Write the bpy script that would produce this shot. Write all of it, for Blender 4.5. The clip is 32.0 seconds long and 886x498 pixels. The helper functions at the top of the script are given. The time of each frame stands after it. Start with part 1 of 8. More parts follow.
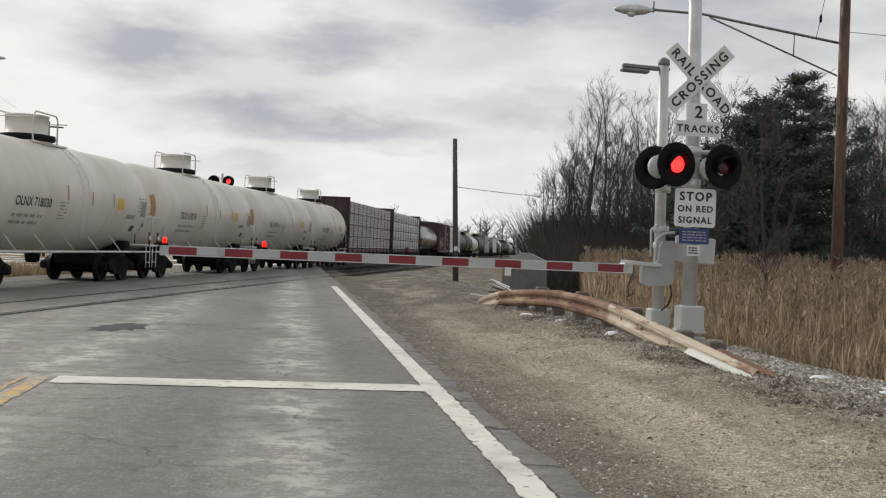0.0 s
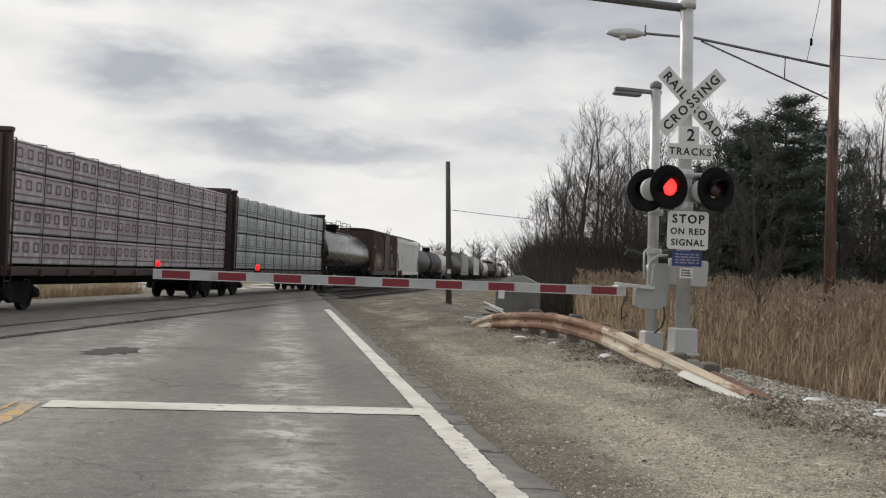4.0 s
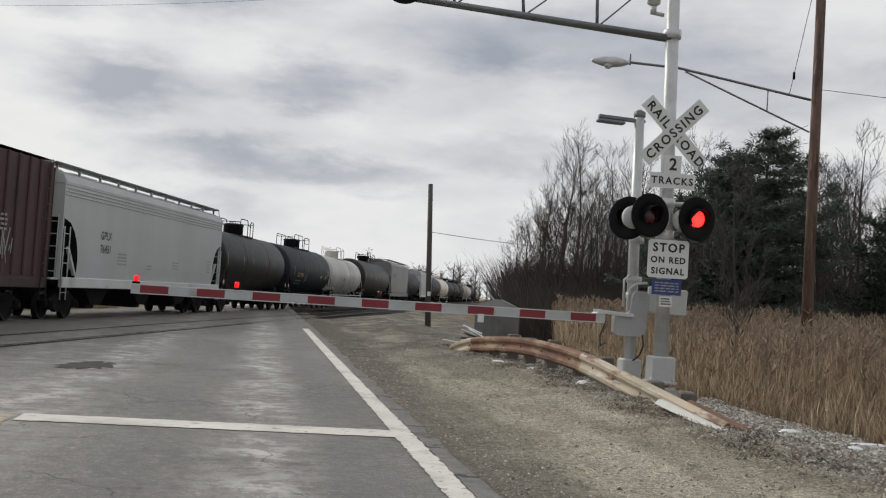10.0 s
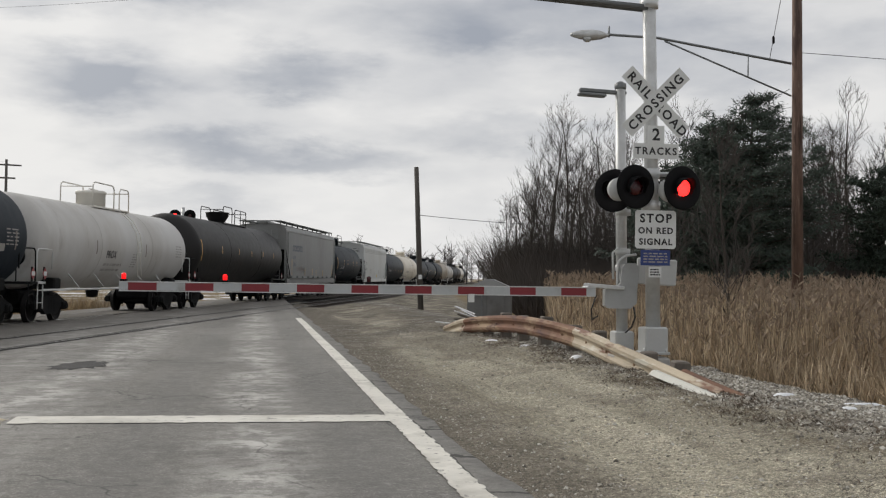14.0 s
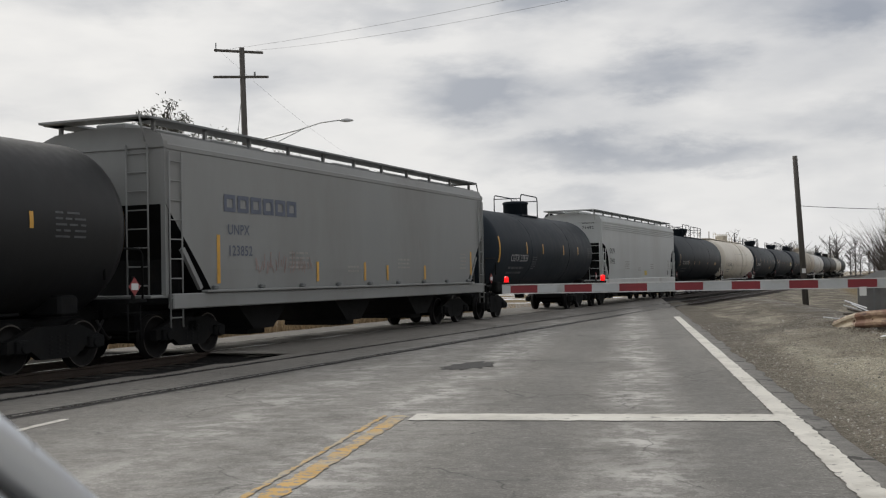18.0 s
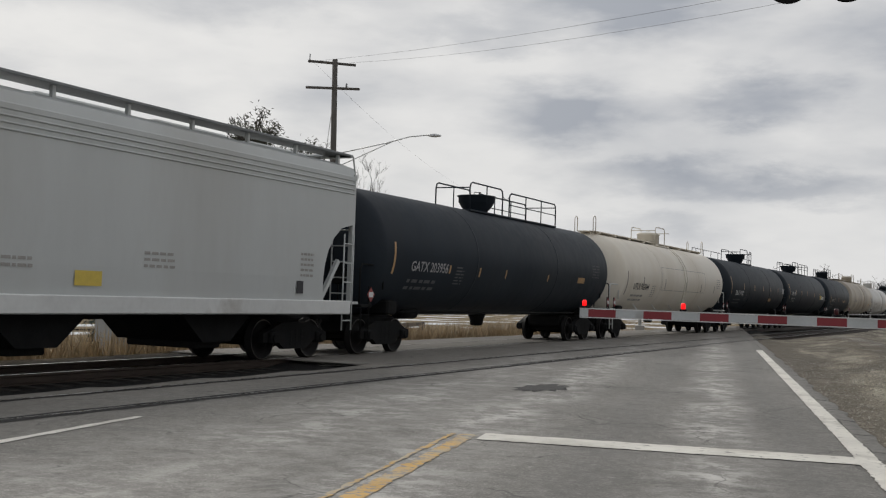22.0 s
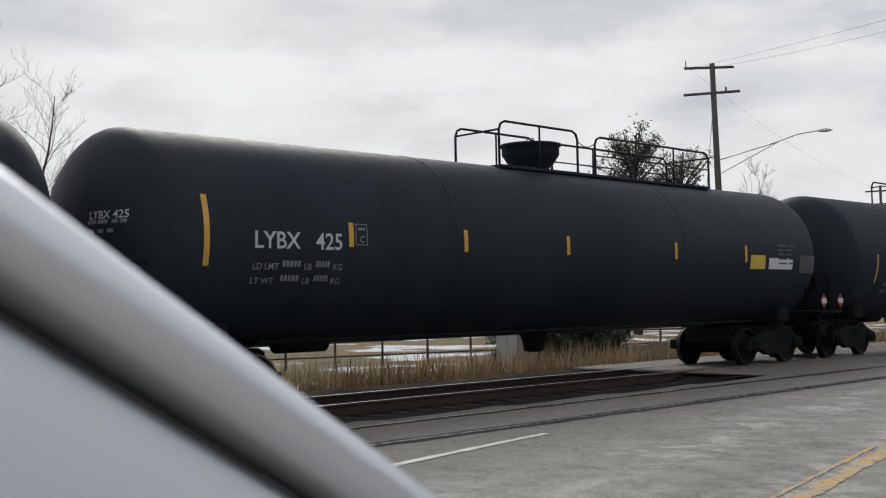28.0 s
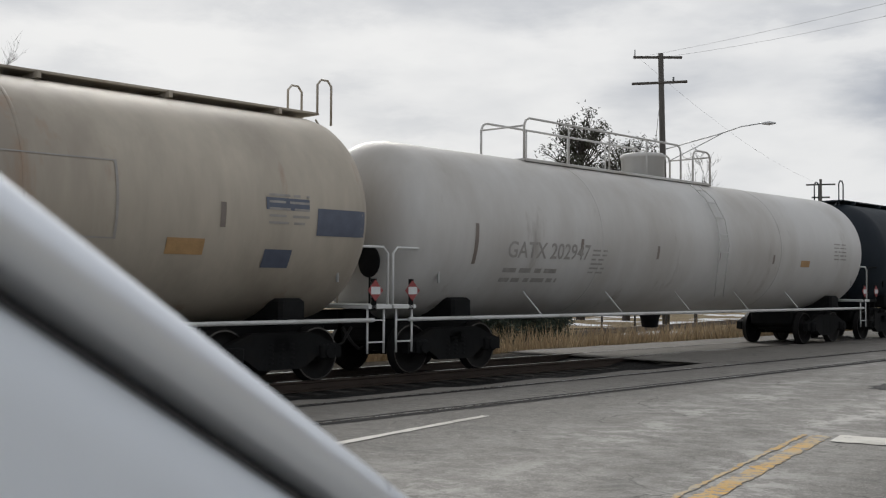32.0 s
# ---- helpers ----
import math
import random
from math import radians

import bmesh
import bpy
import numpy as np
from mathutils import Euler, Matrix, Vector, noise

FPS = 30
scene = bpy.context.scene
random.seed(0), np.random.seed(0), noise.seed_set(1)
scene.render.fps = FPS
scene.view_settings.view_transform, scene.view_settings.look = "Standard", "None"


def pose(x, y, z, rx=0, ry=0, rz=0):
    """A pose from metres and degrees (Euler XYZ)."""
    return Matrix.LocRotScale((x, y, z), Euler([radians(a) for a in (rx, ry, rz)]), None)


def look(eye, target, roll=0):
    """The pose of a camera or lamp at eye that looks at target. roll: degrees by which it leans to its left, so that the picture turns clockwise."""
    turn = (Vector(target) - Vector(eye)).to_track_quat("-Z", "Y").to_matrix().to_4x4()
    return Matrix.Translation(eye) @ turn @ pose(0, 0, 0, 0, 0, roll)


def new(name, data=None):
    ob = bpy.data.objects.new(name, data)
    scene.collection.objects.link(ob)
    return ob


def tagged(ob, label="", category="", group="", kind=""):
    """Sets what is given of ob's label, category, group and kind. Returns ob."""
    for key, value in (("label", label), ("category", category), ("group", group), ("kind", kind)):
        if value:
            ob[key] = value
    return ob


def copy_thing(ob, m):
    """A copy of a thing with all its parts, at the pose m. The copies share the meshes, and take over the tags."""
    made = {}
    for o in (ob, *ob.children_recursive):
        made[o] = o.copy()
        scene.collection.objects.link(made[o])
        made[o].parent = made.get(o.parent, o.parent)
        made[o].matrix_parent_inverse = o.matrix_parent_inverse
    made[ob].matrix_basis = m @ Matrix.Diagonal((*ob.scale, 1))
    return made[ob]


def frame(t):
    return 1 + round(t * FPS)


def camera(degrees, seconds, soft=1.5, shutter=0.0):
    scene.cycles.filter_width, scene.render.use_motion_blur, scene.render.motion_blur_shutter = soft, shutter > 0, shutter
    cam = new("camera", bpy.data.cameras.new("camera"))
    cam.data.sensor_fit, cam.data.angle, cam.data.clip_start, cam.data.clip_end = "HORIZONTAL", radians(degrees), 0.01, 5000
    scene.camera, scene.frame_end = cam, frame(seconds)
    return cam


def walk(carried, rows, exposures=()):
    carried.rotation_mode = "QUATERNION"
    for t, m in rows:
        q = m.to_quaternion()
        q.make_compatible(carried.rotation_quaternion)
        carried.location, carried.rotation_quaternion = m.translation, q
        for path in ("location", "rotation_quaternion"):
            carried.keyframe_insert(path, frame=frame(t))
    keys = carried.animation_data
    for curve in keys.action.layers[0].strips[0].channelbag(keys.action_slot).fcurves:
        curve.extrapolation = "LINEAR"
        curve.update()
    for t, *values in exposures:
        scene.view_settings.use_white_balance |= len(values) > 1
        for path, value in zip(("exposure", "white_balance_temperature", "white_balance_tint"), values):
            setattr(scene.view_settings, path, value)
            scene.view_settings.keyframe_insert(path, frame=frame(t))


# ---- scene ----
cam = camera(43.22, 32.0, 1.2)
cam.data.dof.use_dof = True
cam.data.dof.focus_distance, cam.data.dof.aperture_fstop = 24.0, 15.0
PATH = [
    (0, -0.017, -0.019, 1.447, 89.96, -2.36, 0.01),
    (0.5, -0.014, -0.021, 1.443, 89.71, -2.51, -0.16),
    (1, -0.015, -0.025, 1.442, 89.67, -2.58, -0.30),
    (1.5, -0.015, -0.028, 1.445, 89.38, -2.78, -0.50),
    (2, -0.016, -0.038, 1.443, 89.14, -3.02, -0.67),
    (2.5, -0.010, -0.041, 1.441, 89.06, -3.03, -0.79),
    (3, -0.013, -0.053, 1.448, 89.46, -2.50, -0.65),
    (3.5, -0.018, -0.036, 1.451, 90.54, -2.16, -0.29),
    (5.5, -0.023, -0.027, 1.450, 91.61, -2.67, -0.70),
    (6, -0.019, -0.023, 1.449, 91.73, -3.15, -0.32),
    (6.5, -0.023, -0.032, 1.452, 91.80, -3.44, -0.03),
    (7, -0.020, -0.049, 1.449, 91.53, -3.76, 0.01),
    (7.5, -0.023, -0.040, 1.449, 91.02, -3.79, -0.09),
    (8, -0.015, -0.045, 1.455, 90.70, -4.39, -0.84),
    (8.5, -0.008, -0.026, 1.446, 91.10, -3.93, -2.55),
    (9, -0.009, -0.012, 1.455, 92.71, -2.99, -3.01),
    (9.5, -0.020, -0.003, 1.450, 93.03, -3.68, -1.97),
    (10, -0.023, -0.018, 1.450, 92.34, -3.74, -1.38),
    (10.5, -0.022, -0.037, 1.453, 93.26, -3.84, -1.09),
    (11, 0.005, -0.045, 1.460, 95.01, -3.16, -0.70),
    (11.5, 0.015, 0.068, 1.462, 93.92, -3.27, 0.27),
    (12, 0.016, 0.079, 1.460, 93.30, -3.44, -0.73),
    (12.5, 0.016, 0.079, 1.455, 92.75, -2.58, -1.26),
    (13, 0.013, 0.077, 1.445, 92.31, -1.94, -1.59),
    (13.5, 0.024, 0.049, 1.445, 91.73, -1.93, -2.28),
    (14, 0.021, 0.021, 1.440, 91.46, -0.82, -1.77),
    (14.5, 0.005, 0.008, 1.450, 91.97, -0.19, -0.53),
    (16.5, 0.004, -0.011, 1.436, 92.18, -2.58, 2.09),
    (17, 0.019, -0.022, 1.431, 91.88, -2.39, 1.35),
    (17.5, 0.016, -0.073, 1.431, 91.68, -0.76, 6.01),
    (18, -0.001, -0.044, 1.438, 91.49, 1.12, 17.26),
    (18.5, 0.049, 0.020, 1.443, 90.09, 1.38, 21.09),
    (19, 0.016, 0.028, 1.470, 90.53, 0.77, 28.53),
    (19.5, 0.021, 0.023, 1.461, 91.61, 0.31, 31.85),
    (20, 0.013, 0.040, 1.453, 92.26, -0.09, 31.68),
    (20.5, 0.022, 0.024, 1.456, 93.12, -1.63, 30.88),
    (21, 0.008, 0.064, 1.444, 94.79, -1.61, 29.14),
    (21.5, 0.014, 0.061, 1.433, 93.19, -1.09, 25.34),
    (22, 0.018, 0.050, 1.439, 92.36, -2.00, 21.38),
    (22.5, 0.018, 0.032, 1.416, 92.42, 0.92, 23.10),
    (23, 0.006, 0.015, 1.412, 91.23, 2.18, 25.78),
    (23.5, 0.014, 0.026, 1.409, 90.19, 1.14, 26.29),
    (24, 0.017, 0.017, 1.440, 91.29, -0.36, 26.91),
    (24.5, 0.016, 0.006, 1.421, 91.25, -0.49, 28.01),
    (26.5, -0.019, 0.035, 1.459, 91.85, -0.18, 33.35),
    (27, -0.030, 0.047, 1.459, 92.49, -0.40, 35.20),
    (27.5, -0.040, 0.065, 1.440, 93.29, 0.85, 39.26),
    (28, -0.044, 0.061, 1.445, 92.92, 1.13, 41.18),
    (28.5, -0.025, 0.040, 1.451, 92.28, 0.59, 40.40),
    (29, -0.012, -0.015, 1.473, 91.77, 0.17, 39.73),
    (29.5, 0.003, -0.047, 1.485, 91.72, -0.33, 39.46),
    (30, 0.001, -0.071, 1.501, 91.36, -0.57, 39.01),
    (30.5, 0.006, -0.069, 1.502, 91.14, -0.29, 38.65),
    (31, 0.006, -0.043, 1.483, 91.36, 0.04, 38.35),
    (31.5, 0.003, -0.005, 1.461, 91.78, -0.11, 38.43),
    (32, 0.003, 0.005, 1.457, 91.93, -0.34, 38.33),

]
walk(cam, [(t, pose(x, y, z, rx, ry, rz)) for t, x, y, z, rx, ry, rz in PATH], [(0, 0.10, 6750, 10), (8, 0.06, 6620, 10), (11, -0.04, 6550, 10), (13, 0.0, 6650, 10), (20, -0.10, 6620, 10), (22, -0.16, 6600, 10), (24, -0.02, 6600, 10), (28, -0.06, 6440, 10), (32, -0.06, 6480, 10)])

# ---- light: overcast day, bright cloud towards the south-west ----
SUN_AZ, SUN_EL = radians(-52), radians(34)
world = bpy.data.worlds.new("overcast_sky")
scene.world = world
world.use_nodes = True


def node(tree, kind, **values):
    n = tree.nodes.new(kind)
    for key, value in values.items():
        if key in n.inputs:
            n.inputs[key].default_value = value
    return n


def ramp(tree, fac, stops):
    n = tree.nodes.new("ShaderNodeValToRGB")
    e = n.color_ramp.elements
    while len(e) < len(stops):
        e.new(0.5)
    for k, (p, c) in enumerate(stops):
        e[k].position = p
        e[k].color = (c, c, c, 1) if isinstance(c, (int, float)) else (*c, 1)
    tree.links.new(fac, n.inputs["Fac"])
    return n.outputs["Color"]


def mathn(tree, op, a, b=0.0, c=0.0, clamp=False):
    n = tree.nodes.new("ShaderNodeMath")
    n.operation, n.use_clamp = op, clamp
    for k, v in enumerate((a, b, c)):
        if isinstance(v, (int, float)):
            n.inputs[k].default_value = v
        else:
            tree.links.new(v, n.inputs[k])
    return n.outputs[0]


def mixc(tree, fac, a, b, blend="MIX"):
    n = tree.nodes.new("ShaderNodeMix")
    n.data_type, n.blend_type = "RGBA", blend
    for k, v in ((0, fac), (6, a), (7, b)):
        if isinstance(v, (int, float)):
            n.inputs[k].default_value = v if k == 0 else (v, v, v, 1)
        elif isinstance(v, tuple):
            n.inputs[k].default_value = (*v, 1)
        else:
            tree.links.new(v, n.inputs[k])
    return n.outputs[2]


def build_sky():
    t = world.node_tree
    t.nodes.clear()
    out = t.nodes.new("ShaderNodeOutputWorld")
    bg = t.nodes.new("ShaderNodeBackground")
    tc = t.nodes.new("ShaderNodeTexCoord")
    sky = t.nodes.new("ShaderNodeTexSky")
    sky.sky_type, sky.sun_disc = "NISHITA", False
    sky.sun_elevation, sky.sun_rotation = SUN_EL, SUN_AZ
    sep = t.nodes.new("ShaderNodeSeparateXYZ")
    t.links.new(tc.outputs["Generated"], sep.inputs[0])
    comb = t.nodes.new("ShaderNodeCombineXYZ")
    t.links.new(sep.outputs["X"], comb.inputs[0])
    t.links.new(sep.outputs["Y"], comb.inputs[1])
    t.links.new(mathn(t, "MULTIPLY", sep.outputs["Z"], 3.0), comb.inputs[2])

    def layer(scale, detail, rough, offset, distort=0.12):
        m = t.nodes.new("ShaderNodeMapping")
        m.inputs["Location"].default_value = offset
        m.inputs["Scale"].default_value = (scale, scale, scale)
        t.links.new(comb.outputs[0], m.inputs["Vector"])
        n = node(t, "ShaderNodeTexNoise", Scale=1.0, Detail=detail, Roughness=rough, Distortion=distort)
        t.links.new(m.outputs[0], n.inputs["Vector"])
        return n.outputs["Fac"]

    fine = layer(11.0, 5.0, 0.55, (1.0, 4.0, 2.0))
    mid = ramp(t, layer(5.2, 4.0, 0.5, (9.4, 2.2, 1.0)), [(0.42, 0.0), (0.64, 1.0)])
    # heading and height above the horizon in degrees, frayed by noise
    az = mathn(t, "MULTIPLY", mathn(t, "ARCTAN2", sep.outputs["X"], sep.outputs["Y"]), 57.3)
    el = mathn(t, "MULTIPLY", mathn(t, "ARCSINE", sep.outputs["Z"]), 57.3)
    az = mathn(t, "ADD", az, mathn(t, "MULTIPLY_ADD", layer(7.0, 5.0, 0.6, (5.0, 1.0, 3.0)), 9.0, -4.5))
    el = mathn(t, "ADD", el, mathn(t, "MULTIPLY_ADD", layer(9.0, 6.0, 0.6, (2.0, 7.0, 5.0)), 4.4, -2.2))
    spot = t.nodes.new("ShaderNodeCombineXYZ")
    t.links.new(az, spot.inputs[0])
    t.links.new(el, spot.inputs[1])
    # the larger cloud bellies: heading, height, half width, half height, depth of grey
    bellies = ((-16.3, 9.4, 5.0, 1.7, 0.62), (-6.2, 10.0, 4.6, 1.5, 0.62), (-11.0, 6.1, 6.0, 1.2, 0.5), (-3.4, 5.8, 4.0, 1.0, 0.42), (5.5, 13.2, 9.0, 2.2, 0.6), (-13.0, 15.6, 8.5, 2.4, 0.72), (-33.0, 15.4, 10.0, 2.4, 0.66), (-27.5, 9.6, 3.0, 2.2, 0.34), (-47.0, 14.8, 7.0, 1.8, 0.6), (-60.5, 14.0, 7.0, 1.9, 0.55), (-43.5, 10.3, 3.4, 0.8, 0.28), (-55.0, 10.2, 4.2, 1.0, 0.26), (15.0, 11.0, 8.0, 2.2, 0.42), (-21.0, 13.2, 4.5, 1.0, 0.4), (6.0, 7.4, 6.0, 1.1, 0.3), (-10.5, 3.6, 5.0, 0.7, 0.3), (-39.8, 8.1, 3.4, 0.9, 0.3), (20.0, 6.8, 7.0, 1.2, 0.25), (-2.0, 18.5, 16.0, 2.8, 0.5))
    dark = mathn(t, "MULTIPLY_ADD", mid, 0.32, mathn(t, "MULTIPLY_ADD", fine, 0.55, -0.27))
    for heading, height, wide, high, depth in bellies:
        at = t.nodes.new("ShaderNodeVectorMath")
        at.operation = "MULTIPLY_ADD"
        t.links.new(spot.outputs[0], at.inputs[0])
        at.inputs[1].default_value = (1 / wide, 1 / high, 0)
        at.inputs[2].default_value = (-heading / wide, -height / high, 0)
        far = t.nodes.new("ShaderNodeVectorMath")
        far.operation = "LENGTH"
        t.links.new(at.outputs[0], far.inputs[0])
        fade = t.nodes.new("ShaderNodeMapRange")
        fade.interpolation_type = "SMOOTHSTEP"
        t.links.new(far.outputs["Value"], fade.inputs["Value"])
        for key, value in (("From Min", 0.1), ("From Max", 1.35), ("To Min", depth * 1.25), ("To Max", 0.0)):
            fade.inputs[key].default_value = value
        dark = mathn(t, "ADD", dark, fade.outputs["Result"])
    # the broken cloud deck goes on overhead and behind
    rest = ramp(t, layer(2.4, 4.0, 0.5, (3.1, 1.7, 0.4)), [(0.40, 0.0), (0.62, 0.6)])
    high = mathn(t, "MULTIPLY_ADD", sep.outputs["Z"], 5.0, -1.6, clamp=True)
    back = mathn(t, "MULTIPLY", sep.outputs["Y"], -4.0, clamp=True)
    dark = mathn(t, "ADD", dark, mathn(t, "MULTIPLY", rest, mathn(t, "MAXIMUM", high, back)), clamp=True)
    # the cloud sheet thins towards the hidden sun
    d = t.nodes.new("ShaderNodeVectorMath")
    d.operation = "DOT_PRODUCT"
    t.links.new(tc.outputs["Generated"], d.inputs[0])
    d.inputs[1].default_value = (math.sin(SUN_AZ) * math.cos(SUN_EL), math.cos(SUN_AZ) * math.cos(SUN_EL), math.sin(SUN_EL))
    glow = mathn(t, "POWER", mathn(t, "MAXIMUM", d.outputs["Value"], 0.0), 5.0)
    cloud = mixc(t, dark, (0.665, 0.668, 0.672), (0.27, 0.297, 0.35))
    cloud = mixc(t, mathn(t, "MULTIPLY", glow, 0.55), cloud, (0.86, 0.85, 0.82))
    low = mathn(t, "SUBTRACT", 1.0, mathn(t, "MULTIPLY", sep.outputs["Z"], 9.0), clamp=True)
    cloud = mixc(t, mathn(t, "MULTIPLY", low, 0.55), cloud, (0.70, 0.71, 0.73))
    both = mixc(t, 0.97, mixc(t, 1.0, sky.outputs["Color"], 0.1, "MULTIPLY"), cloud)
    t.links.new(both, bg.inputs["Color"])
    bg.inputs["Strength"].default_value = 1.2
    t.links.new(bg.outputs[0], out.inputs[0])


build_sky()
sun = new("sun", bpy.data.lights.new("sun", "SUN"))
sun.data.energy, sun.data.angle, sun.data.color = 1.55, radians(25), (1.0, 0.96, 0.9)
sun.matrix_world = look((0, 0, 0), (-math.sin(SUN_AZ) * math.cos(SUN_EL), -math.cos(SUN_AZ) * math.cos(SUN_EL), -math.sin(SUN_EL)))

# ---- materials ----


def material(name, color, rough=0.6, metal=0.0, var=0.15, scale=3.0, bump=0.0, bump_scale=40.0, stretch=(1, 1, 1), dirt=None, dirt_at=(0.5, 0.7), rand=0.0, coords="Object", emit=0.0, spec=0.5, dirt2=None, dirt2_at=(0.55, 0.75), dirt2_scale=1.0, island=0.0):
    """A surface with colour variation at two scales, dirt patches and fine relief."""
    m = bpy.data.materials.new(name)
    m.use_nodes = True
    t = m.node_tree
    b = t.nodes["Principled BSDF"]
    tc = t.nodes.new("ShaderNodeTexCoord")
    mp = t.nodes.new("ShaderNodeMapping")
    mp.inputs["Scale"].default_value = stretch
    t.links.new(tc.outputs[coords], mp.inputs["Vector"])

    def noise_at(s, detail=4.0, rough_=0.55):
        n = node(t, "ShaderNodeTexNoise", Scale=s, Detail=detail, Roughness=rough_)
        t.links.new(mp.outputs[0], n.inputs["Vector"])
        return n.outputs["Fac"]

    big, small = noise_at(scale), noise_at(scale * 9.0, 3.0)
    f = mathn(t, "MULTIPLY_ADD", big, 0.65, mathn(t, "MULTIPLY", small, 0.35))
    lo = tuple(max(0.0, c * (1 - var)) for c in color)
    hi = tuple(min(1.0, c * (1 + var)) for c in color)
    col = mixc(t, ramp(t, f, [(0.3, 0.0), (0.7, 1.0)]), lo, hi)
    if rand:
        oi = t.nodes.new("ShaderNodeObjectInfo")
        col = mixc(t, 1.0, col, ramp(t, oi.outputs["Random"], [(0.0, 1 - rand), (1.0, 1.0)]), "MULTIPLY")
    if island:
        gi = t.nodes.new("ShaderNodeNewGeometry")
        col = mixc(t, 1.0, col, ramp(t, gi.outputs["Random Per Island"], [(0.0, 1 - island), (1.0, 1 + island)]), "MULTIPLY")
    if dirt:
        col = mixc(t, ramp(t, noise_at(scale * 0.7, 6.0, 0.6), [(dirt_at[0], 0.0), (dirt_at[1], 1.0)]), col, dirt)
    if dirt2:
        col = mixc(t, ramp(t, noise_at(scale * dirt2_scale * 1.9, 5.0, 0.65), [(dirt2_at[0], 0.0), (dirt2_at[1], 1.0)]), col, dirt2)
    t.links.new(col, b.inputs["Base Color"])
    r = mathn(t, "MULTIPLY_ADD", small, 0.24, rough - 0.12, clamp=True)
    t.links.new(r, b.inputs["Roughness"])
    b.inputs["Metallic"].default_value = metal
    b.inputs["Specular IOR Level"].default_value = spec
    if bump:
        bn = node(t, "ShaderNodeBump", Strength=bump, Distance=0.02)
        t.links.new(noise_at(bump_scale, 4.0), bn.inputs["Height"])
        t.links.new(bn.outputs[0], b.inputs["Normal"])
    if emit:
        b.inputs["Emission Color"].default_value = (*color, 1)
        b.inputs["Emission Strength"].default_value = emit
    return m


# road frame: r to the right of the pavement's right edge, v along the road
RX, RY = 0.9908, 0.1353
EDGE = Vector((1.83, 0.0))
# track frame: o across (negative beyond), s along
TA = radians(4.6)
TS, TC = math.sin(TA), math.cos(TA)
NEAR_O, TRAIN_O, RAIL_Z = -10.05, -14.35, -0.03


def road_xy(r, v):
    return EDGE.x + r * RX - v * RY, EDGE.y + r * RY + v * RX


def bend(s):
    """How far the tracks have swung to the right by s: a slight curve about 42 m ahead."""
    return 0.0145 * (np.sqrt((s - 42.0) ** 2 + 144.0) + s - 42.0) / 2


def track_xy(o, s):
    o = o + float(bend(s))
    return o * TC + s * TS, -o * TS + s * TC


def track_yaw(s):
    return -4.6 - math.degrees(0.0145 * ((s - 42.0) / math.sqrt((s - 42.0) ** 2 + 144.0) + 1) / 2)


def sm(x):
    x = np.clip(x, 0.0, 1.0)
    return x * x * (3 - 2 * x)


def terrain(x, y):
    s = x * TS + y * TC
    o = x * TC - y * TS - bend(s)
    r = (x - EDGE.x) * RX + (y - EDGE.y) * RY
    z = -0.035 * sm((-7.5 - o) / 1.5) - 0.75 * sm((-16.6 - o) / 3.5)
    right = sm((o + 8.0) / 3.0)
    z = z + right * (0.2 * sm((r - 1.0) / 2.5) - 0.45 * sm((r - 4.4) / 1.8))
    z = z - 0.24 * sm((21 - s) / 2.0) * sm((-11.4 - o) / 0.3) * 0.55 * sm((o + 16.8) / 0.35)
    beyond = sm((r - 0.6) / 1.0)
    z = z - 0.24 * beyond * sm((s - 46) / 3.0) * sm((-8.2 - o) / 0.6) * sm((o + 16.8) / 0.35)
    return z


def position_mask(t, ox, oy, off):
    """ox * x + oy * y + off at the shaded place."""
    g = t.nodes.new("ShaderNodeNewGeometry")
    d = t.nodes.new("ShaderNodeVectorMath")
    d.operation = "DOT_PRODUCT"
    t.links.new(g.outputs["Position"], d.inputs[0])
    d.inputs[1].default_value = (ox, oy, 0)
    return mathn(t, "ADD", d.outputs["Value"], off)


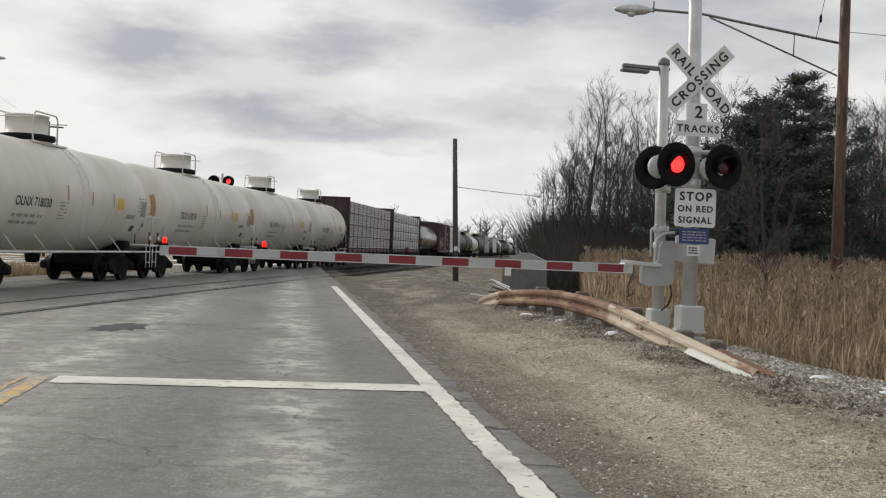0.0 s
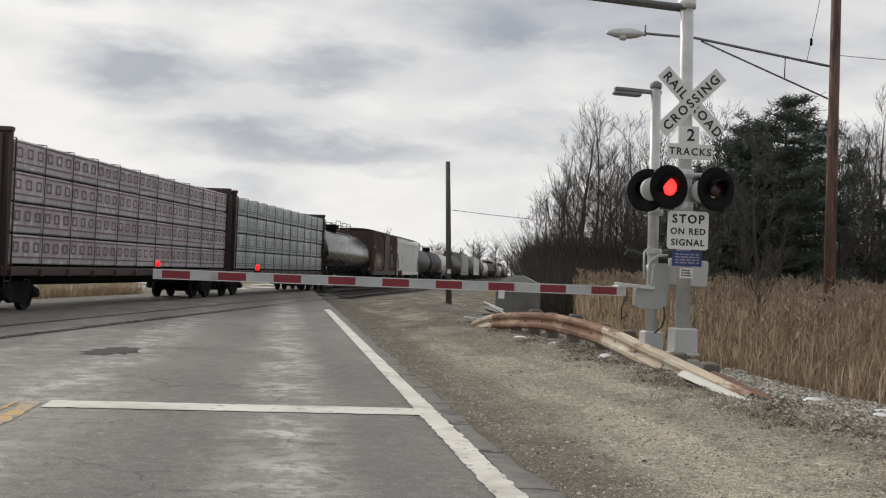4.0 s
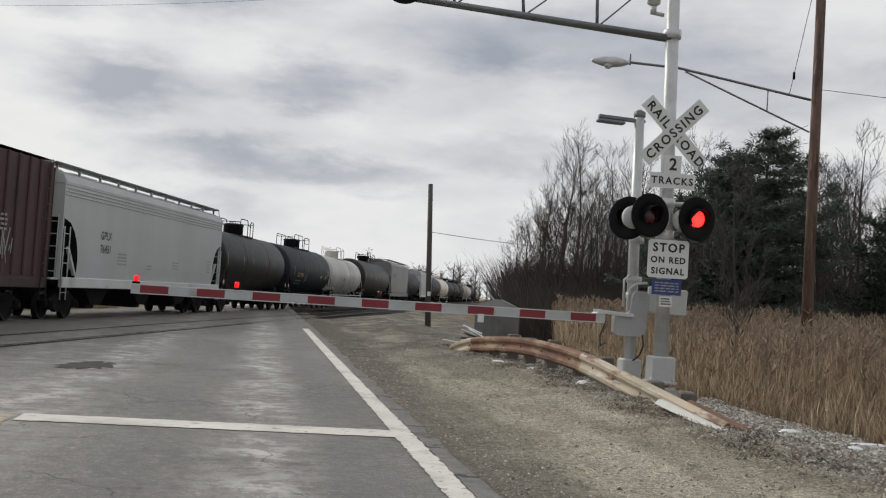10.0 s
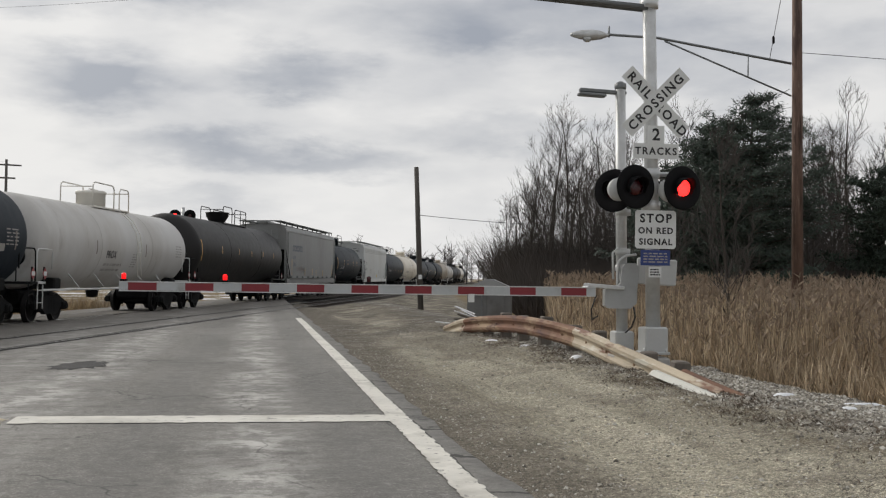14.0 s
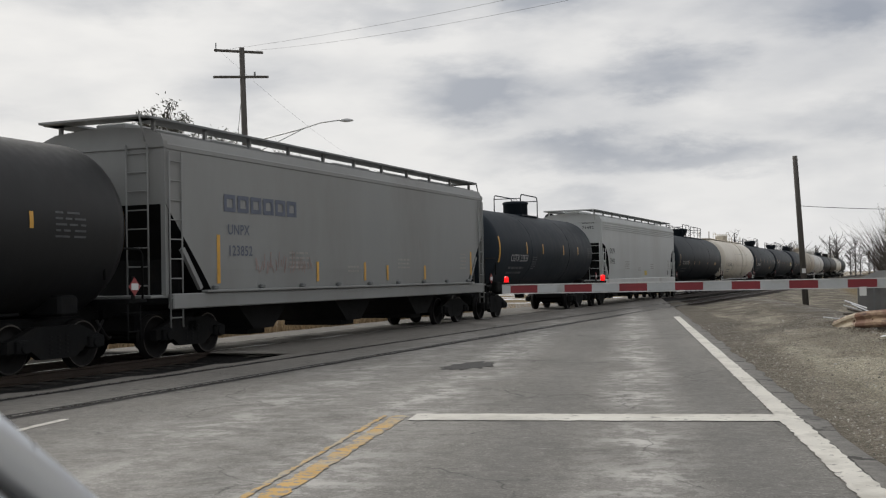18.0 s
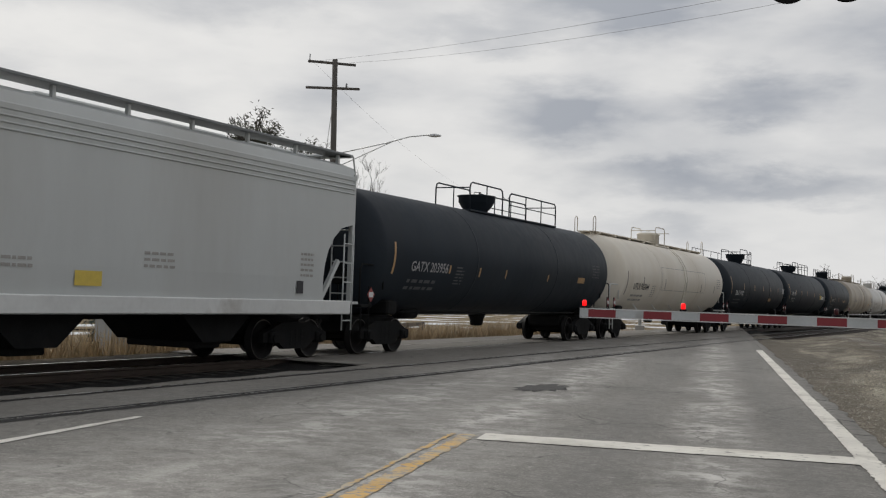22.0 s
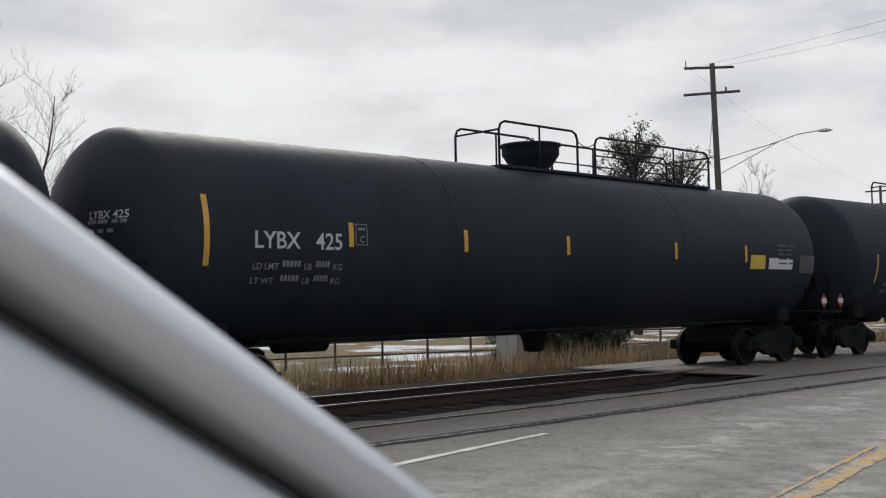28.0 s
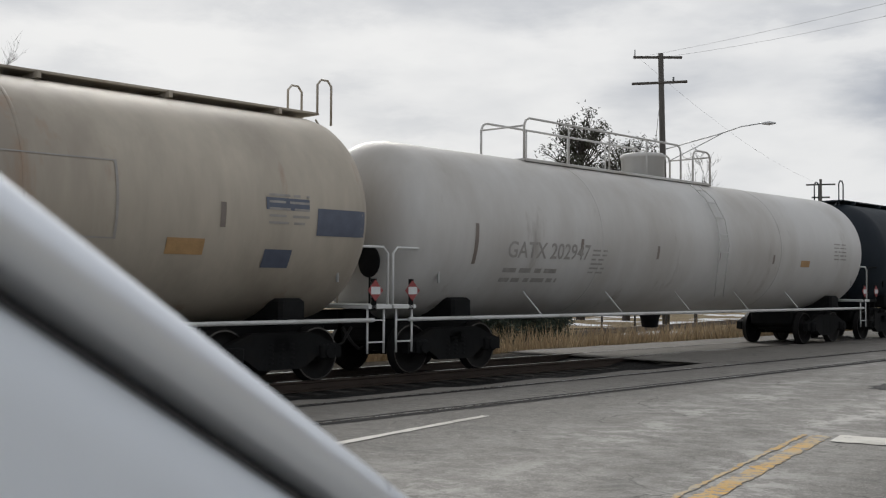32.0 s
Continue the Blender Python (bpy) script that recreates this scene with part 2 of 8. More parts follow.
def ground_material():
    m = bpy.data.materials.new("gravel_and_field")
    m.use_nodes = True
    t = m.node_tree
    b = t.nodes["Principled BSDF"]
    g = t.nodes.new("ShaderNodeNewGeometry")

    def nz(s, d=5.0, r=0.55):
        n = node(t, "ShaderNodeTexNoise", Scale=s, Detail=d, Roughness=r)
        t.links.new(g.outputs["Position"], n.inputs["Vector"])
        return n.outputs["Fac"]

    def cells(scale):
        v = node(t, "ShaderNodeTexVoronoi", Scale=scale, Randomness=1.0)
        t.links.new(g.outputs["Position"], v.inputs["Vector"])
        s = t.nodes.new("ShaderNodeSeparateColor")
        t.links.new(v.outputs["Color"], s.inputs[0])
        return v, s.outputs[0]

    rot = t.nodes.new("ShaderNodeMapping")
    rot.inputs["Rotation"].default_value = (0, 0, -math.atan2(RY, RX))
    t.links.new(g.outputs["Position"], rot.inputs["Vector"])

    def along(s, squeeze):
        mp = t.nodes.new("ShaderNodeMapping")
        mp.inputs["Scale"].default_value = (1, squeeze, 1)
        t.links.new(rot.outputs[0], mp.inputs["Vector"])
        n = node(t, "ShaderNodeTexNoise", Scale=s, Detail=5.0, Roughness=0.62)
        t.links.new(mp.outputs[0], n.inputs["Vector"])
        return n.outputs["Fac"]

    vor, shade = cells(62.0)
    vor2, shade2 = cells(24.0)
    wob = mathn(t, "MULTIPLY_ADD", nz(1.1, 6.0, 0.6), 1.4, -0.7)
    r0 = position_mask(t, RX, RY, -EDGE.x * RX)
    r = mathn(t, "ADD", r0, wob)
    o = mathn(t, "ADD", position_mask(t, TC, -TS, 0.0), mathn(t, "MULTIPLY", wob, 0.4))
    # packed sandy gravel, rutted along the road
    gravel = mixc(t, ramp(t, along(1.0, 0.12), [(0.38, 0.0), (0.62, 1.0)]), (0.295, 0.27, 0.208), (0.50, 0.463, 0.368))
    gravel = mixc(t, ramp(t, nz(5.0, 6.0, 0.68), [(0.54, 0.0), (0.66, 0.6)]), gravel, (0.25, 0.222, 0.18))
    # coarse grey stone on the ridge by the guardrail
    stones = mixc(t, shade2, (0.14, 0.13, 0.12), (0.58, 0.565, 0.54))
    ridge = ramp(t, mathn(t, "MULTIPLY", r, 0.1), [(0.30, 0.0), (0.365, 1.0), (0.50, 1.0), (0.56, 0.0)])
    gravel = mixc(t, mathn(t, "MULTIPLY", ridge, mathn(t, "MULTIPLY_ADD", ramp(t, nz(1.6), [(0.40, 0.0), (0.58, 1.0)]), 0.55, 0.4)), gravel, stones)
    # dead grass and dirt between ridge and lane
    brown = mathn(t, "MULTIPLY", ramp(t, mathn(t, "MULTIPLY", r, 0.1), [(0.25, 0.0), (0.30, 1.0), (0.35, 1.0), (0.43, 0.0)]), ramp(t, along(2.6, 0.3), [(0.47, 0.0), (0.60, 1.0)]))
    gravel = mixc(t, mathn(t, "MULTIPLY", brown, 0.8), gravel, (0.115, 0.085, 0.055))
    # dark damp dirt beside the pavement
    edge = ramp(t, mathn(t, "MULTIPLY", mathn(t, "ADD", r0, mathn(t, "MULTIPLY", wob, 0.45)), 0.5), [(0.0, 1.0), (0.10, 1.0), (0.30, 0.85), (0.52, 0.0)])
    gravel = mixc(t, mathn(t, "MULTIPLY", edge, 0.8), gravel, mixc(t, ramp(t, along(3.0, 0.3), [(0.35, 0.0), (0.65, 1.0)]), (0.088, 0.076, 0.061), (0.185, 0.164, 0.134)))
    # trodden mud towards the tracks
    far_v = position_mask(t, -RY, RX, EDGE.x * RY)
    mud = ramp(t, mathn(t, "MULTIPLY", mathn(t, "ADD", far_v, mathn(t, "MULTIPLY", wob, 5.0)), 0.02), [(0.36, 0.0), (0.56, 1.0)])
    mud = mathn(t, "MULTIPLY", mud, ramp(t, along(0.9, 0.5), [(0.38, 0.35), (0.58, 0.95)]))
    gravel = mixc(t, mud, gravel, (0.14, 0.126, 0.106))
    scuff = ramp(t, nz(0.7, 7.0, 0.65), [(0.53, 0.0), (0.62, 0.6)])
    gravel = mixc(t, scuff, gravel, (0.17, 0.15, 0.12))
    # single stones, light and dark
    gravel = mixc(t, 1.0, gravel, ramp(t, shade, [(0.0, 0.55), (0.25, 0.85), (0.75, 1.05), (1.0, 1.55)]), "MULTIPLY")
    gravel = mixc(t, 1.0, gravel, ramp(t, nz(110.0, 4.0, 0.8), [(0.36, 0.5), (0.5, 1.0), (0.64, 1.6)]), "MULTIPLY")
    gravel = mixc(t, 1.0, gravel, ramp(t, nz(16.0, 6.0, 0.8), [(0.38, 0.76), (0.62, 1.25)]), "MULTIPLY")
    field = mixc(t, ramp(t, nz(0.8), [(0.35, 0.0), (0.65, 1.0)]), (0.15, 0.113, 0.065), (0.26, 0.205, 0.12))
    snow = ramp(t, nz(0.16, 5.0, 0.6), [(0.54, 0.0), (0.58, 1.0)])
    field = mixc(t, mathn(t, "MULTIPLY", snow, ramp(t, mathn(t, "MULTIPLY", o, -0.02), [(0.39, 0.0), (0.43, 1.0)])), field, (0.78, 0.80, 0.83))
    bank = mathn(t, "MULTIPLY", mathn(t, "MAXIMUM", mathn(t, "SUBTRACT", far_v, 26.0), 0.0), -0.15)
    col = mixc(t, ramp(t, mathn(t, "MULTIPLY", mathn(t, "ADD", r, bank), 0.1), [(0.47, 0.0), (0.55, 1.0)]), gravel, field)
    far_o = ramp(t, mathn(t, "MULTIPLY", o, -0.02), [(0.330, 0.0), (0.352, 1.0)])
    col = mixc(t, far_o, col, field)
    # dark track stone, its colour taken near black to include the train's shade
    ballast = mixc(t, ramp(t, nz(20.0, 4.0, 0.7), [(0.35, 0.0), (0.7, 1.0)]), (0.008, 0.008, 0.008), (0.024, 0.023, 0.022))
    shaded_bed = ramp(t, mathn(t, "MULTIPLY", o, -0.02), [(0.222, 0.0), (0.228, 1.0), (0.330, 1.0), (0.340, 0.0)])
    col = mixc(t, shaded_bed, col, ballast)
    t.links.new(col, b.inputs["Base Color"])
    b.inputs["Roughness"].default_value = 0.95
    b.inputs["Specular IOR Level"].default_value = 0.2
    bn = node(t, "ShaderNodeBump", Strength=0.9, Distance=0.04)
    t.links.new(mathn(t, "ADD", nz(9.0, 6.0, 0.7), mathn(t, "MULTIPLY", mathn(t, "ADD", vor.outputs["Distance"], vor2.outputs["Distance"]), -0.5)), bn.inputs["Height"])
    t.links.new(bn.outputs[0], b.inputs["Normal"])
    return m


def asphalt_material():
    m = bpy.data.materials.new("worn_asphalt")
    m.use_nodes = True
    t = m.node_tree
    b = t.nodes["Principled BSDF"]
    g = t.nodes.new("ShaderNodeNewGeometry")
    rot = t.nodes.new("ShaderNodeMapping")
    rot.inputs["Rotation"].default_value = (0, 0, -math.atan2(RY, RX))
    t.links.new(g.outputs["Position"], rot.inputs["Vector"])

    def nz(s, stretch=(1, 1, 1), d=5.0, r=0.55):
        mp = t.nodes.new("ShaderNodeMapping")
        mp.inputs["Scale"].default_value = stretch
        t.links.new(rot.outputs[0], mp.inputs["Vector"])
        n = node(t, "ShaderNodeTexNoise", Scale=s, Detail=d, Roughness=r)
        t.links.new(mp.outputs[0], n.inputs["Vector"])
        return n.outputs["Fac"]

    base = mixc(t, ramp(t, nz(0.6, (1, 0.4, 1)), [(0.3, 0.0), (0.7, 1.0)]), (0.185, 0.178, 0.162), (0.285, 0.275, 0.252))
    base = mixc(t, ramp(t, nz(60.0, (1, 1, 1), 3.0, 0.7), [(0.3, 0.0), (0.7, 1.0)]), mixc(t, 1.0, base, 0.62, "MULTIPLY"), base)
    base = mixc(t, 1.0, base, ramp(t, nz(7.0, (1, 1, 1), 7.0, 0.8), [(0.36, 0.76), (0.64, 1.22)]), "MULTIPLY")
    agg = node(t, "ShaderNodeTexVoronoi", Scale=70.0)
    t.links.new(rot.outputs[0], agg.inputs["Vector"])
    sp = t.nodes.new("ShaderNodeSeparateColor")
    t.links.new(agg.outputs["Color"], sp.inputs[0])
    base = mixc(t, 1.0, base, ramp(t, sp.outputs[0], [(0.0, 0.82), (0.8, 1.03), (1.0, 1.5)]), "MULTIPLY")
    r = position_mask(t, RX, RY, -EDGE.x * RX)
    # salt left between the wheel paths and at the centre line
    def band(centre, width):
        d = mathn(t, "ABSOLUTE", mathn(t, "SUBTRACT", r, centre))
        return mathn(t, "SUBTRACT", 1.0, mathn(t, "DIVIDE", d, width), clamp=True)
    salt = mathn(t, "MAXIMUM", band(-1.75, 0.62), mathn(t, "MAXIMUM", band(-4.25, 0.9), mathn(t, "MULTIPLY", band(-5.9, 1.5), 0.7)))
    flakes = ramp(t, nz(2.8, (0.9, 0.9, 1), 8.0, 0.78), [(0.47, 0.0), (0.55, 1.0)])
    cloudy = ramp(t, nz(0.8, (1, 0.6, 1)), [(0.35, 0.15), (0.65, 1.0)])
    salt = mathn(t, "MULTIPLY", salt, mathn(t, "MULTIPLY", mathn(t, "MULTIPLY_ADD", flakes, 0.8, 0.2), cloudy))
    stray = ramp(t, nz(5.0, (0.9, 1.1, 1), 7.0, 0.78), [(0.59, 0.0), (0.66, 1.0)])
    salt = mathn(t, "MAXIMUM", salt, mathn(t, "MULTIPLY", stray, 0.35))
    col = mixc(t, mathn(t, "MULTIPLY", salt, 0.95), base, (0.62, 0.605, 0.575))
    # tyre-darkened paths
    tyre = mathn(t, "MAXIMUM", band(-0.95, 0.5), band(-2.75, 0.55))
    col = mixc(t, mathn(t, "MULTIPLY", tyre, 0.3), col, (0.12, 0.118, 0.115))
    # paler strip of older pavement outside the edge line
    col = mixc(t, mathn(t, "MULTIPLY", mathn(t, "MULTIPLY", band(-0.03, 0.25), 3.0, clamp=True), 0.55), col, mixc(t, ramp(t, nz(6.0, (1, 1, 1), 6.0, 0.7), [(0.38, 0.0), (0.62, 1.0)]), (0.19, 0.18, 0.162), (0.37, 0.352, 0.32)))
    v = position_mask(t, -RY, RX, EDGE.x * RY)
    gap = mathn(t, "FRACT", mathn(t, "MULTIPLY_ADD", nz(1.3, (1, 1, 1), 5.0, 0.6), 0.55, mathn(t, "MULTIPLY", v, 0.62)))
    gap = mathn(t, "MULTIPLY", mathn(t, "LESS_THAN", gap, 0.05), mathn(t, "GREATER_THAN", r, -0.22))
    rim = mathn(t, "LESS_THAN", mathn(t, "ABSOLUTE", mathn(t, "ADD", r, mathn(t, "MULTIPLY_ADD", nz(4.0, (1, 0.4, 1), 5.0, 0.6), 0.10, 0.145))), 0.010)
    col = mixc(t, mathn(t, "MULTIPLY", mathn(t, "MAXIMUM", gap, rim), 0.9), col, (0.045, 0.042, 0.038))
    # brownish grit by the rails
    o = position_mask(t, TC, -TS, 0.0)
    grit = ramp(t, mathn(t, "MULTIPLY", mathn(t, "ADD", o, mathn(t, "MULTIPLY", nz(1.2), 2.0)), -0.05), [(0.32, 0.0), (0.50, 1.0)])
    col = mixc(t, mathn(t, "MULTIPLY", grit, mathn(t, "MULTIPLY_ADD", nz(2.5, (0.4, 2.0, 1)), 0.9, 0.1)), col, (0.155, 0.138, 0.118))
    dark = ramp(t, nz(1.7, (0.7, 1.0, 1), 7.0, 0.7), [(0.55, 0.0), (0.66, 1.0)])
    col = mixc(t, mathn(t, "MULTIPLY", dark, 0.4), col, (0.09, 0.088, 0.085))
    vor = node(t, "ShaderNodeTexVoronoi", Scale=0.55)
    vor.feature = "DISTANCE_TO_EDGE"
    dis = t.nodes.new("ShaderNodeVectorMath")
    nn = node(t, "ShaderNodeTexNoise", Scale=1.5, Detail=4.0)
    t.links.new(rot.outputs[0], nn.inputs["Vector"])
    t.links.new(rot.outputs[0], dis.inputs[0])
    t.links.new(nn.outputs["Color"], dis.inputs[1])
    t.links.new(dis.outputs[0], vor.inputs["Vector"])
    crack = ramp(t, vor.outputs["Distance"], [(0.0, 1.0), (0.012, 0.0)])
    crack = mathn(t, "MULTIPLY", crack, ramp(t, nz(0.5), [(0.5, 0.0), (0.56, 1.0)]))
    col = mixc(t, mathn(t, "MULTIPLY", crack, 0.7), col, (0.03, 0.03, 0.03))
    t.links.new(col, b.inputs["Base Color"])
    t.links.new(mathn(t, "MULTIPLY_ADD", nz(3.0), 0.3, 0.62), b.inputs["Roughness"])
    bn = node(t, "ShaderNodeBump", Strength=0.6, Distance=0.015)
    t.links.new(nz(70.0, (1, 1, 1), 3.0, 0.6), bn.inputs["Height"])
    t.links.new(bn.outputs[0], b.inputs["Normal"])
    return m


M_GROUND = ground_material()
M_ASPHALT = asphalt_material()
M_WHITE_LINE = material("worn_white_road_paint", (0.68, 0.66, 0.60), 0.7, var=0.15, scale=1.5, bump=0.3, dirt=(0.48, 0.46, 0.41), dirt_at=(0.52, 0.66), dirt2=(0.24, 0.23, 0.215), dirt2_at=(0.59, 0.66), dirt2_scale=3.0)
M_YELLOW_LINE = material("worn_yellow_road_paint", (0.56, 0.34, 0.09), 0.7, var=0.2, scale=2.0, bump=0.3, dirt=(0.42, 0.36, 0.26), dirt_at=(0.45, 0.62), dirt2=(0.24, 0.235, 0.225), dirt2_at=(0.52, 0.58), dirt2_scale=2.5)
M_PATCH = material("dark_tar_patch", (0.035, 0.034, 0.033), 0.8, var=0.3, scale=2.0, bump=0.4)
M_RAIL = material("rusted_rail_steel", (0.045, 0.032, 0.025), 0.6, 0.4, var=0.3, scale=2.0, bump=0.2)
M_RAILTOP = material("polished_rail_head", (0.36, 0.35, 0.34), 0.28, 1.0, var=0.1, scale=2.0)
M_GAP = material("flangeway_gap", (0.02, 0.019, 0.018), 0.9, var=0.3, scale=3.0, bump=0.4)
M_TIE = material("creosoted_tie", (0.025, 0.021, 0.018), 0.9, var=0.35, scale=3.0, bump=0.5, rand=0.4)
M_WHITE_TANK = material("white_tank_paint", (0.68, 0.66, 0.61), 0.42, var=0.05, scale=0.5, bump=0.03, bump_scale=3.0, stretch=(1, 1, 0.35), dirt=(0.50, 0.46, 0.39), dirt_at=(0.48, 0.80), dirt2=(0.33, 0.25, 0.18), dirt2_at=(0.66, 0.86))
M_GREY_TANK = material("grimy_white_tank_paint", (0.54, 0.535, 0.52), 0.45, var=0.08, scale=0.5, bump=0.03, bump_scale=3.0, stretch=(1, 1, 0.3), dirt=(0.40, 0.38, 0.35), dirt_at=(0.46, 0.7), dirt2=(0.26, 0.23, 0.20), dirt2_at=(0.62, 0.8))
M_CREAM_TANK = material("cream_tank_paint", (0.70, 0.655, 0.57), 0.5, var=0.06, scale=0.45, bump=0.03, bump_scale=3.0, stretch=(1, 1, 0.3), dirt=(0.59, 0.53, 0.43), dirt_at=(0.5, 0.75))
M_DIRTY_TANK = material("rust_stained_cream_paint", (0.44, 0.395, 0.325), 0.55, var=0.15, scale=0.55, bump=0.04, bump_scale=3.0, stretch=(1, 1, 0.22), dirt=(0.28, 0.245, 0.20), dirt_at=(0.42, 0.64), dirt2=(0.30, 0.19, 0.12), dirt2_at=(0.60, 0.74), dirt2_scale=0.9)
M_BLACK_TANK = material("black_tank_paint", (0.0235, 0.0302, 0.0385), 0.5, var=0.25, scale=0.5, bump=0.03, bump_scale=3.0, stretch=(1, 1, 0.4), dirt=(0.031, 0.035, 0.041), dirt_at=(0.5, 0.8), spec=0.07)
M_GLOSS_TANK = material("glossy_black_tank_paint", (0.007, 0.009, 0.0105), 0.24, var=0.2, scale=0.5, bump=0.012, bump_scale=1.0, dirt=(0.013, 0.015, 0.016), dirt_at=(0.5, 0.8), spec=0.5)
M_BROWN_TANK = material("faded_black_tank_paint", (0.017, 0.0175, 0.0185), 0.5, var=0.3, scale=0.6, bump=0.03, bump_scale=3.0, stretch=(1, 1, 0.4), dirt=(0.022, 0.019, 0.018), dirt_at=(0.48, 0.75), spec=0.25)
M_TRUCK = material("grimy_black_steel", (0.0125, 0.013, 0.0135), 0.7, 0.0, var=0.35, scale=3.0, bump=0.3, bump_scale=20.0, dirt=(0.019, 0.0175, 0.016), dirt_at=(0.55, 0.75), spec=0.08)
M_WHEEL = material("worn_wheel_steel", (0.012, 0.0115, 0.0115), 0.6, 0.0, var=0.3, scale=4.0, spec=0.12)
M_TREAD = material("bright_wheel_rim", (0.13, 0.128, 0.125), 0.3, 1.0, var=0.1, scale=4.0)
M_GREY_HOPPER = material("light_grey_hopper_paint", (0.245, 0.253, 0.25), 0.5, var=0.07, scale=0.45, bump=0.03, bump_scale=3.0, stretch=(1, 1, 0.3), dirt=(0.20, 0.20, 0.193), dirt_at=(0.48, 0.72), dirt2=(0.145, 0.12, 0.10), dirt2_at=(0.66, 0.82))
M_PALE_HOPPER = material("pale_grey_hopper_paint", (0.485, 0.505, 0.50), 0.48, var=0.06, scale=0.4, bump=0.03, bump_scale=3.0, stretch=(1, 1, 0.3), dirt=(0.41, 0.415, 0.40), dirt_at=(0.5, 0.75), dirt2=(0.33, 0.31, 0.27), dirt2_at=(0.68, 0.86))
M_SILL = material("white_sill_paint", (0.62, 0.63, 0.62), 0.5, var=0.1, scale=1.0, dirt=(0.35, 0.33, 0.3), dirt_at=(0.55, 0.75))
M_BOXCAR = material("oxide_brown_boxcar_paint", (0.062, 0.026, 0.026), 0.6, var=0.2, scale=0.6, bump=0.05, bump_scale=5.0, stretch=(1, 1, 0.4), dirt=(0.04, 0.022, 0.021), dirt_at=(0.5, 0.72))
M_DARK_FRAME = material("dark_brown_frame_paint", (0.05, 0.03, 0.028), 0.6, var=0.25, scale=1.0, bump=0.1)
M_WRAP_PURPLE = material("printed_lumber_wrap", (0.44, 0.42, 0.44), 0.38, var=0.2, scale=1.5, bump=0.35, bump_scale=3.5, rand=0.15, dirt=(0.36, 0.31, 0.33), dirt_at=(0.52, 0.66), dirt2=(0.58, 0.58, 0.60), dirt2_at=(0.55, 0.62))
M_WRAP_SILVER = material("silver_lumber_wrap", (0.40, 0.43, 0.45), 0.35, var=0.14, scale=1.2, bump=0.45, bump_scale=3.0, rand=0.15, dirt=(0.55, 0.58, 0.60), dirt_at=(0.52, 0.68))
M_WRAP_MARK = material("dark_wrap_print", (0.12, 0.13, 0.15), 0.5, var=0.2, scale=4.0)
M_STRIPE = material("amber_reflective_tape", (0.62, 0.34, 0.06), 0.4, var=0.15, scale=4.0)
M_STRIPE_DULL = material("faded_reflective_tape", (0.42, 0.26, 0.12), 0.5, var=0.2, scale=4.0)
M_STRIPE_GREY = material("grey_reflective_tape", (0.20, 0.17, 0.15), 0.5, var=0.2, scale=4.0)
M_LETTER_WHITE = material("white_stencil_paint", (0.50, 0.51, 0.52), 0.5, var=0.15, scale=6.0)
M_LETTER_GREY = material("worn_grey_stencil_paint", (0.32, 0.32, 0.33), 0.6, var=0.25, scale=6.0)
M_LETTER_PRINT = material("small_grey_stencil_print", (0.20, 0.205, 0.215), 0.6, var=0.25, scale=6.0)
M_PRINT_GREY = material("faint_grey_stencil_paint", (0.075, 0.078, 0.083), 0.6, var=0.3, scale=6.0)
M_LETTER_BLACK = material("black_stencil_paint", (0.03, 0.03, 0.035), 0.5, var=0.2, scale=6.0)
M_LETTER_PALE = material("faded_dark_stencil_paint", (0.31, 0.298, 0.28), 0.6, var=0.2, scale=6.0)
M_LETTER_BLUE = material("slate_blue_stencil_paint", (0.095, 0.112, 0.155), 0.5, var=0.15, scale=6.0)
M_PLACARD_Y = material("yellow_placard", (0.60, 0.45, 0.08), 0.5, var=0.15, scale=5.0)
M_PLACARD_W = material("white_placard", (0.60, 0.62, 0.62), 0.5, var=0.1, scale=5.0)
M_ARM_LAMP = material("red_arm_lamp", (0.9, 0.006, 0.008), 0.35, var=0.0, emit=1.3)
M_BOX_GREY = material("dull_grey_box_paint", (0.36, 0.37, 0.37), 0.5, var=0.1, scale=2.0, dirt=(0.26, 0.26, 0.25), dirt_at=(0.5, 0.7))
M_PLACARD_RED = material("red_placard", (0.27, 0.05, 0.05), 0.5, var=0.15, scale=5.0)
M_GRAFFITI = material("pale_spray_paint", (0.55, 0.50, 0.36), 0.6, var=0.3, scale=3.0)
M_GRAFFITI_RED = material("dull_plum_print", (0.20, 0.11, 0.13), 0.6, var=0.2, scale=3.0)
M_SCRAWL = material("faded_red_spray_paint", (0.27, 0.205, 0.195), 0.6, var=0.2, scale=3.0)
M_GALV = material("galvanised_aluminium", (0.56, 0.57, 0.57), 0.42, 0.35, var=0.14, scale=2.5, bump=0.06, dirt=(0.38, 0.38, 0.37), dirt_at=(0.5, 0.75))
M_GREY_PAINT = material("pale_grey_enamel", (0.49, 0.50, 0.495), 0.42, var=0.09, scale=2.0, dirt=(0.34, 0.335, 0.32), dirt_at=(0.54, 0.8))
M_DARK_TRUSS = material("weathered_grey_truss", (0.18, 0.19, 0.195), 0.5, 0.5, var=0.15, scale=3.0)
M_SIGN_WHITE = material("white_sign_sheeting", (0.66, 0.67, 0.66), 0.45, var=0.05, scale=3.0, dirt=(0.5, 0.5, 0.47), dirt_at=(0.6, 0.85))
M_SIGN_BLACK = material("black_sign_lettering", (0.012, 0.012, 0.013), 0.5, var=0.2, scale=5.0)
M_SIGN_BLUE = material("blue_sign_sheeting", (0.02, 0.043, 0.18), 0.45, var=0.1, scale=4.0)
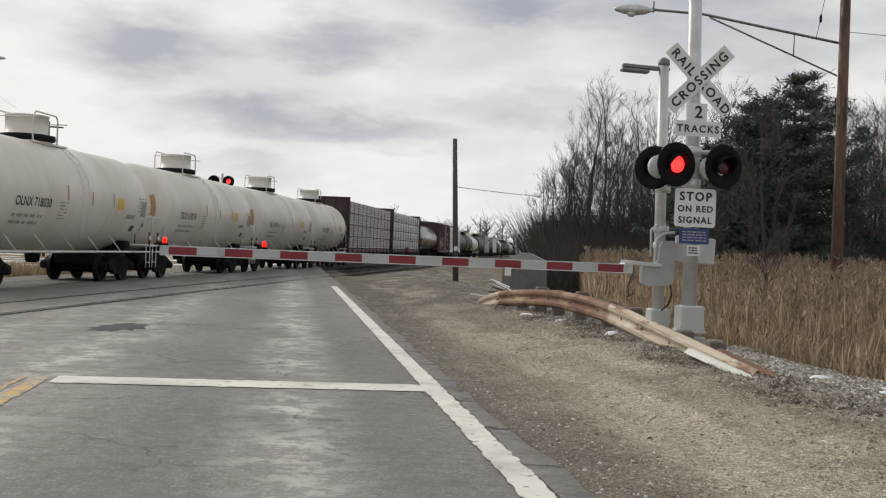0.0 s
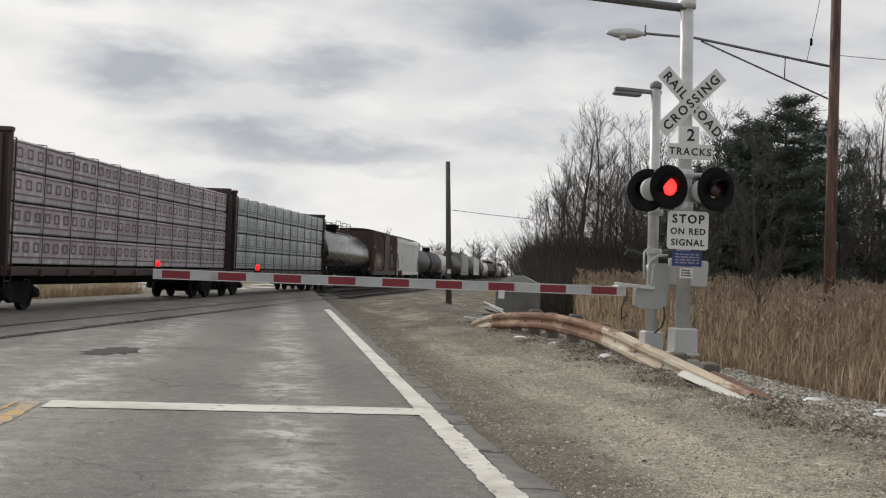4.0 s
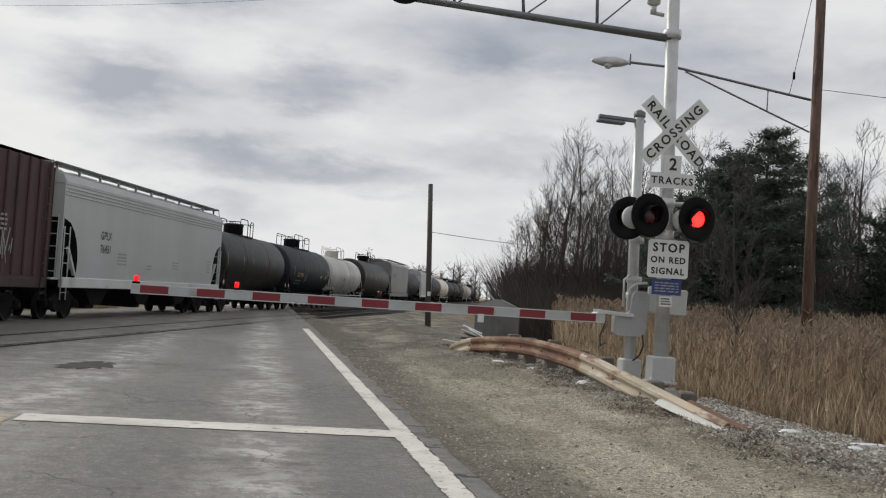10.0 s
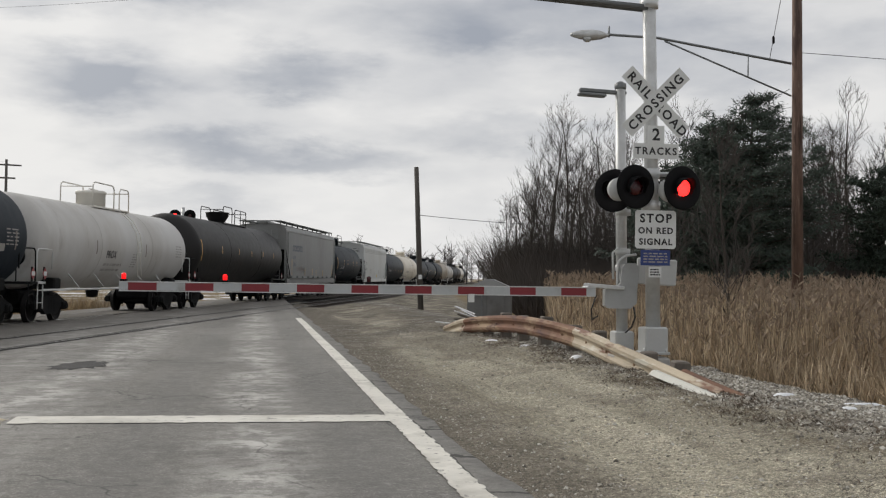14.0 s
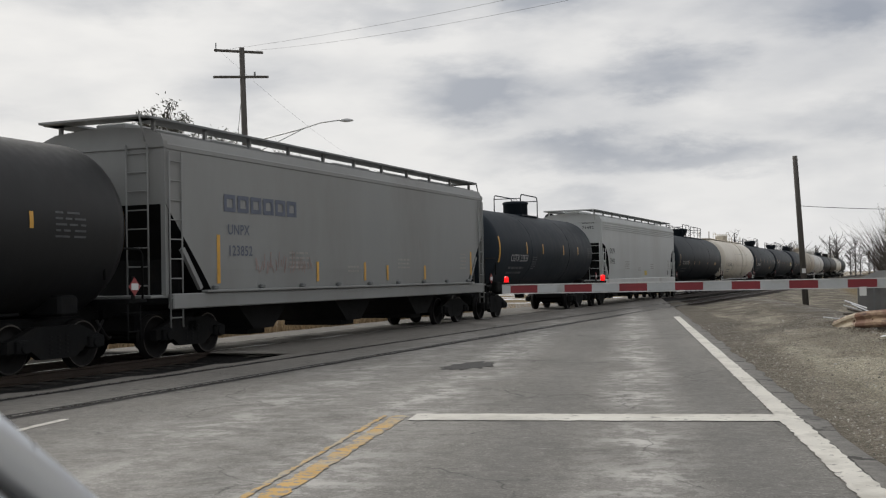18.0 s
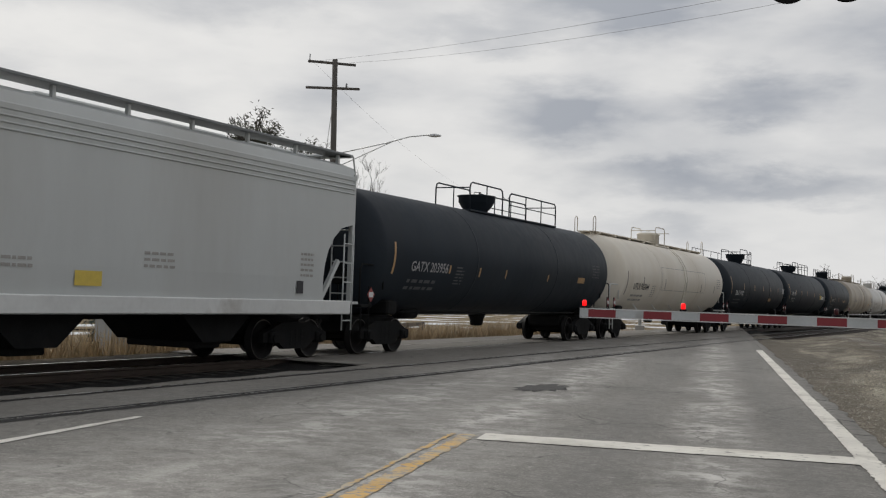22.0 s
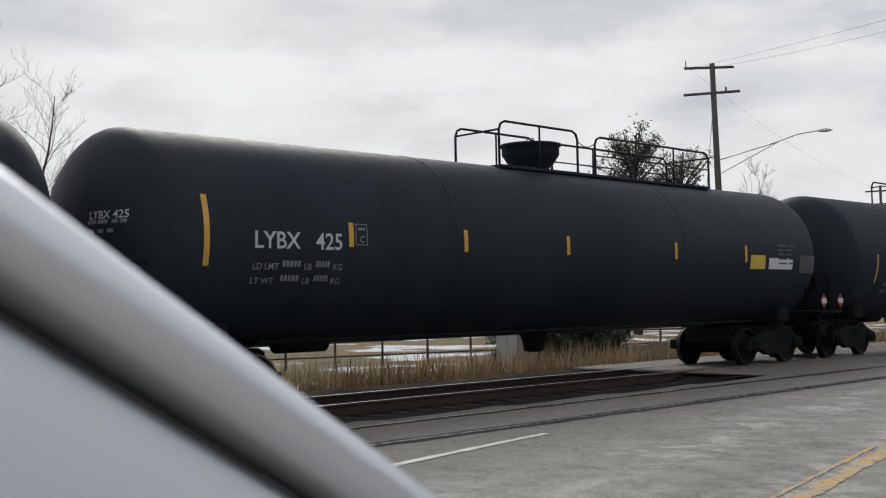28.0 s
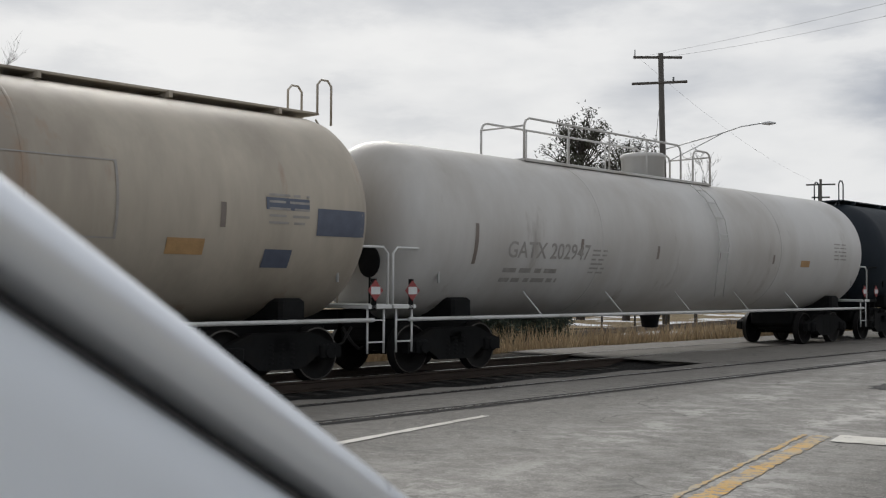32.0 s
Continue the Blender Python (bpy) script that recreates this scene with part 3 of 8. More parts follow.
M_SIGNAL_BLACK = material("flat_black_signal_paint", (0.007, 0.007, 0.008), 0.7, var=0.3, scale=4.0, spec=0.15)
M_LENS_OFF = material("unlit_red_lens", (0.045, 0.004, 0.006), 0.25, var=0.2, scale=8.0)
M_LENS_ON = material("lit_red_lens", (1.0, 0.022, 0.02), 0.3, var=0.0, emit=3.2)
M_GATE_RED = material("red_gate_sheeting", (0.20, 0.016, 0.024), 0.45, var=0.15, scale=3.0)
M_GATE_WHITE = material("white_gate_sheeting", (0.42, 0.44, 0.45), 0.45, var=0.1, scale=3.0, dirt=(0.3, 0.3, 0.29), dirt_at=(0.55, 0.75))
M_RUST_BEAM = material("rusted_guardrail", (0.17, 0.085, 0.052), 0.75, 0.2, var=0.35, scale=2.5, bump=0.25, stretch=(1, 0.22, 1.6), dirt=(0.36, 0.26, 0.17), dirt_at=(0.5, 0.62), dirt2=(0.09, 0.045, 0.04), dirt2_at=(0.55, 0.65))
M_CREAM_BEAM = material("peeling_cream_guardrail", (0.46, 0.39, 0.29), 0.65, var=0.2, scale=2.4, bump=0.25, stretch=(1, 0.22, 1.6), dirt=(0.18, 0.085, 0.05), dirt_at=(0.53, 0.59), dirt2=(0.58, 0.55, 0.47), dirt2_at=(0.56, 0.63))
M_WHITE_BEAM = material("chalky_white_guardrail", (0.60, 0.60, 0.55), 0.65, var=0.1, scale=2.0, bump=0.2, dirt=(0.3, 0.24, 0.16), dirt_at=(0.58, 0.68))
M_POST = material("weathered_post_timber", (0.16, 0.14, 0.12), 0.9, var=0.3, scale=3.0, bump=0.5, stretch=(1, 1, 0.2))
M_POLE = material("weathered_pole_timber", (0.14, 0.088, 0.067), 0.85, var=0.45, scale=6.0, bump=0.7, bump_scale=12.0, stretch=(1.6, 1.6, 0.16), dirt=(0.06, 0.036, 0.028), dirt_at=(0.5, 0.6), dirt2=(0.26, 0.19, 0.15), dirt2_at=(0.58, 0.66))
M_POLE_DARK = material("old_pole_timber", (0.085, 0.078, 0.07), 0.9, var=0.3, scale=2.5, bump=0.4, stretch=(1, 1, 0.12))
M_WIRE = material("black_cable", (0.02, 0.02, 0.02), 0.6, var=0.1, scale=2.0)
M_REED = material("dry_reed_straw", (0.41, 0.325, 0.225), 0.85, var=0.35, scale=0.5, dirt=(0.28, 0.205, 0.13), dirt_at=(0.5, 0.75), island=0.5)
M_GRASS = material("dry_tan_grass", (0.46, 0.36, 0.23), 0.9, var=0.3, scale=0.6, dirt=(0.34, 0.25, 0.15), dirt_at=(0.45, 0.65), island=0.4)
M_PLUME = material("reed_plume", (0.25, 0.19, 0.135), 0.9, var=0.25, scale=1.0)
M_BARK = material("grey_brown_bark", (0.058, 0.048, 0.040), 0.9, var=0.3, scale=2.0, bump=0.4, stretch=(1, 1, 0.3))
M_TWIG = material("bare_twigs", (0.058, 0.050, 0.045), 0.9, var=0.25, scale=1.0)
M_BRUSH = material("grey_brown_brush", (0.072, 0.061, 0.053), 0.9, var=0.3, scale=1.0)
M_NEEDLE = material("dark_pine_needles", (0.027, 0.043, 0.029), 0.7, var=0.45, scale=0.8, island=0.55)
M_LEAF = material("sparse_dark_leaves", (0.06, 0.063, 0.042), 0.8, var=0.4, scale=1.0)
M_WOODS = material("distant_bare_woods", (0.10, 0.092, 0.09), 0.95, var=0.3, scale=0.3)


def stone_material():
    m = bpy.data.materials.new("mixed_gravel_stone")
    m.use_nodes = True
    t = m.node_tree
    b = t.nodes["Principled BSDF"]
    g = t.nodes.new("ShaderNodeNewGeometry")
    col = ramp(t, g.outputs["Random Per Island"], [(0.0, (0.10, 0.09, 0.078)), (0.3, (0.25, 0.228, 0.19)), (0.7, (0.38, 0.355, 0.30)), (1.0, (0.62, 0.60, 0.55))])
    n = node(t, "ShaderNodeTexNoise", Scale=60.0, Detail=3.0)
    t.links.new(g.outputs["Position"], n.inputs["Vector"])
    t.links.new(mixc(t, 1.0, col, ramp(t, n.outputs["Fac"], [(0.3, 0.75), (0.7, 1.15)]), "MULTIPLY"), b.inputs["Base Color"])
    b.inputs["Roughness"].default_value = 0.9
    return m


M_STONE = stone_material()
M_LITTER = material("dead_grass_brown", (0.085, 0.060, 0.038), 0.9, var=0.6, scale=5.0)
M_SNOW = material("old_snow", (0.80, 0.82, 0.85), 0.6, var=0.05, scale=3.0, bump=0.3)
M_CABINET = material("grey_cabinet_paint", (0.30, 0.31, 0.31), 0.5, var=0.1, scale=2.0, dirt=(0.22, 0.215, 0.20), dirt_at=(0.5, 0.7))
M_HUT = material("weathered_grey_hut_paint", (0.15, 0.152, 0.15), 0.6, var=0.15, scale=2.0, dirt=(0.11, 0.105, 0.10), dirt_at=(0.5, 0.7))
M_CONCRETE = material("worn_concrete", (0.40, 0.39, 0.37), 0.9, var=0.15, scale=3.0, bump=0.3)
M_FENCE = material("dark_fence_steel", (0.03, 0.026, 0.024), 0.7, 0.3, var=0.2, scale=3.0)
M_CAR_SILVER = material("silver_car_paint", (0.78, 0.82, 0.88), 0.32, 0.5, var=0.02, scale=0.8)
M_CAR_TRIM = material("grey_car_trim", (0.80, 0.86, 0.94), 0.6, var=0.02, scale=0.8)
M_CAR_DARK = material("dark_shade_lip", (0.015, 0.015, 0.017), 0.5, var=0.1, scale=6.0)
M_HOUSE = material("pale_siding", (0.5, 0.5, 0.5), 0.8, var=0.1, scale=1.0)
M_ROOF = material("grey_shingle_roof", (0.16, 0.16, 0.17), 0.9, var=0.2, scale=1.0)
M_DEBRIS = material("weathered_white_panel", (0.66, 0.67, 0.68), 0.5, var=0.1, scale=3.0)

# ---- mesh helpers ----


class Geo:
    """Collects vertices and faces of one mesh."""

    def __init__(self):
        self.v, self.f, self.mi, self.smooth = [], [], [], []

    def add(self, verts, faces, mi=0, smooth=False):
        k = len(self.v)
        self.v += [tuple(p) for p in verts]
        self.f += [tuple(i + k for i in q) for q in faces]
        self.mi += [mi] * len(faces)
        self.smooth += [smooth] * len(faces)
        return self

    def box(self, c, size, rot=(0, 0, 0), bevel=0.0, mi=0):
        sx, sy, sz = (a / 2 for a in size)
        m = Matrix.LocRotScale(c, Euler([radians(a) for a in rot]), None)
        if bevel <= 0:
            p = [(x, y, z) for z in (-sz, sz) for x, y in ((-sx, -sy), (sx, -sy), (sx, sy), (-sx, sy))]
            fs = [(3, 2, 1, 0), (4, 5, 6, 7), (0, 1, 5, 4), (1, 2, 6, 5), (2, 3, 7, 6), (3, 0, 4, 7)]
            return self.add([m @ Vector(q) for q in p], fs, mi)
        b = min(bevel, sx * 0.9, sy * 0.9, sz * 0.9)
        p, fs = [], []
        rings = [(-sz, b), (-sz + b, 0), (sz - b, 0), (sz, b)]
        for z, i in rings:
            x1, y1 = sx - i, sy - i
            p += [(-x1 + b, -y1, z), (x1 - b, -y1, z), (x1, -y1 + b, z), (x1, y1 - b, z), (x1 - b, y1, z), (-x1 + b, y1, z), (-x1, y1 - b, z), (-x1, -y1 + b, z)]
        for k in range(3):
            for i in range(8):
                j = (i + 1) % 8
                fs.append((k * 8 + i, k * 8 + j, k * 8 + 8 + j, k * 8 + 8 + i))
        fs += [tuple(range(7, -1, -1)), tuple(range(24, 32))]
        return self.add([m @ Vector(q) for q in p], fs, mi)

    def tube(self, a, b, r, r2=None, n=8, caps=True, mi=0):
        a, b = Vector(a), Vector(b)
        r2 = r if r2 is None else r2
        d = (b - a).normalized()
        q = d.to_track_quat("Z", "Y")
        x, y = q @ Vector((1, 0, 0)), q @ Vector((0, 1, 0))
        p = [c + (x * math.cos(2 * math.pi * i / n) + y * math.sin(2 * math.pi * i / n)) * rr for c, rr in ((a, r), (b, r2)) for i in range(n)]
        self.add(p, [(i, (i + 1) % n, n + (i + 1) % n, n + i) for i in range(n)], mi, n > 5)
        if caps:
            self.add(p, [tuple(range(n - 1, -1, -1)), tuple(range(n, 2 * n))], mi)
        return self

    def pipe(self, pts, r, n=6, mi=0):
        """A bent tube through the points."""
        pts = [Vector(p) for p in pts]
        ring, fs = [], []
        side = None
        for k, p in enumerate(pts):
            d = (pts[min(k + 1, len(pts) - 1)] - pts[max(k - 1, 0)]).normalized()
            if side is None:
                side = d.orthogonal().normalized()
            side = (side - d * side.dot(d)).normalized()
            up = d.cross(side)
            ring += [p + (side * math.cos(2 * math.pi * i / n) + up * math.sin(2 * math.pi * i / n)) * r for i in range(n)]
        for k in range(len(pts) - 1):
            for i in range(n):
                j = (i + 1) % n
                fs.append((k * n + i, k * n + j, (k + 1) * n + j, (k + 1) * n + i))
        e = (len(pts) - 1) * n
        fs += [tuple(range(n - 1, -1, -1)), tuple(range(e, e + n))]
        return self.add(ring, fs, mi, n > 5)

    def lathe(self, prof, m=None, n=32, mi=0):
        """Turns (radius, height) pairs about the z axis of m."""
        m = m or Matrix()
        p, fs = [], []
        for r, h in prof:
            p += [m @ Vector((r * math.cos(2 * math.pi * i / n), r * math.sin(2 * math.pi * i / n), h)) for i in range(n)]
        for k in range(len(prof) - 1):
            for i in range(n):
                j = (i + 1) % n
                fs.append((k * n + i, k * n + j, (k + 1) * n + j, (k + 1) * n + i))
        self.add(p, fs, mi, True)
        e = (len(prof) - 1) * n
        return self.add(p, [tuple(range(n - 1, -1, -1)), tuple(range(e, e + n))], mi)

    def prism(self, outline, axis, a, b, mi=0):
        """Extrudes a 2D outline along x, y or z from a to b."""
        def at(u, w, d):
            return {"x": (d, u, w), "y": (u, d, w), "z": (u, w, d)}[axis]
        n = len(outline)
        p = [at(u, w, a) for u, w in outline] + [at(u, w, b) for u, w in outline]
        fs = [(i, (i + 1) % n, n + (i + 1) % n, n + i) for i in range(n)] + [tuple(range(n - 1, -1, -1)), tuple(range(n, 2 * n))]
        return self.add(p, fs, mi)

    def mesh(self, name, mats):
        me = bpy.data.meshes.new(name)
        me.from_pydata(self.v, [], self.f)
        for m in mats if isinstance(mats, (list, tuple)) else [mats]:
            me.materials.append(m)
        me.polygons.foreach_set("material_index", self.mi)
        me.polygons.foreach_set("use_smooth", self.smooth)
        me.update()
        bm = bmesh.new()
        bm.from_mesh(me)
        bmesh.ops.remove_doubles(bm, verts=bm.verts, dist=1e-5)
        bmesh.ops.recalc_face_normals(bm, faces=bm.faces)
        bm.to_mesh(me)
        bm.free()
        return me


def part(name, geo, mats, parent, label=""):
    ob = new(name, geo.mesh(name, mats) if isinstance(geo, Geo) else geo)
    ob.parent = parent
    return tagged(ob, label)


def thing(name, m, label, category, group="", geo=None, mats=None, kind=""):
    ob = new(name, geo.mesh(name, mats) if geo else None)
    ob.matrix_world = m
    return tagged(ob, label, category, group, kind)


def text_mesh(words, size, depth=0.004, align="CENTER", spacing=1.0, bold=0.014):
    """Flat letters in the built-in font, as vertices and faces in x, y."""
    cu = bpy.data.curves.new("letters", "FONT")
    cu.body, cu.size, cu.align_x, cu.align_y, cu.space_character = words, size, align, "CENTER", spacing
    cu.extrude = depth / 2
    cu.offset = bold * size
    cu.resolution_u = 3
    ob = bpy.data.objects.new("letters", cu)
    scene.collection.objects.link(ob)
    dg = bpy.context.evaluated_depsgraph_get()
    me = ob.evaluated_get(dg).to_mesh()
    v = [tuple(p.co) for p in me.vertices]
    f = [tuple(p.vertices) for p in me.polygons]
    bpy.data.objects.remove(ob)
    bpy.data.curves.remove(cu)
    return v, f


def letters(words, size, m, mats, parent, name="lettering", depth=0.004, spacing=1.0, bold=0.022):
    v, f = text_mesh(words, size, depth, spacing=spacing, bold=bold)
    g = Geo()
    g.add([m @ Vector(p) for p in v], f)
    return part(name, g, mats, parent)


# ---- ground, road and tracks ----


GROUND = {}


def build_ground():
    xs = np.unique(np.concatenate([np.linspace(-1500, -100, 15), np.linspace(-100, -24, 20), np.arange(-24, 14, 0.4), np.linspace(14, 100, 24), np.linspace(100, 1500, 15)]))
    ys = np.unique(np.concatenate([np.linspace(-300, -20, 8), np.arange(-20, 60, 0.4), np.linspace(60, 160, 40), np.linspace(160, 2500, 20)]))
    X, Y = np.meshgrid(xs, ys)
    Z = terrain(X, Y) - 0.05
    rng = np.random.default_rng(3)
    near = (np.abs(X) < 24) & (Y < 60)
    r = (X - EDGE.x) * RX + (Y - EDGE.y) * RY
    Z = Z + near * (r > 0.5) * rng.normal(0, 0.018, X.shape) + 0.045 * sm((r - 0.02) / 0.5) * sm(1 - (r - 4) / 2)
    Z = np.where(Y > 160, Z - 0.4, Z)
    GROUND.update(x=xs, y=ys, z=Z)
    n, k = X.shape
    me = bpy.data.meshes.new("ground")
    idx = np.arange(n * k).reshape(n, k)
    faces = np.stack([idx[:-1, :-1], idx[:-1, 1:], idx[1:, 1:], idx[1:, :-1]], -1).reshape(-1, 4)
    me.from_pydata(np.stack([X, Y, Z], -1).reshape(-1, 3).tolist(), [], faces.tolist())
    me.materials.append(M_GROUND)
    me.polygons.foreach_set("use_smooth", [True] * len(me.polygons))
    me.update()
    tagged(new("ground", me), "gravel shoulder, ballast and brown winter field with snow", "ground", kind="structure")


def on_ground(x, y):
    """Height of the ground sheet at many places."""
    xs, ys, Z = GROUND["x"], GROUND["y"], GROUND["z"]
    i = np.clip(np.searchsorted(xs, x) - 1, 0, len(xs) - 2)
    j = np.clip(np.searchsorted(ys, y) - 1, 0, len(ys) - 2)
    u, v = (x - xs[i]) / (xs[i + 1] - xs[i]), (y - ys[j]) / (ys[j + 1] - ys[j])
    return (Z[j, i] * (1 - u) + Z[j, i + 1] * u) * (1 - v) + (Z[j + 1, i] * (1 - u) + Z[j + 1, i + 1] * u) * v


def strip(name, r0, r1, v0, v1, lift, mat, label, step=0.5, jag=0.0, seed=1, cat="road"):
    """A strip that lies on the road between two offsets, with worn edges."""
    rng = random.Random(seed)
    n = max(2, int((v1 - v0) / step))
    k = max(2, int(abs(r1 - r0) / 0.5) + 1) if jag == 0 else 2
    p, fs = [], []
    for i in range(n + 1):
        v = v0 + (v1 - v0) * i / n
        for j in range(k):
            r = r0 + (r1 - r0) * j / (k - 1)
            if jag and j in (0, k - 1):
                r += rng.uniform(-jag, jag)
            x, y = road_xy(r, v)
            p.append((x, y, float(terrain(np.array(x), np.array(y))) + lift))
    for i in range(n):
        for j in range(k - 1):
            fs.append((i * k + j, i * k + j + 1, (i + 1) * k + j + 1, (i + 1) * k + j))
    g = Geo()
    g.add(p, fs, 0, True)
    ob = new(name, g.mesh(name, mat))
    return tagged(ob, label, cat, kind="structure")


def build_road():
    """The asphalt sheet: the carriageway and the paved crossing, with a broken edge."""
    rng = random.Random(5)
    g = Geo()
    vs = np.arange(-12, 92, 0.5)
    p, fs = [], []
    cols = 34
    for v in vs:
        jit = rng.uniform(-0.03, 0.075)
        for j in range(cols):
            f = j / (cols - 1)
            r = -18.0 + (18.0 + jit) * f
            x, y = road_xy(r, v)
            s = x * TS + y * TC
            o = x * TC - y * TS - float(bend(s))
            if o < -11.5 and s < 20.5:
                # the pavement stops at the open ballast of the far track
                x, y = track_xy(-11.5, s)
            z = float(terrain(np.array(x), np.array(y)))
            p.append((x, y, z if j < cols - 1 else z - 0.012))
    k = cols
    for i in range(len(vs) - 1):
        for j in range(cols - 1):
            fs.append((i * k + j, i * k + j + 1, (i + 1) * k + j + 1, (i + 1) * k + j))
    # a skirt gives the pavement its thickness
    e = len(p)
    for i in range(len(vs)):
        x, y, z = p[i * k + k - 1]
        p.append((x + 0.03, y, z - 0.09))
    for i in range(len(vs) - 1):
        fs.append((i * k + k - 1, e + i, e + i + 1, (i + 1) * k + k - 1))
    me = bpy.data.meshes.new("road")
    me.from_pydata(p, [], fs)
    me.materials.append(M_ASPHALT)
    me.polygons.foreach_set("use_smooth", [True] * len(fs))
    me.update()
    tagged(new("road", me), "worn grey asphalt road with salt streaks and cracks", "road", kind="structure")
    strip("road_marking_edge", -0.425, -0.21, -8, 38.3, 0.006, M_WHITE_LINE, "worn white edge line along the asphalt", 0.07, 0.014, 2, "road marking")
    strip("road_marking_left_edge", -8.0, -7.86, -8, 11.6, 0.006, M_WHITE_LINE, "thin white edge line of the far lane", 0.25, 0.02, 3, "road marking")
    strip("road_marking_centre", -4.30, -4.14, -8, 11.75, 0.006, M_YELLOW_LINE, "worn yellow centre line", 0.08, 0.02, 4, "road marking")
    strip("road_marking_centre_second", -4.42, -4.37, -8, 11.75, 0.006, M_YELLOW_LINE, "worn yellow centre line, second stripe", 0.08, 0.018, 5, "road marking")
    rngs = random.Random(9)
    g = Geo()
    n = 46
    lo, hi = [], []
    for i in range(n + 1):
        r = -4.08 + (4.08 - 0.3) * i / n
        for lst, v in ((lo, 11.36), (hi, 11.9)):
            x, y = road_xy(r, v + rngs.uniform(-0.018, 0.018) - 0.03 * (i / n))
            lst.append((x, y, float(terrain(np.array(x), np.array(y))) + 0.008))
    g.add(lo + hi, [(i, i + 1, n + 2 + i, n + 1 + i) for i in range(n)])
    tagged(new("road_marking_stop", g.mesh("road_marking_stop", M_WHITE_LINE)), "wide worn white stop line", "road marking", kind="structure")
    g = Geo()
    rim = []
    for i in range(28):
        a = 2 * math.pi * i / 28
        k = 1 + rngs.uniform(-0.28, 0.28)
        x, y = -5.02 + (0.36 * math.cos(a) * k), 17.5 + (0.8 * math.sin(a) * k) + 0.1 * math.cos(a)
        rim.append((x, y, float(terrain(np.array(x), np.array(y))) + 0.007))
    g.add(rim, [tuple(range(28))])
    tagged(new("road_patch", g.mesh("road_patch", M_PATCH)), "dark tar patch in the asphalt", "road patch", kind="structure")


def rail_run(name, o, s0, s1, label):
    prof = [(-0.07, -0.17), (0.07, -0.17), (0.07, -0.15), (0.012, -0.13), (0.012, -0.05), (0.036, -0.035), (0.036, -0.002), (-0.036, -0.002), (-0.036, -0.035), (-0.012, -0.05), (-0.012, -0.13), (-0.07, -0.15)]
    g = Geo()
    n, m = 110, len(prof)
    p, top = [], []
    for i in range(n + 1):
        s = s0 + (s1 - s0) * i / n
        for d, h in prof:
            p.append((*track_xy(o + d, s), RAIL_Z + h))
        for d in (-0.028, 0.028):
            top.append((*track_xy(o + d, s), RAIL_Z + 0.003))
    g.add(p, [(i * m + j, i * m + (j + 1) % m, (i + 1) * m + (j + 1) % m, (i + 1) * m + j) for i in range(n) for j in range(m)])
    g.add(top, [(i * 2, i * 2 + 1, i * 2 + 3, i * 2 + 2) for i in range(n)], 1)
    ob = new(name, g.mesh(name, [M_RAIL, M_RAILTOP]))
    return tagged(ob, label, "rail", "running rails", kind="structure")


def build_tracks():
    for centre, first in ((NEAR_O, "near"), (TRAIN_O, "far")):
        for side in (0.7535, -0.7535):
            rail_run("rail_" + first, centre + side, -70, 460, "worn steel rail of the %s track" % first)
    # flangeways and broken asphalt joints beside the rails in the crossing
    rng = random.Random(21)
    for o, s0, s1, w in ((NEAR_O + 0.7535 - 0.085, -30, 62, 0.075), (NEAR_O - 0.7535 + 0.085, -30, 66, 0.075), (TRAIN_O + 0.7535 - 0.085, 21, 78, 0.07), (TRAIN_O - 0.7535 + 0.085, 21, 82, 0.07), (NEAR_O + 0.7535 + 0.1, -30, 40, 0.13)):
        g = Geo()
        n = int((s1 - s0) / 0.4)
        lo, hi = [], []
        for i in range(n + 1):
            s = s0 + (s1 - s0) * i / n
            for lst, k in ((lo, -1), (hi, 1)):
                x, y = track_xy(o + k * w / 2 + rng.uniform(-0.022, 0.022), s)
                lst.append((x, y, float(terrain(np.array(x), np.array(y))) + 0.007))
        g.add(lo + hi, [(i, i + 1, n + 2 + i, n + 1 + i) for i in range(n)])
        tagged(new("flangeway", g.mesh("flangeway", M_GAP)), "dark flangeway gap beside the rail", "flangeway", kind="structure")
    # ties where the tracks lie open
    tie = Geo().box((0, 0, 0), (2.6, 0.23, 0.16), bevel=0.015).mesh("tie", M_TIE)
    spots = [(TRAIN_O, s * 0.53 - 12) for s in range(66)] + [(NEAR_O, 62 + s * 0.53) for s in range(60)] + [(TRAIN_O, 79 + s * 0.53) for s in range(60)]
    for o, s in spots:
        x, y = track_xy(o, s)
        ob = new("railway_tie", tie)
        ob.matrix_world = pose(x, y, RAIL_Z - 0.25, 0, 0, track_yaw(s) + random.uniform(-1, 1))
        tagged(ob, "dark creosoted wooden tie under the rails", "railway tie", "ties of the open track")


build_ground()
build_road()
build_tracks()

# ---- crossing signal, gate and signs ----
ROAD_YAW = math.degrees(math.atan2(RY, RX))
FLASH, PHASE = 1.193, 1.02
FLASHERS = []


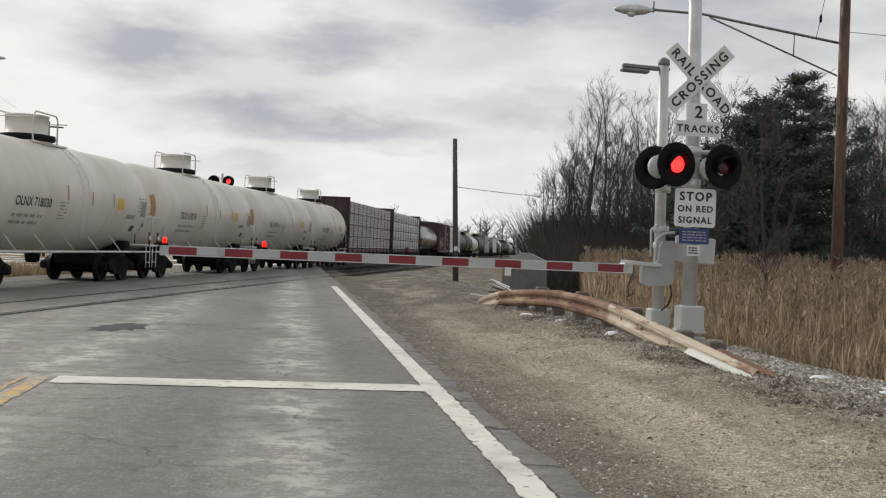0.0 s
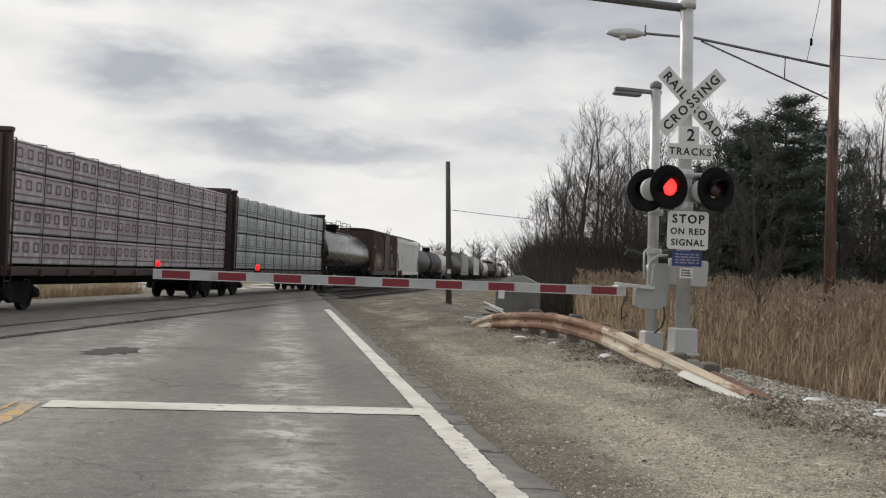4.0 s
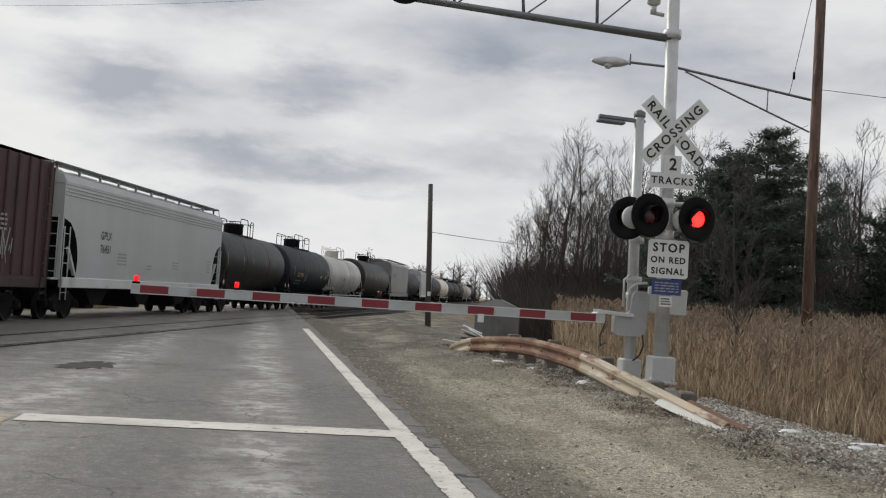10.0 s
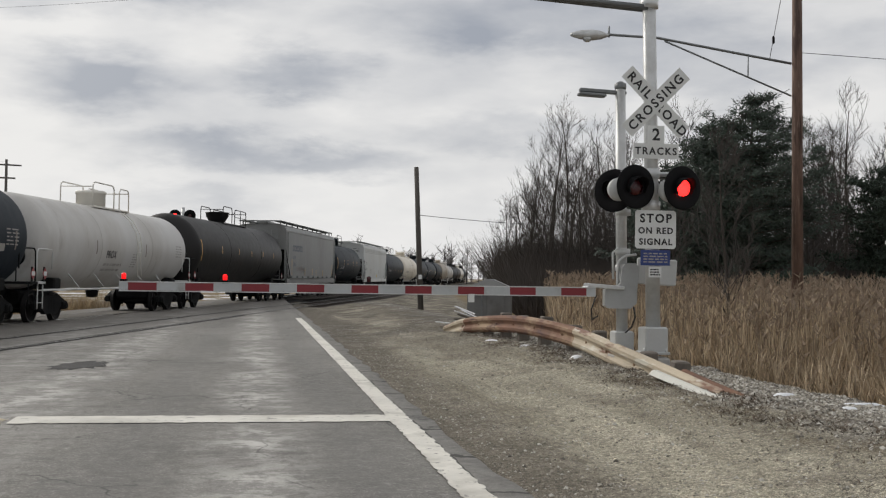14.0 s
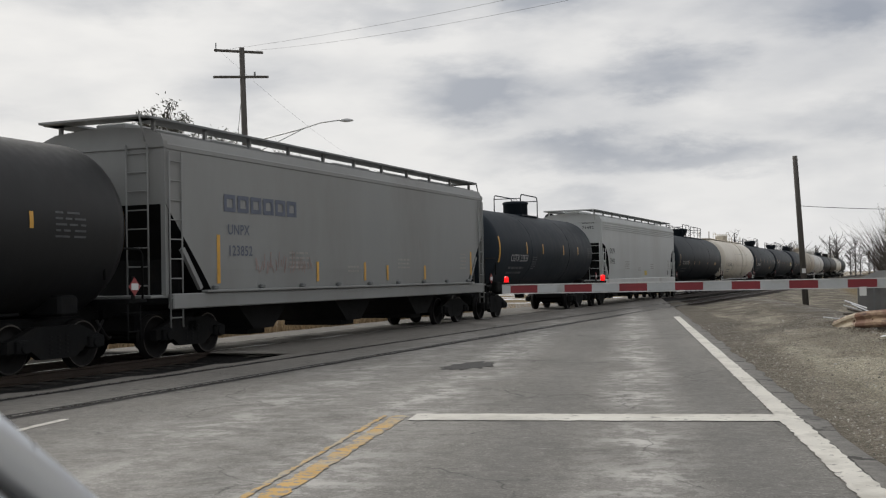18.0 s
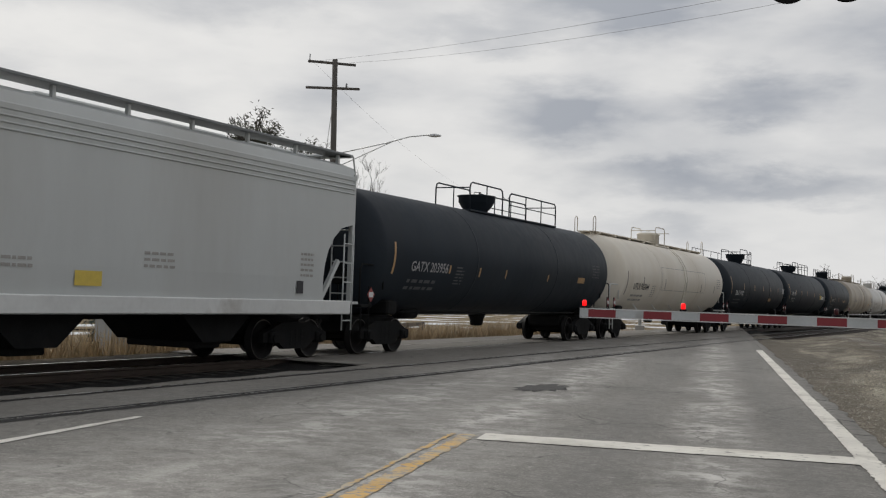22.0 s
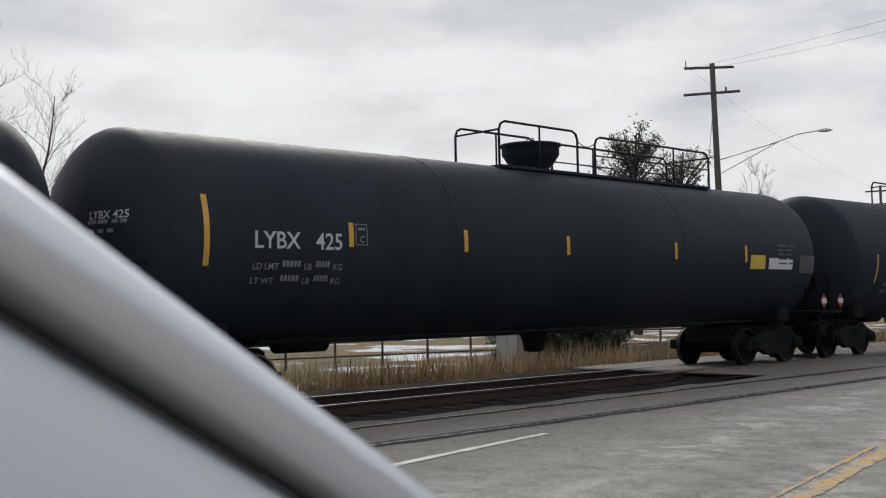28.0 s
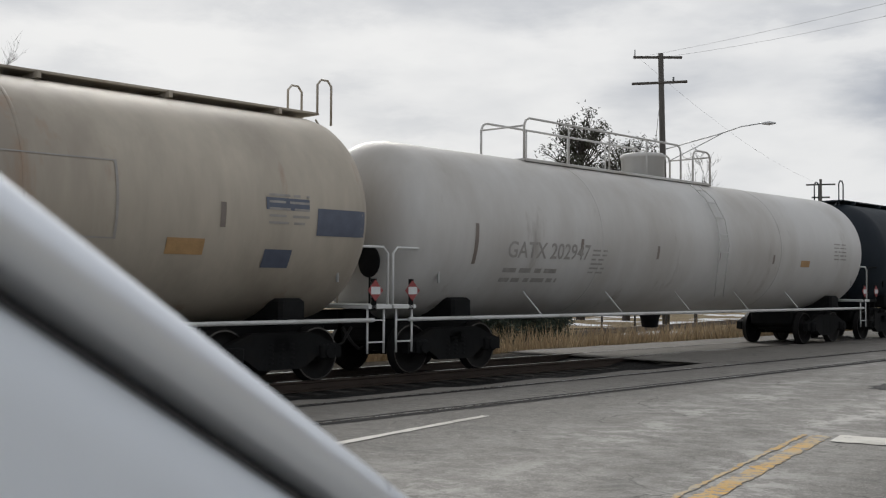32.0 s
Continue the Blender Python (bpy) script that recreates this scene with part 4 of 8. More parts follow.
def lamp_unit(parent, at, yaw, phase, scale=1.0, back=True):
    """A flasher: round black background, hood, lens and the glowing lamp inside. It faces local -y."""
    s = scale
    base = Matrix.LocRotScale(at, Euler((radians(90), 0, radians(yaw))), (s, s, s))
    g = Geo()
    g.lathe([(0.02, -0.17), (0.10, -0.16), (0.14, -0.06), (0.15, 0.0), (0.305, 0.002), (0.315, 0.012), (0.315, 0.02), (0.30, 0.026), (0.136, 0.02), (0.13, 0.004), (0.02, 0.003)], base, 36)
    body = part("flasher_head", g, M_SIGNAL_BLACK, parent, "round black signal background")
    g = Geo()
    n = 24
    p, fs = [], []
    for i in range(n + 1):
        a = radians(-35 + 250 * i / n)
        depth = 0.08 + 0.13 * max(0.0, math.sin(a)) ** 0.7
        for rr in (0.142, 0.148):
            p += [(rr * math.cos(a), rr * math.sin(a), 0.015), (rr * math.cos(a), rr * math.sin(a) - 0.06 * depth, 0.015 + depth)]
    for i in range(n):
        q, w = i * 4, (i + 1) * 4
        fs += [(q, w, w + 1, q + 1), (q + 2, q + 3, w + 3, w + 2), (q + 1, w + 1, w + 3, q + 3), (q, q + 2, w + 2, w)]
    g.add([base @ Vector(c) for c in p], fs, 0, True)
    part("hood", g, M_SIGNAL_BLACK, parent)
    g = Geo().lathe([(0.02, 0.032), (0.07, 0.03), (0.11, 0.024), (0.126, 0.012), (0.126, 0.004)], base, 28)
    part("lens", g, M_LENS_OFF, parent, "dark red lens")
    g = Geo()
    g.lathe([(0.02, 0.016), (0.07, 0.014), (0.108, 0.008), (0.120, 0.0), (0.120, -0.004)], Matrix.LocRotScale((0, 0, 0), Euler((radians(90), 0, 0)), (s, s, s)), 24)
    glow = new("lamp_glow", g.mesh("lamp_glow", M_LENS_ON))
    glow.parent = parent
    tagged(glow, "glowing red signal lamp")
    FLASHERS.append((glow, at, yaw, phase, s))
    return body


def bars(parent, m, w, h, rows, mat, name="lettering", seed=1, fill=0.55):
    """Unreadable small writing as rows of short bars."""
    rng = random.Random(seed)
    g = Geo()
    for k in range(rows):
        z = h / 2 - h * (k + 0.5) / rows
        x = -w / 2
        while x < w / 2 - 0.02:
            l = min(rng.uniform(0.12, 0.3) * w, w / 2 - x)
            g.add([m @ Vector(q) for q in ((x, z - h / rows * fill / 2, 0), (x + l, z - h / rows * fill / 2, 0), (x + l, z + h / rows * fill / 2, 0), (x, z + h / rows * fill / 2, 0))], [(0, 1, 2, 3)])
            x += l + w * 0.05
    return part(name, g, mat, parent)


def build_signal_mast():
    mast = thing("crossing_signal", pose(3.56, 16.08, 0, 0, 0, 0), "grey railroad crossing signal mast with flashing red lamps, signs and cantilever", "crossing signal")
    yaw = ROAD_YAW
    g = Geo()
    g.box((0, 0, 0.14), (0.40, 0.40, 0.40), (0, 0, yaw), 0.03)
    part("foundation", g, M_CONCRETE, mast, "concrete foundation")
    g = Geo()
    g.box((0, 0, 0.58), (0.34, 0.34, 0.38), (0, 0, yaw), 0.02)
    g.box((0, 0, 0.40), (0.385, 0.385, 0.04), (0, 0, yaw), 0.008)
    part("junction_box", g, M_GREY_PAINT, mast, "square grey junction base")
    for dx, dy in ((-0.155, -0.155), (0.155, -0.155), (-0.155, 0.155), (0.155, 0.155)):
        part("bolt", Geo().tube((dx, dy, 0.40), (dx, dy, 0.47), 0.018, n=6), M_GALV, mast)
    lean = -0.13
    g = Geo()
    g.tube((0, 0, 0.75), (lean, 0, 6.75), 0.105, 0.092, n=24)
    part("mast", g, M_GALV, mast, "round aluminium mast")
    part("cap", Geo().lathe([(0.11, 6.74), (0.13, 6.76), (0.13, 6.82), (0.08, 6.87), (0.02, 6.89)], pose(lean, 0, 0), 20), M_GALV, mast)
    for z in (2.52, 2.98, 5.45, 6.45):
        part("collar", Geo().lathe([(0.10, z - 0.07), (0.135, z - 0.06), (0.135, z + 0.06), (0.10, z + 0.07)], pose(lean * z / 6.75, 0, 0), 20), M_GALV, mast)
    # crossbuck
    for ang, words in ((-45, "RAIL  ROAD"), (45, "CROSSING")):
        c = Vector((-0.03, -0.16 - (0.012 if ang > 0 else 0.0), 4.0))
        m = Matrix.LocRotScale(c, Euler((radians(90), 0, radians(yaw))), None) @ pose(0, 0, 0, 0, 0, ang)
        g = Geo()
        o = [(-0.61, -0.1143), (0.61, -0.1143), (0.61, 0.1143), (-0.61, 0.1143)]
        g.add([m @ Vector((x, y, z)) for z in (-0.004, 0.004) for x, y in o], [(3, 2, 1, 0), (4, 5, 6, 7), (0, 1, 5, 4), (1, 2, 6, 5), (2, 3, 7, 6), (3, 0, 4, 7)])
        blade = part("crossbuck_blade", g, M_SIGN_WHITE, mast, "white crossbuck board with black letters")
        if ang < 0:
            for w, x in (("RAIL", -0.335), ("ROAD", 0.335)):
                letters(w, 0.185, m @ pose(x, -0.008, 0.006), M_SIGN_BLACK, blade, spacing=1.25)
        else:
            letters("CROSSING", 0.185, m @ pose(0, -0.008, 0.006), M_SIGN_BLACK, blade, spacing=1.3)
    # two tracks sign
    m = Matrix.LocRotScale((-0.02, -0.165, 3.30), Euler((radians(90), 0, radians(yaw))), None)
    g = Geo()
    o = [(-0.34, -0.115), (0.34, -0.115), (0.34, 0.105), (0.125, 0.105), (0.125, 0.36), (-0.125, 0.36), (-0.125, 0.105), (-0.34, 0.105)]
    g.add([m @ Vector((x, y, z)) for z in (-0.004, 0.004) for x, y in o], [tuple(range(7, -1, -1)), tuple(range(8, 16))] + [(i, (i + 1) % 8, 8 + (i + 1) % 8, 8 + i) for i in range(8)])
    sign = part("track_count_sign", g, M_SIGN_WHITE, mast, "white number of tracks sign")
    letters("2", 0.24, m @ pose(0, 0.225, 0.006), M_SIGN_BLACK, sign)
    letters("TRACKS", 0.145, m @ pose(0, -0.01, 0.006), M_SIGN_BLACK, sign, spacing=1.25)
    # stop on red signal
    m = Matrix.LocRotScale((-0.01, -0.15, 2.17), Euler((radians(90), 0, radians(yaw))), None)
    g = Geo()
    w, h, c = 0.305, 0.275, 0.03
    o = [(-w + c, -h), (w - c, -h), (w, -h + c), (w, h - c), (w - c, h), (-w + c, h), (-w, h - c), (-w, -h + c)]
    g.add([m @ Vector((x, y, z)) for z in (-0.004, 0.004) for x, y in o], [tuple(range(7, -1, -1)), tuple(range(8, 16))] + [(i, (i + 1) % 8, 8 + (i + 1) % 8, 8 + i) for i in range(8)])
    sign = part("stop_sign_panel", g, M_SIGN_WHITE, mast, "white sign with black words")
    letters("STOP", 0.172, m @ pose(0, 0.155, 0.006), M_SIGN_BLACK, sign, spacing=1.25, bold=0.03)
    letters("ON RED", 0.124, m @ pose(0, -0.02, 0.006), M_SIGN_BLACK, sign, spacing=1.2, bold=0.03)
    letters("SIGNAL", 0.128, m @ pose(0, -0.18, 0.006), M_SIGN_BLACK, sign, spacing=1.2, bold=0.03)
    # blue notice and small notice
    m = Matrix.LocRotScale((-0.01, -0.15, 1.765), Euler((radians(90), 0, radians(yaw))), None)
    g = Geo()
    g.box((0, 0, 0), (0.44, 0.22, 0.008))
    g.v = [tuple(m @ Vector(p)) for p in g.v]
    sign = part("notice_panel", g, M_SIGN_BLUE, mast, "blue notice plate")
    bars(sign, m @ pose(0, 0, 0.006), 0.36, 0.16, 4, M_LETTER_PALE, seed=4, fill=0.45)
    m = Matrix.LocRotScale((-0.01, -0.14, 1.56), Euler((radians(90), 0, radians(yaw))), None)
    g = Geo()
    g.box((0, 0, 0), (0.19, 0.15, 0.006))
    g.v = [tuple(m @ Vector(p)) for p in g.v]
    sign = part("warning_label", g, M_SIGN_WHITE, mast, "small white warning label")
    bars(sign, m @ pose(0, 0, 0.005), 0.15, 0.11, 3, M_SIGN_BLACK, seed=6)
    # cross arm with three flashers, one pair to the road and one aside
    g = Geo()
    c, s_ = math.cos(radians(yaw)), math.sin(radians(yaw))
    g.tube((-0.5 * c, -0.5 * s_ - 0.0, 2.98), (0.42 * c, 0.42 * s_, 2.98), 0.035, n=10)
    for x in (-0.36, 0.36):
        g.tube((x * c, x * s_ - 0.02, 2.98), (x * c, x * s_ - 0.02, 2.80), 0.03, n=8)
    part("cross_arm", g, M_GALV, mast)
    lamp_unit(mast, (-0.36 * c + 0.02, -0.36 * s_ - 0.22, 2.77), yaw + 14, 0)
    lamp_unit(mast, (0.36 * c, 0.36 * s_ - 0.22, 2.77), yaw + 14, 1)
    lamp_unit(mast, (-0.56, 0.10, 2.74), yaw - 42, 2)
    for x in (-0.54, 0.19):
        part("lamp_housing", Geo().lathe([(0.02, -0.10), (0.12, -0.09), (0.165, -0.03), (0.17, 0.10), (0.05, 0.11)], Matrix.Translation((x, -0.12, 2.74)) @ Euler((radians(90), 0, radians(yaw))).to_matrix().to_4x4(), 24), M_GREY_PAINT, mast, "pale grey back of a rear-facing lamp")
    for x in (-0.56, -0.08):
        g = Geo().tube((x + 0.02, 0.0, 2.77), (x + 0.12, -0.02, 2.86), 0.05, n=10)
        part("bracket", g, M_GREY_PAINT, mast)
    # cantilever
    tip = Vector((-4.60, 0.75, 6.65))
    foot = Vector((lean, 0, 6.41))
    low0, low1 = Vector((lean, 0, 5.39)), Vector((-4.43, 0.72, 5.95))
    def at_top(k):
        return foot.lerp(tip, k)
    def at_low(k):
        return low0.lerp(low1, k)
    g = Geo().tube(foot, tip, 0.038, n=10)
    part("truss_chord", g, M_DARK_TRUSS, mast)
    for dy in (-0.07, 0.07):
        g = Geo().tube(low0 + Vector((0, dy, 0)), low1 + Vector((0, dy * 0.4, 0)), 0.042, n=10)
        part("truss_chord", g, M_DARK_TRUSS, mast)
    ks = [0.245, 0.495, 0.735, 0.98]
    for k in ks:
        part("truss_post", Geo().tube(at_top(k), at_low(k), 0.024, n=8), M_DARK_TRUSS, mast)
    prev = 0.02
    for k in ks:
        part("truss_diagonal", Geo().tube(at_top(prev), at_low(k), 0.013, n=6), M_DARK_TRUSS, mast)
        prev = k
    g = Geo()
    g.tube(tip + Vector((0, 0, -0.75)), tip + Vector((0, 0, 0.12)), 0.055, n=12)
    g.lathe([(0.11, -0.16), (0.12, -0.14), (0.12, 0.02), (0.06, 0.10), (0.03, 0.16)], pose(*tip), 16)
    g.tube(tip + Vector((-0.3, -0.02, -0.2)), tip + Vector((0.55, 0.04, -0.2)), 0.028, n=8)
    part("cantilever_head", g, M_DARK_TRUSS, mast, "cantilever end fitting")
    lamp_unit(mast, (tip.x - 0.27, tip.y - 0.24, tip.z - 0.54), yaw + 2, 0, 1.06)
    lamp_unit(mast, (tip.x + 0.53, tip.y - 0.22, tip.z - 0.56), yaw + 2, 1, 1.06)
    # bell
    g = Geo()
    g.tube((lean - 0.12, -0.03, 5.72), (lean - 0.30, -0.06, 5.74), 0.03, n=8)
    g.tube((lean - 0.28, -0.06, 5.72), (lean - 0.28, -0.06, 5.86), 0.045, n=10)
    g.lathe([(0.05, 5.84), (0.095, 5.87), (0.098, 6.25), (0.085, 6.30), (0.02, 6.31)], pose(lean - 0.28, -0.06, 0), 18)
    part("bell", g, M_GALV, mast, "grey electronic bell on a bracket")


def build_gate():
    gate = thing("crossing_gate", pose(3.22, 16.66, 0, 0, 0, 0), "lowered red and white crossing gate on a grey pole", "crossing gate")
    yaw = ROAD_YAW
    part("foundation", Geo().box((0, 0, 0.14), (0.34, 0.34, 0.42), (0, 0, yaw), 0.03), M_CONCRETE, gate)
    part("pole_base", Geo().box((0, 0, 0.53), (0.29, 0.29, 0.30), (0, 0, yaw), 0.02), M_GREY_PAINT, gate, "square grey pole base")
    part("pole", Geo().tube((0, 0, 0.66), (-0.06, 0, 4.35), 0.085, 0.075, n=18), M_GALV, gate)
    for z in (1.62, 1.86, 2.45):
        part("clamp", Geo().lathe([(0.085, z - 0.05), (0.115, z - 0.045), (0.115, z + 0.045), (0.085, z + 0.05)], pose(0, 0, 0), 16), M_GREY_PAINT, gate)
    # flat lamp arm at the pole top
    g = Geo()
    g.box((-0.33, -0.02, 4.26), (0.72, 0.10, 0.055), (0, 2, yaw), 0.01)
    g.box((-0.50, -0.06, 4.20), (0.42, 0.16, 0.05), (0, 2, yaw), 0.015)
    g.lathe([(0.08, 4.3), (0.09, 4.32), (0.09, 4.38), (0.03, 4.42)], pose(-0.06, 0, 0), 14)
    part("lamp_arm", g, M_DARK_TRUSS, gate, "flat dark lamp head on the pole top")
    # mechanism housing
    g = Geo()
    out = [(-0.30, 1.06), (-0.24, 1.02), (0.08, 1.02), (0.17, 1.10), (0.19, 1.64), (0.15, 1.69), (0.0, 1.69), (-0.05, 1.62), (-0.07, 1.40), (-0.12, 1.34), (-0.30, 1.30)]
    g.prism(out, "y", -0.24, -0.02)
    part("mechanism", g, M_BOX_GREY, gate, "pale grey gate mechanism housing")
    g = Geo()
    for y in (-0.30, 0.06):
        g.box((-0.30, y, 1.34), (0.56, 0.04, 0.06), (0, 4, yaw), 0.01)
    g.box((-0.54, -0.12, 1.30), (0.08, 0.4, 0.09), (0, 0, yaw), 0.02)
    part("arm_bracket", g, M_GALV, gate)
    g = Geo().box((0.55, 0.18, 1.57), (0.62, 0.09, 0.40), (0, 3, yaw), 0.02)
    part("counterweight", g, M_GREY_PAINT, gate, "pale grey counterweight plate")
    part("conduit", Geo().pipe([(0.12, -0.26, 1.05), (0.14, -0.28, 0.9), (0.10, -0.22, 0.75), (0.02, -0.16, 0.66)], 0.012), M_WIRE, gate)
    part("conduit", Geo().pipe([(-0.42, -0.2, 1.22), (-0.5, -0.22, 1.0), (-0.48, -0.18, 0.85), (-0.38, -0.1, 0.9)], 0.01), M_WIRE, gate)
    part("cable_pipe", Geo().pipe([(-0.09, -0.12, 1.30), (-0.10, -0.13, 1.55), (-0.08, -0.13, 1.72), (0.02, -0.14, 1.80), (0.18, -0.12, 1.82)], 0.02), M_GREY_PAINT, gate, "pale bent cable pipe")
    part("cable_pipe", Geo().pipe([(-0.15, -0.06, 1.45), (-0.16, -0.07, 1.85), (-0.08, -0.08, 1.92)], 0.018), M_GREY_PAINT, gate)
    # arm: aluminium and fibreglass with red and white sheeting
    c, s_ = math.cos(radians(yaw)), math.sin(radians(yaw))
    root = Vector((-0.46, -0.31, 1.26))
    d = Vector((-c, -s_, 0.0))
    rot = (0, 0, yaw)
    L = 6.75
    segs = []
    col = 1
    x = 0.14
    segs.append((0, 0.14, 0))
    step = (L - 0.14 - 0.12) / 17.0
    while x < L - 0.2:
        e = min(x + step, L)
        segs.append((x, e, col))
        x, col = e, 1 - col
    segs.append((x, L, 0)) if x < L else None
    for a, b, k in segs:
        h = 0.115 if (a + b) / 2 < 3.9 else 0.105
        p = root + d * ((a + b) / 2)
        g = Geo().box(p, (b - a, 0.055, h), rot)
        part("arm_panel", g, M_GATE_RED if k else M_GATE_WHITE, gate)
    g = Geo()
    g.box(root + d * (L / 2) + Vector((0, 0, 0.062)), (L, 0.065, 0.014), rot)
    g.box(root + d * (L / 2) + Vector((0, 0, -0.062)), (L, 0.065, 0.012), rot)
    part("arm_edging", g, M_GALV, gate)
    for dist, lit in ((L - 0.06, 1), (L - 1.42, 1), (L - 3.42, 0)):
        p = root + d * dist + Vector((0, 0, 0.075))
        g = Geo().box(p + Vector((0, 0, 0.01)), (0.10, 0.08, 0.03), rot, 0.008)
        part("arm_lamp_base", g, M_SIGNAL_BLACK, gate)
        g = Geo().lathe([(0.022, 0.02), (0.031, 0.03), (0.032, 0.085), (0.025, 0.102), (0.01, 0.107)], pose(*p), 14)
        part("arm_lamp", g, M_ARM_LAMP if lit else M_LENS_OFF, gate, "red lamp on the gate arm")
    p = root + d * 1.85 + Vector((0, -0.035, -0.11))
    part("arm_tag", Geo().box(p, (0.09, 0.01, 0.12), rot), M_SIGN_WHITE, gate)


def build_far_signal():
    """The opposite signal, its head showing above the train."""
    sig = thing("far_crossing_signal", pose(-12.2, 60.8, -0.28), "far crossing signal with a pair of red flashers beyond the tracks", "crossing signal")
    part("mast", Geo().tube((0, 0, 0), (0, 0, 5.3), 0.09, n=12), M_GALV, sig)
    part("base", Geo().box((0, 0, 0.2), (0.5, 0.5, 0.5), (0, 0, 8), 0.02), M_CONCRETE, sig)
    part("cross_arm", Geo().tube((-0.45, 0, 5.05), (0.45, 0, 5.05), 0.03, n=8), M_GALV, sig)
    lamp_unit(sig, (-0.40, -0.18, 4.86), 8, 1)
    lamp_unit(sig, (0.40, -0.18, 4.86), 8, 0)


build_signal_mast()
build_gate()
build_far_signal()

# ---- the train ----
SPEED = -11.885
CARS = []
WHEELSETS = []
SHARED = {}


def car_pose(s):
    x, y = track_xy(TRAIN_O, s)
    return pose(x, y, RAIL_Z, 0, 0, track_yaw(s))


def shared(key, make, mats):
    if key not in SHARED:
        SHARED[key] = make().mesh(key, mats)
    return SHARED[key]


def side_frame():
    """The cast side frame of a truck, with its spring window and axle boxes."""
    g = Geo()
    out = [(-1.20, 0.36), (-1.20, 0.56), (-0.98, 0.62), (-0.55, 0.78), (0.55, 0.78), (0.98, 0.62), (1.20, 0.56), (1.20, 0.36), (0.70, 0.40), (0.42, 0.22), (-0.42, 0.22), (-0.70, 0.40)]
    g.prism([(u, w) for u, w in out], "x", -0.07, 0.07)
    for y in (-0.89, 0.89):
        g.box((0.03, y, 0.46), (0.24, 0.30, 0.24), bevel=0.03)
        g.tube((0.10, y, 0.45), (0.19, y, 0.45), 0.09, n=12)
    return g


def spring():
    prof = [(0.02, 0.28)]
    for k in range(5):
        prof += [(0.06, 0.29 + k * 0.07), (0.085, 0.31 + k * 0.07), (0.085, 0.33 + k * 0.07)]
    return Geo().lathe(prof + [(0.02, 0.63)], None, 10)


def wheelset():
    g = Geo()
    ax = Euler((0, radians(90), 0)).to_matrix().to_4x4()
    g.tube((-1.0, 0, 0), (1.0, 0, 0), 0.075, n=12)
    for sgn in (-1, 1):
        m = Matrix.Translation((sgn * 0.74, 0, 0)) @ ax
        k = sgn
        ring = [m @ Vector((q * math.cos(2 * math.pi * i / 28), q * math.sin(2 * math.pi * i / 28), sgn * 0.081)) for i in range(28) for q in (0.392, 0.417)]
        g.add(ring, [(2 * i, 2 * i + 1, (2 * i + 3) % 56, (2 * i + 2) % 56) for i in range(28)], 1)
        g.lathe([(0.12, -0.07), (0.16, -0.05), (0.20, -0.015), (0.36, -0.01), (0.38, -0.05), (0.455, -0.06), (0.455, -0.03), (0.425, -0.02), (0.42, 0.075), (0.38, 0.078), (0.36, 0.02), (0.20, 0.03), (0.16, 0.09), (0.12, 0.10)] if k > 0 else [(0.12, -0.10), (0.16, -0.09), (0.20, -0.03), (0.36, -0.02), (0.38, -0.078), (0.42, -0.075), (0.425, 0.02), (0.455, 0.03), (0.455, 0.06), (0.38, 0.05), (0.36, 0.01), (0.20, 0.015), (0.16, 0.05), (0.12, 0.07)], m, 28)
    return g


def truck(car, y):
    g = SHARED.get("bolster")
    if g is None:
        b = Geo()
        b.box((0, 0, 0.60), (2.1, 0.36, 0.26), bevel=0.03)
        b.box((0, 0, 0.78), (0.7, 0.5, 0.14), bevel=0.03)
        b.box((0, 0, 0.70), (1.25, 2.5, 0.42), bevel=0.06)
        b.box((0, 0, 0.40), (1.25, 0.8, 0.30), bevel=0.05)
        for sg in (-1, 1):
            b.box((0, sg * 0.52, 0.42), (1.7, 0.09, 0.09))
            for x in (-0.74, 0.74):
                b.box((x, sg * 0.44, 0.42), (0.09, 0.12, 0.34), bevel=0.02)
        g = SHARED["bolster"] = b.mesh("truck", M_TRUCK)
    tr = new("truck", g)
    tr.parent, tr.location = car, (0, y, 0)
    for x in (-0.98, 0.98):
        f = new("side_frame", shared("side_frame", side_frame, M_TRUCK))
        f.parent, f.location = tr, (x, 0, 0)
        if x < 0:
            f.rotation_euler = (0, 0, math.pi)
        for y2 in (-0.2, 0.0, 0.2):
            sp = new("spring", shared("spring", spring, M_TRUCK))
            sp.parent, sp.location = tr, (x, y2, 0)
    for k, yy in enumerate((-0.89, 0.89)):
        w = new("wheelset", shared("wheelset", wheelset, [M_WHEEL, M_TREAD]))
        w.parent, w.location = tr, (0, yy, 0.42)
        WHEELSETS.append((w, k))
    return tr


def coupler(car, y, sgn):
    g = Geo()
    g.box((0, y + sgn * 0.25, 0.88), (0.16, 0.7, 0.16), bevel=0.02)
    g.box((0.03, y + sgn * 0.62, 0.88), (0.30, 0.22, 0.26), bevel=0.06)
    part("coupler", g, M_TRUCK, car)
    g = Geo().pipe([(0.35, y, 0.8), (0.36, y + sgn * 0.2, 0.55), (0.3, y + sgn * 0.42, 0.42), (0.2, y + sgn * 0.6, 0.45)], 0.025)
    part("air_hose", g, M_WIRE, car)


def ladder(car, x, y, z0, z1, w, mat, along="y", n=6, name="ladder", r=0.014):
    g = Geo()
    dx, dy = (0, w / 2) if along == "y" else (w / 2, 0)
    for k in (-1, 1):
        g.tube((x + k * dx, y + k * dy, z0), (x + k * dx, y + k * dy, z1), r * 1.4, n=6)
    for i in range(n):
        z = z0 + (z1 - z0) * (i + 0.5) / n
        g.tube((x - dx, y - dy, z), (x + dx, y + dy, z), r, n=5)
    return part(name, g, mat, car)


